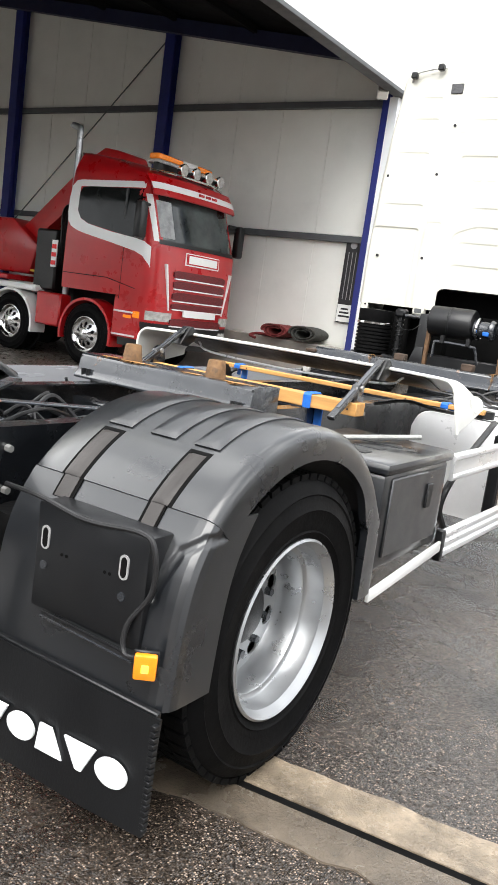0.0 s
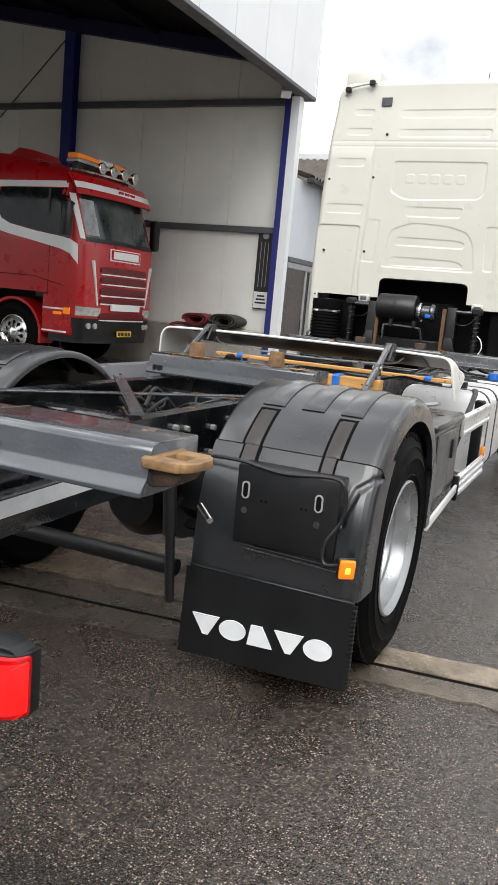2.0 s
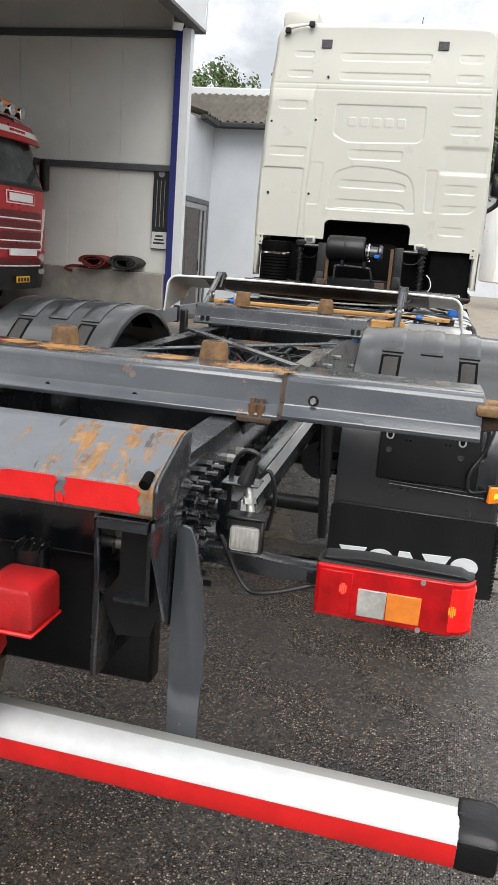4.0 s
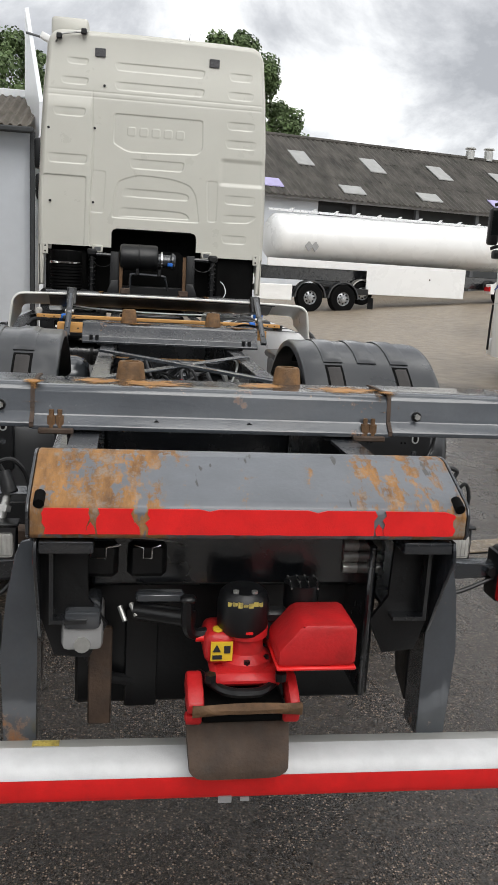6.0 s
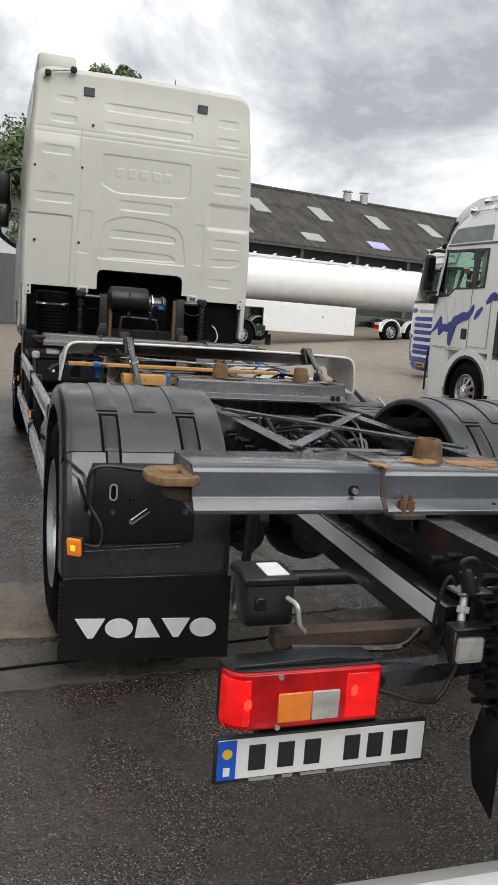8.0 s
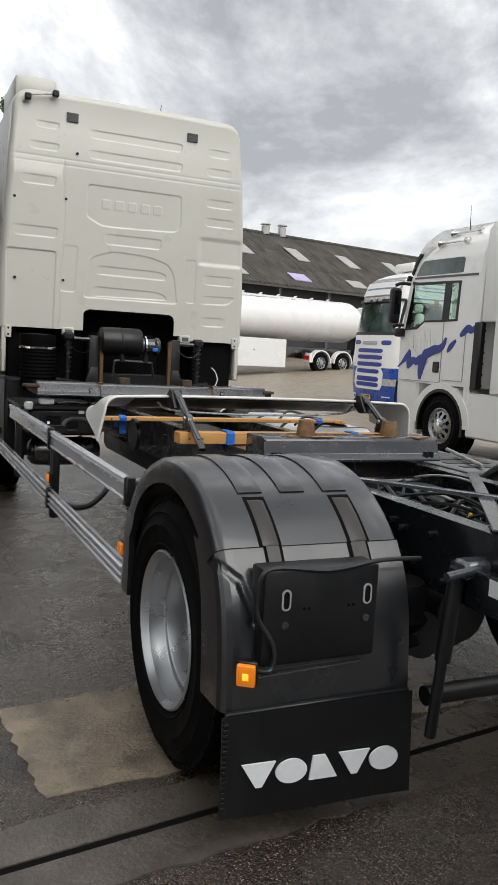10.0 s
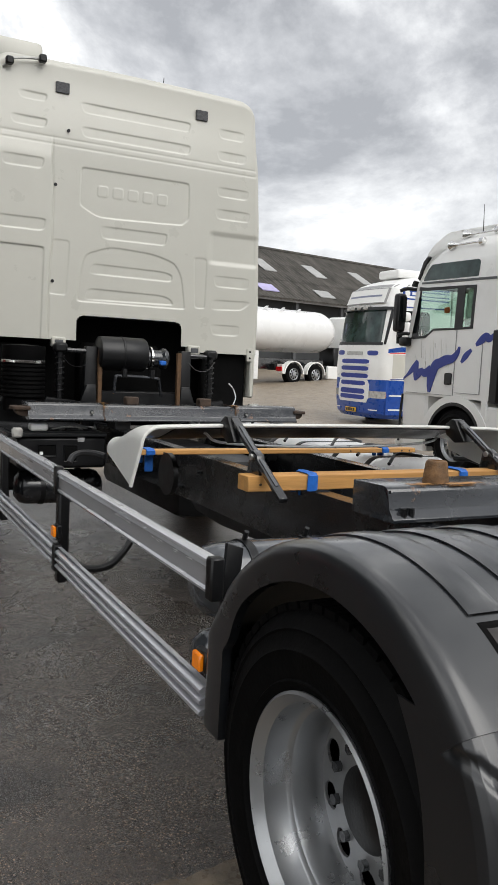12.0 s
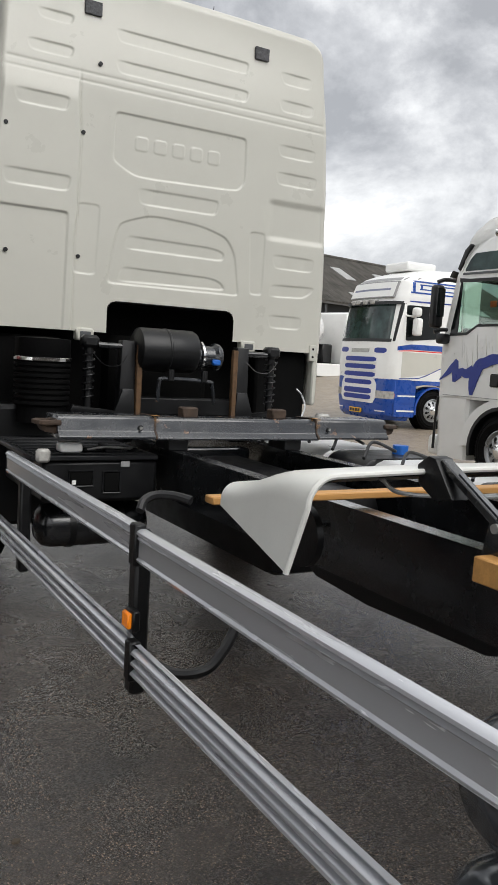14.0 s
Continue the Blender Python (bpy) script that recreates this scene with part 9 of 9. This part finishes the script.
bc.patch(sc, "sign_frame", -0.94, 1.04, 3.3, 3.72, "grey_patch", 0.05, 0.06, label="grey frame of the roof sign")
bc.patch(sc, "sign_field", -0.91, 1.01, 3.325, 3.695, "plate_white", 0.058, 0.02)
bc.patch(sc, "sign_bar", -0.76, 0.86, 3.485, 3.535, "plate_grey", 0.0615, 0.004, "plain dark bar in place of the unreadable words")
for x in (0.62, 0.36, 0.02, -0.28):
    part("spot_lamp", B((x - 0.1, bc.front(x, 3.2) - 0.02, 3.13), (x + 0.1, bc.front(x, 3.2) + 0.13, 3.25), 0.02), "clear_lens", sc)
part("roof_unit", B((-0.5, -1.9, 4.06), (0.5, -0.95, 4.3), 0.07, seg=3), "white", sc)
for z in (1.73, 1.54, 1.34):
    bc.patch(sc, "grille_gap", -0.7, 0.7, z - 0.06, z + 0.06, "blue_script", 0.006, round_off=0.14)
    bc.patch(sc, "grille_slat", -0.74, 0.74, z - 0.1, z - 0.07, "white", 0.03, 0.03, round_off=0.1)
bc.patch(sc, "grille_surround", -0.78, 0.78, 0.62, 1.24, "white", 0.02, 0.05, round_off=0.12)
for z, h in ((1.14, 0.06), (0.92, 0.07), (0.76, 0.06)):
    bc.patch(sc, "grille_gap", -0.62, 0.62, z - h, z + h, "blue_script", 0.028, round_off=0.12)
bc.patch(sc, "badge_bar", -0.4, 0.4, 1.9, 2.0, "zinc", 0.012, label="plain silver bar in place of the maker's name", nx=6)
part("number_plate", B((-0.26, -0.02, 0.34), (0.26, 0.012, 0.46), 0.004), "number_yellow", sc, "yellow plate with dark plain bars")
for k in range(4):
    part("plain_bar", B((-0.22 + 0.12 * k, 0.01, 0.36), (-0.13 + 0.12 * k, 0.016, 0.44)), "ink", sc)
for s in (1, -1):
    bc.strip(sc, "side_window", s, [(-1.58, 2.35, 3.05), (-1.5, 2.32, 3.12), (-0.9, 2.26, 3.12), (-0.6, 2.24, 3.12), (-0.52, 2.24, 3.1)], "glass_dark", 0.006)
    bc.strip(sc, "door_panel", s, [(-2.25, 1.62, 1.95), (-1.7, 1.58, 1.95), (-1.3, 1.42, 1.95), (-0.45, 1.3, 1.95)], "cream", 0.003, "cream lower half of the door")
    bc.strip(sc, "blue_stripe", s, [(-2.25, 2.02, 2.16), (-0.7, 2.02, 2.15), (-0.3, 1.98, 2.08)], "blue_truck", 0.006, "blue stripe")
    bc.strip(sc, "red_line", s, [(-2.25, 1.98, 2.005), (-0.7, 1.98, 2.005), (-0.34, 1.96, 1.975)], "tape_red", 0.006)
    bc.strip(sc, "dark_line", s, [(-2.25, 3.22, 3.25), (-1.2, 3.2, 3.24), (-0.6, 3.2, 3.23)], "blue_script", 0.006)
    bc.strip(sc, "door_line", s, [(-2.2, 1.6, 1.625), (-1.65, 1.56, 1.585), (-1.25, 1.38, 1.405), (-1.0, 1.3, 1.32), (-0.4, 1.27, 1.29)], "blue_script", 0.006)
    for z0, z1, y0, y1 in ((3.42, 3.46, -2.2, -0.62), (3.7, 3.74, -2.2, -0.74), (3.42, 3.74, -0.76, -0.68), (3.52, 3.55, -2.2, -0.9), (3.63, 3.66, -2.2, -0.9), (3.52, 3.66, -0.98, -0.92)):
        bc.strip(sc, "blue_frame", s, [(y0, z0, z1), ((y0 + y1) / 2, z0, z1), (y1, z0, z1)], "blue_truck", 0.006)
    lamp_ob = bc.patch(sc, "head_lamp", min(s * 0.72, s * 1.22), max(s * 0.72, s * 1.22), 0.76, 0.95, "clear_lens", 0.012, nx=8)
    part("turn_lamp", B((s * 1.19 - 0.04, -0.47, 0.77), (s * 1.19 + 0.055, -0.3, 0.92), 0.02), "amber", lamp_ob)
    bc.patch(sc, "air_inlet", min(s * 0.6, s * 1.02), max(s * 0.6, s * 1.02), 1.9, 2.03, "blue_script", 0.006, nx=6, round_off=0.1)
    bc.patch(sc, "white_line", min(s * 0.74, s * 1.05), max(s * 0.74, s * 1.05), 0.42, 0.45, "white", 0.006, nx=4)
    part("lower_side", B((s * 1.1 - 0.14, -0.98, 0.3), (s * 1.1 + 0.14, -0.3, 1.25), 0.03), "blue_truck", sc)
    for z in (0.83, 0.45):
        part("white_line", B((s * 1.24 - 0.01, -0.95, z), (s * 1.24 + 0.012, -0.4, z + 0.04)), "white", sc)
    part("step_light", B((s * 1.235 - 0.01, -0.7, 0.74), (s * 1.235 + 0.014, -0.58, 0.8)), "amber", sc)
    mir = part("mirror", B((s * 1.43 - 0.12, -0.8, 2.36), (s * 1.43 + 0.12, -0.62, 2.8), 0.06, seg=3), "white", sc, "white mirror housing")
    part("mirror_head", B((s * 1.41 - 0.11, -0.78, 2.83), (s * 1.41 + 0.11, -0.58, 3.06), 0.07, seg=3), "white", mir)
    part("mirror_arm", L([(s * 1.2, -0.5, 2.86), (s * 1.4, -0.68, 2.82)], 0.025), "white", mir)
    arch_and_wheel(sc, W, -1.55, s, r=0.5, z=0.5, arch="blue_truck")
    wheel(sc, s * 1.23, -5.0, 0.5, s)
    part("arch_top", P([(-2.25, 1.0), (-2.2, 1.26), (-0.9, 1.26), (-0.9, 1.1), (-1.2, 1.15), (-1.8, 1.15)], "x", s * 0.95, s * 1.245, 0.01), "blue_truck", sc)
    part("side_skirt", B((s * 1.15 - 0.08, -4.2, 0.4), (s * 1.15 + 0.08, -2.3, 1.0), 0.03), "white", sc)
part("frame", B((-0.45, -6.5, 0.7), (0.45, -2.0, 1.0)), "black", sc)
part("deflector", B((-1.2, -2.9, 1.2), (1.2, -2.35, 3.9), 0.05), "white", sc)

# ---- tanker across the yard; local x runs along it ----
TANK = pose(9.3, 31.5, 0.1, 0, 0, 12)
tanker = thing("tank_trailer", "long white tank trailer with hatches on top", "trailer", m=TANK)
bm = bmesh.new()
spin(bm, [(0.001, -3.75), (0.5, -3.73), (0.85, -3.66), (1.02, -3.5), (1.06, -3.3), (1.06, 10.0), (1.04, 10.3), (0.9, 10.65), (0.6, 10.85), (0.001, 10.95)], (0, 0, 2.95), (1, 0, 0), 48)
for v in bm.verts:
    v.co.z = 2.95 + (v.co.z - 2.95) * (1.0 if v.co.z > 2.95 else 0.95) + 0.014 * (v.co.x - 0)
    v.co.y *= 1.15
part("tank", bm, "tank_white", tanker)
part("walkway", B((-4.0, -0.5, 4.0), (9.6, -0.42, 4.1), 0.01), "alloy", tanker)
for k in range(12):
    part("hatch_handle", P([(-3.2 + 1.05 * k, 4.0), (-2.95 + 1.05 * k, 4.18), (-2.85 + 1.05 * k, 4.18), (-3.0 + 1.05 * k, 4.0)], "y", -0.6, -0.52), "alloy", tanker)
part("side_valance", B((-4.2, -1.24, 1.72), (5.6, -1.18, 2.05), 0.02), "tank_white", tanker)
part("side_skirt", B((0.5, -1.25, 0.72), (5.6, -1.19, 1.95), 0.02), "tank_white", tanker, "white side skirt")
part("skirt_lock", C((3.7, -1.26, 1.5), (3.7, -1.245, 1.5), 0.04, seg=10), "black", tanker)
part("chassis", B((-4.2, -0.6, 1.2), (10.4, 0.6, 1.75), 0.02), "frame", tanker)
for x in (-2.35, -2.05):
    part("diamond_mark", P([(x - 0.17, 2.62), (x, 2.85), (x + 0.17, 2.62), (x, 2.39)], "y", -1.165, -1.21), "grey_patch", tanker, "grey diamond mark")


HOLE = finish("rim_hole", C((0, -0.016, 0), (0, 0.016, 0), 0.035, seg=8), "gap")


def yard_wheel(t, x, y, z, r=0.5):
    """A wheel whose axle runs along local y, looking to -y."""
    bm = bmesh.new()
    spin(bm, [(0.29, 0.0), (0.34, 0.012), (r - 0.05, 0.0), (r, -0.05), (r, -0.3), (0.29, -0.3)], (x, y, z), (0, -1, 0), 40)
    ob = part("tyre", bm, "rubber", t)
    bm = bmesh.new()
    spin(bm, [(0.29, 0.0), (0.28, -0.01), (0.25, -0.06), (0.2, -0.03), (0.12, -0.02), (0.11, 0.05), (0.001, 0.06)], (x, y, z), (0, -1, 0), 32)
    part("rim", bm, "rim", ob)
    pieces("rim_hole", HOLE, ob, [(x + 0.2 * math.cos(2 * math.pi * k / 8), y + 0.016, z + 0.2 * math.sin(2 * math.pi * k / 8)) for k in range(8)])
    return ob


def wheel_hood(t, x, y, z, material, r=0.5):
    outline = [(x + (r + 0.13) * math.cos(radians(a)), z + (r + 0.13) * math.sin(radians(a))) for a in range(0, 181, 12)]
    inner = [(x + (r + 0.07) * math.cos(radians(a)), z + (r + 0.07) * math.sin(radians(a))) for a in range(180, -1, -12)]
    part("wheel_hood", P(outline + inner, "y", y + 0.3, y - 0.02, 0.0), material, t)


yard_wheel(tanker, 0.5, -1.0, 0.75)
wheel_hood(tanker, 0.5, -1.0, 0.75, "zinc")
tractor = thing("white_tractor", "white tractor unit with black wheel hoods beside the tanker", "truck", m=TANK)
for x in (-2.45, -0.9):
    yard_wheel(tractor, x, -1.9, 0.5, 0.6)
    wheel_hood(tractor, x, -1.9, 0.5, "plastic", 0.6)
part("frame", B((-5.4, -1.5, 0.7), (0.5, -1.0, 0.95), 0.02), "black", tractor)
part("side_skirt", B((-4.9, -1.95, 0.35), (-3.3, -1.75, 1.0), 0.03), "white", tractor)
part("fifth_wheel", B((-1.8, -1.6, 0.95), (-0.4, -0.9, 1.12), 0.03), "black", tractor)
part("mud_flap", B((0.5, -1.95, 0.1), (0.53, -1.5, 0.6)), "flap", tractor)
part("cab", B((-7.2, -2.0, 0.9), (-5.0, 0.4, 3.7), 0.12, seg=2), "white", tractor)
hauler = thing("white_tractor", "white six-wheel tractor in front of the tank trailer", "truck", m=pose(9.3, 31.5, 0.62, 0, 0, 12))
for x in (7.75, 9.2):
    yard_wheel(hauler, x, -1.35, 0.5)
    wheel_hood(hauler, x, -1.35, 0.5, "white")
part("frame", B((6.9, -0.9, 0.65), (14.2, -0.3, 0.95), 0.02), "black", hauler)
part("rear_lamp", B((6.88, -1.4, 0.62), (6.95, -1.0, 0.82), 0.01), "red_lens", hauler, "red rear lamp")
part("rear_panel", B((6.95, -1.4, 0.5), (7.1, -1.0, 0.95), 0.02), "white", hauler)
part("side_skirt", B((9.95, -1.42, 0.32), (12.2, -1.25, 0.95), 0.03), "white", hauler)
bm = bmesh.new()
prism(bm, [(12.0, 0.75), (14.2, 0.75), (14.25, 1.9), (13.9, 2.9), (13.6, 3.4), (12.3, 3.55), (12.0, 3.4)], "y", -1.4, 1.0, 0.08)
part("cab", bm, "white", hauler)
part("side_window", P([(12.8, 1.9), (12.8, 2.45), (13.6, 2.45), (13.85, 1.9)], "y", -1.41, -1.38), "glass_dark", hauler)
part("deflector", B((11.85, -1.4, 0.95), (12.15, 1.0, 3.45), 0.04), "white", hauler)
part("fitting", B((10.9, -0.8, 0.95), (11.6, 0.3, 1.9), 0.06), "black", hauler)
yard_wheel(hauler, 13.0, -1.35, 0.5)
wheel_hood(hauler, 13.0, -1.35, 0.5, "white")
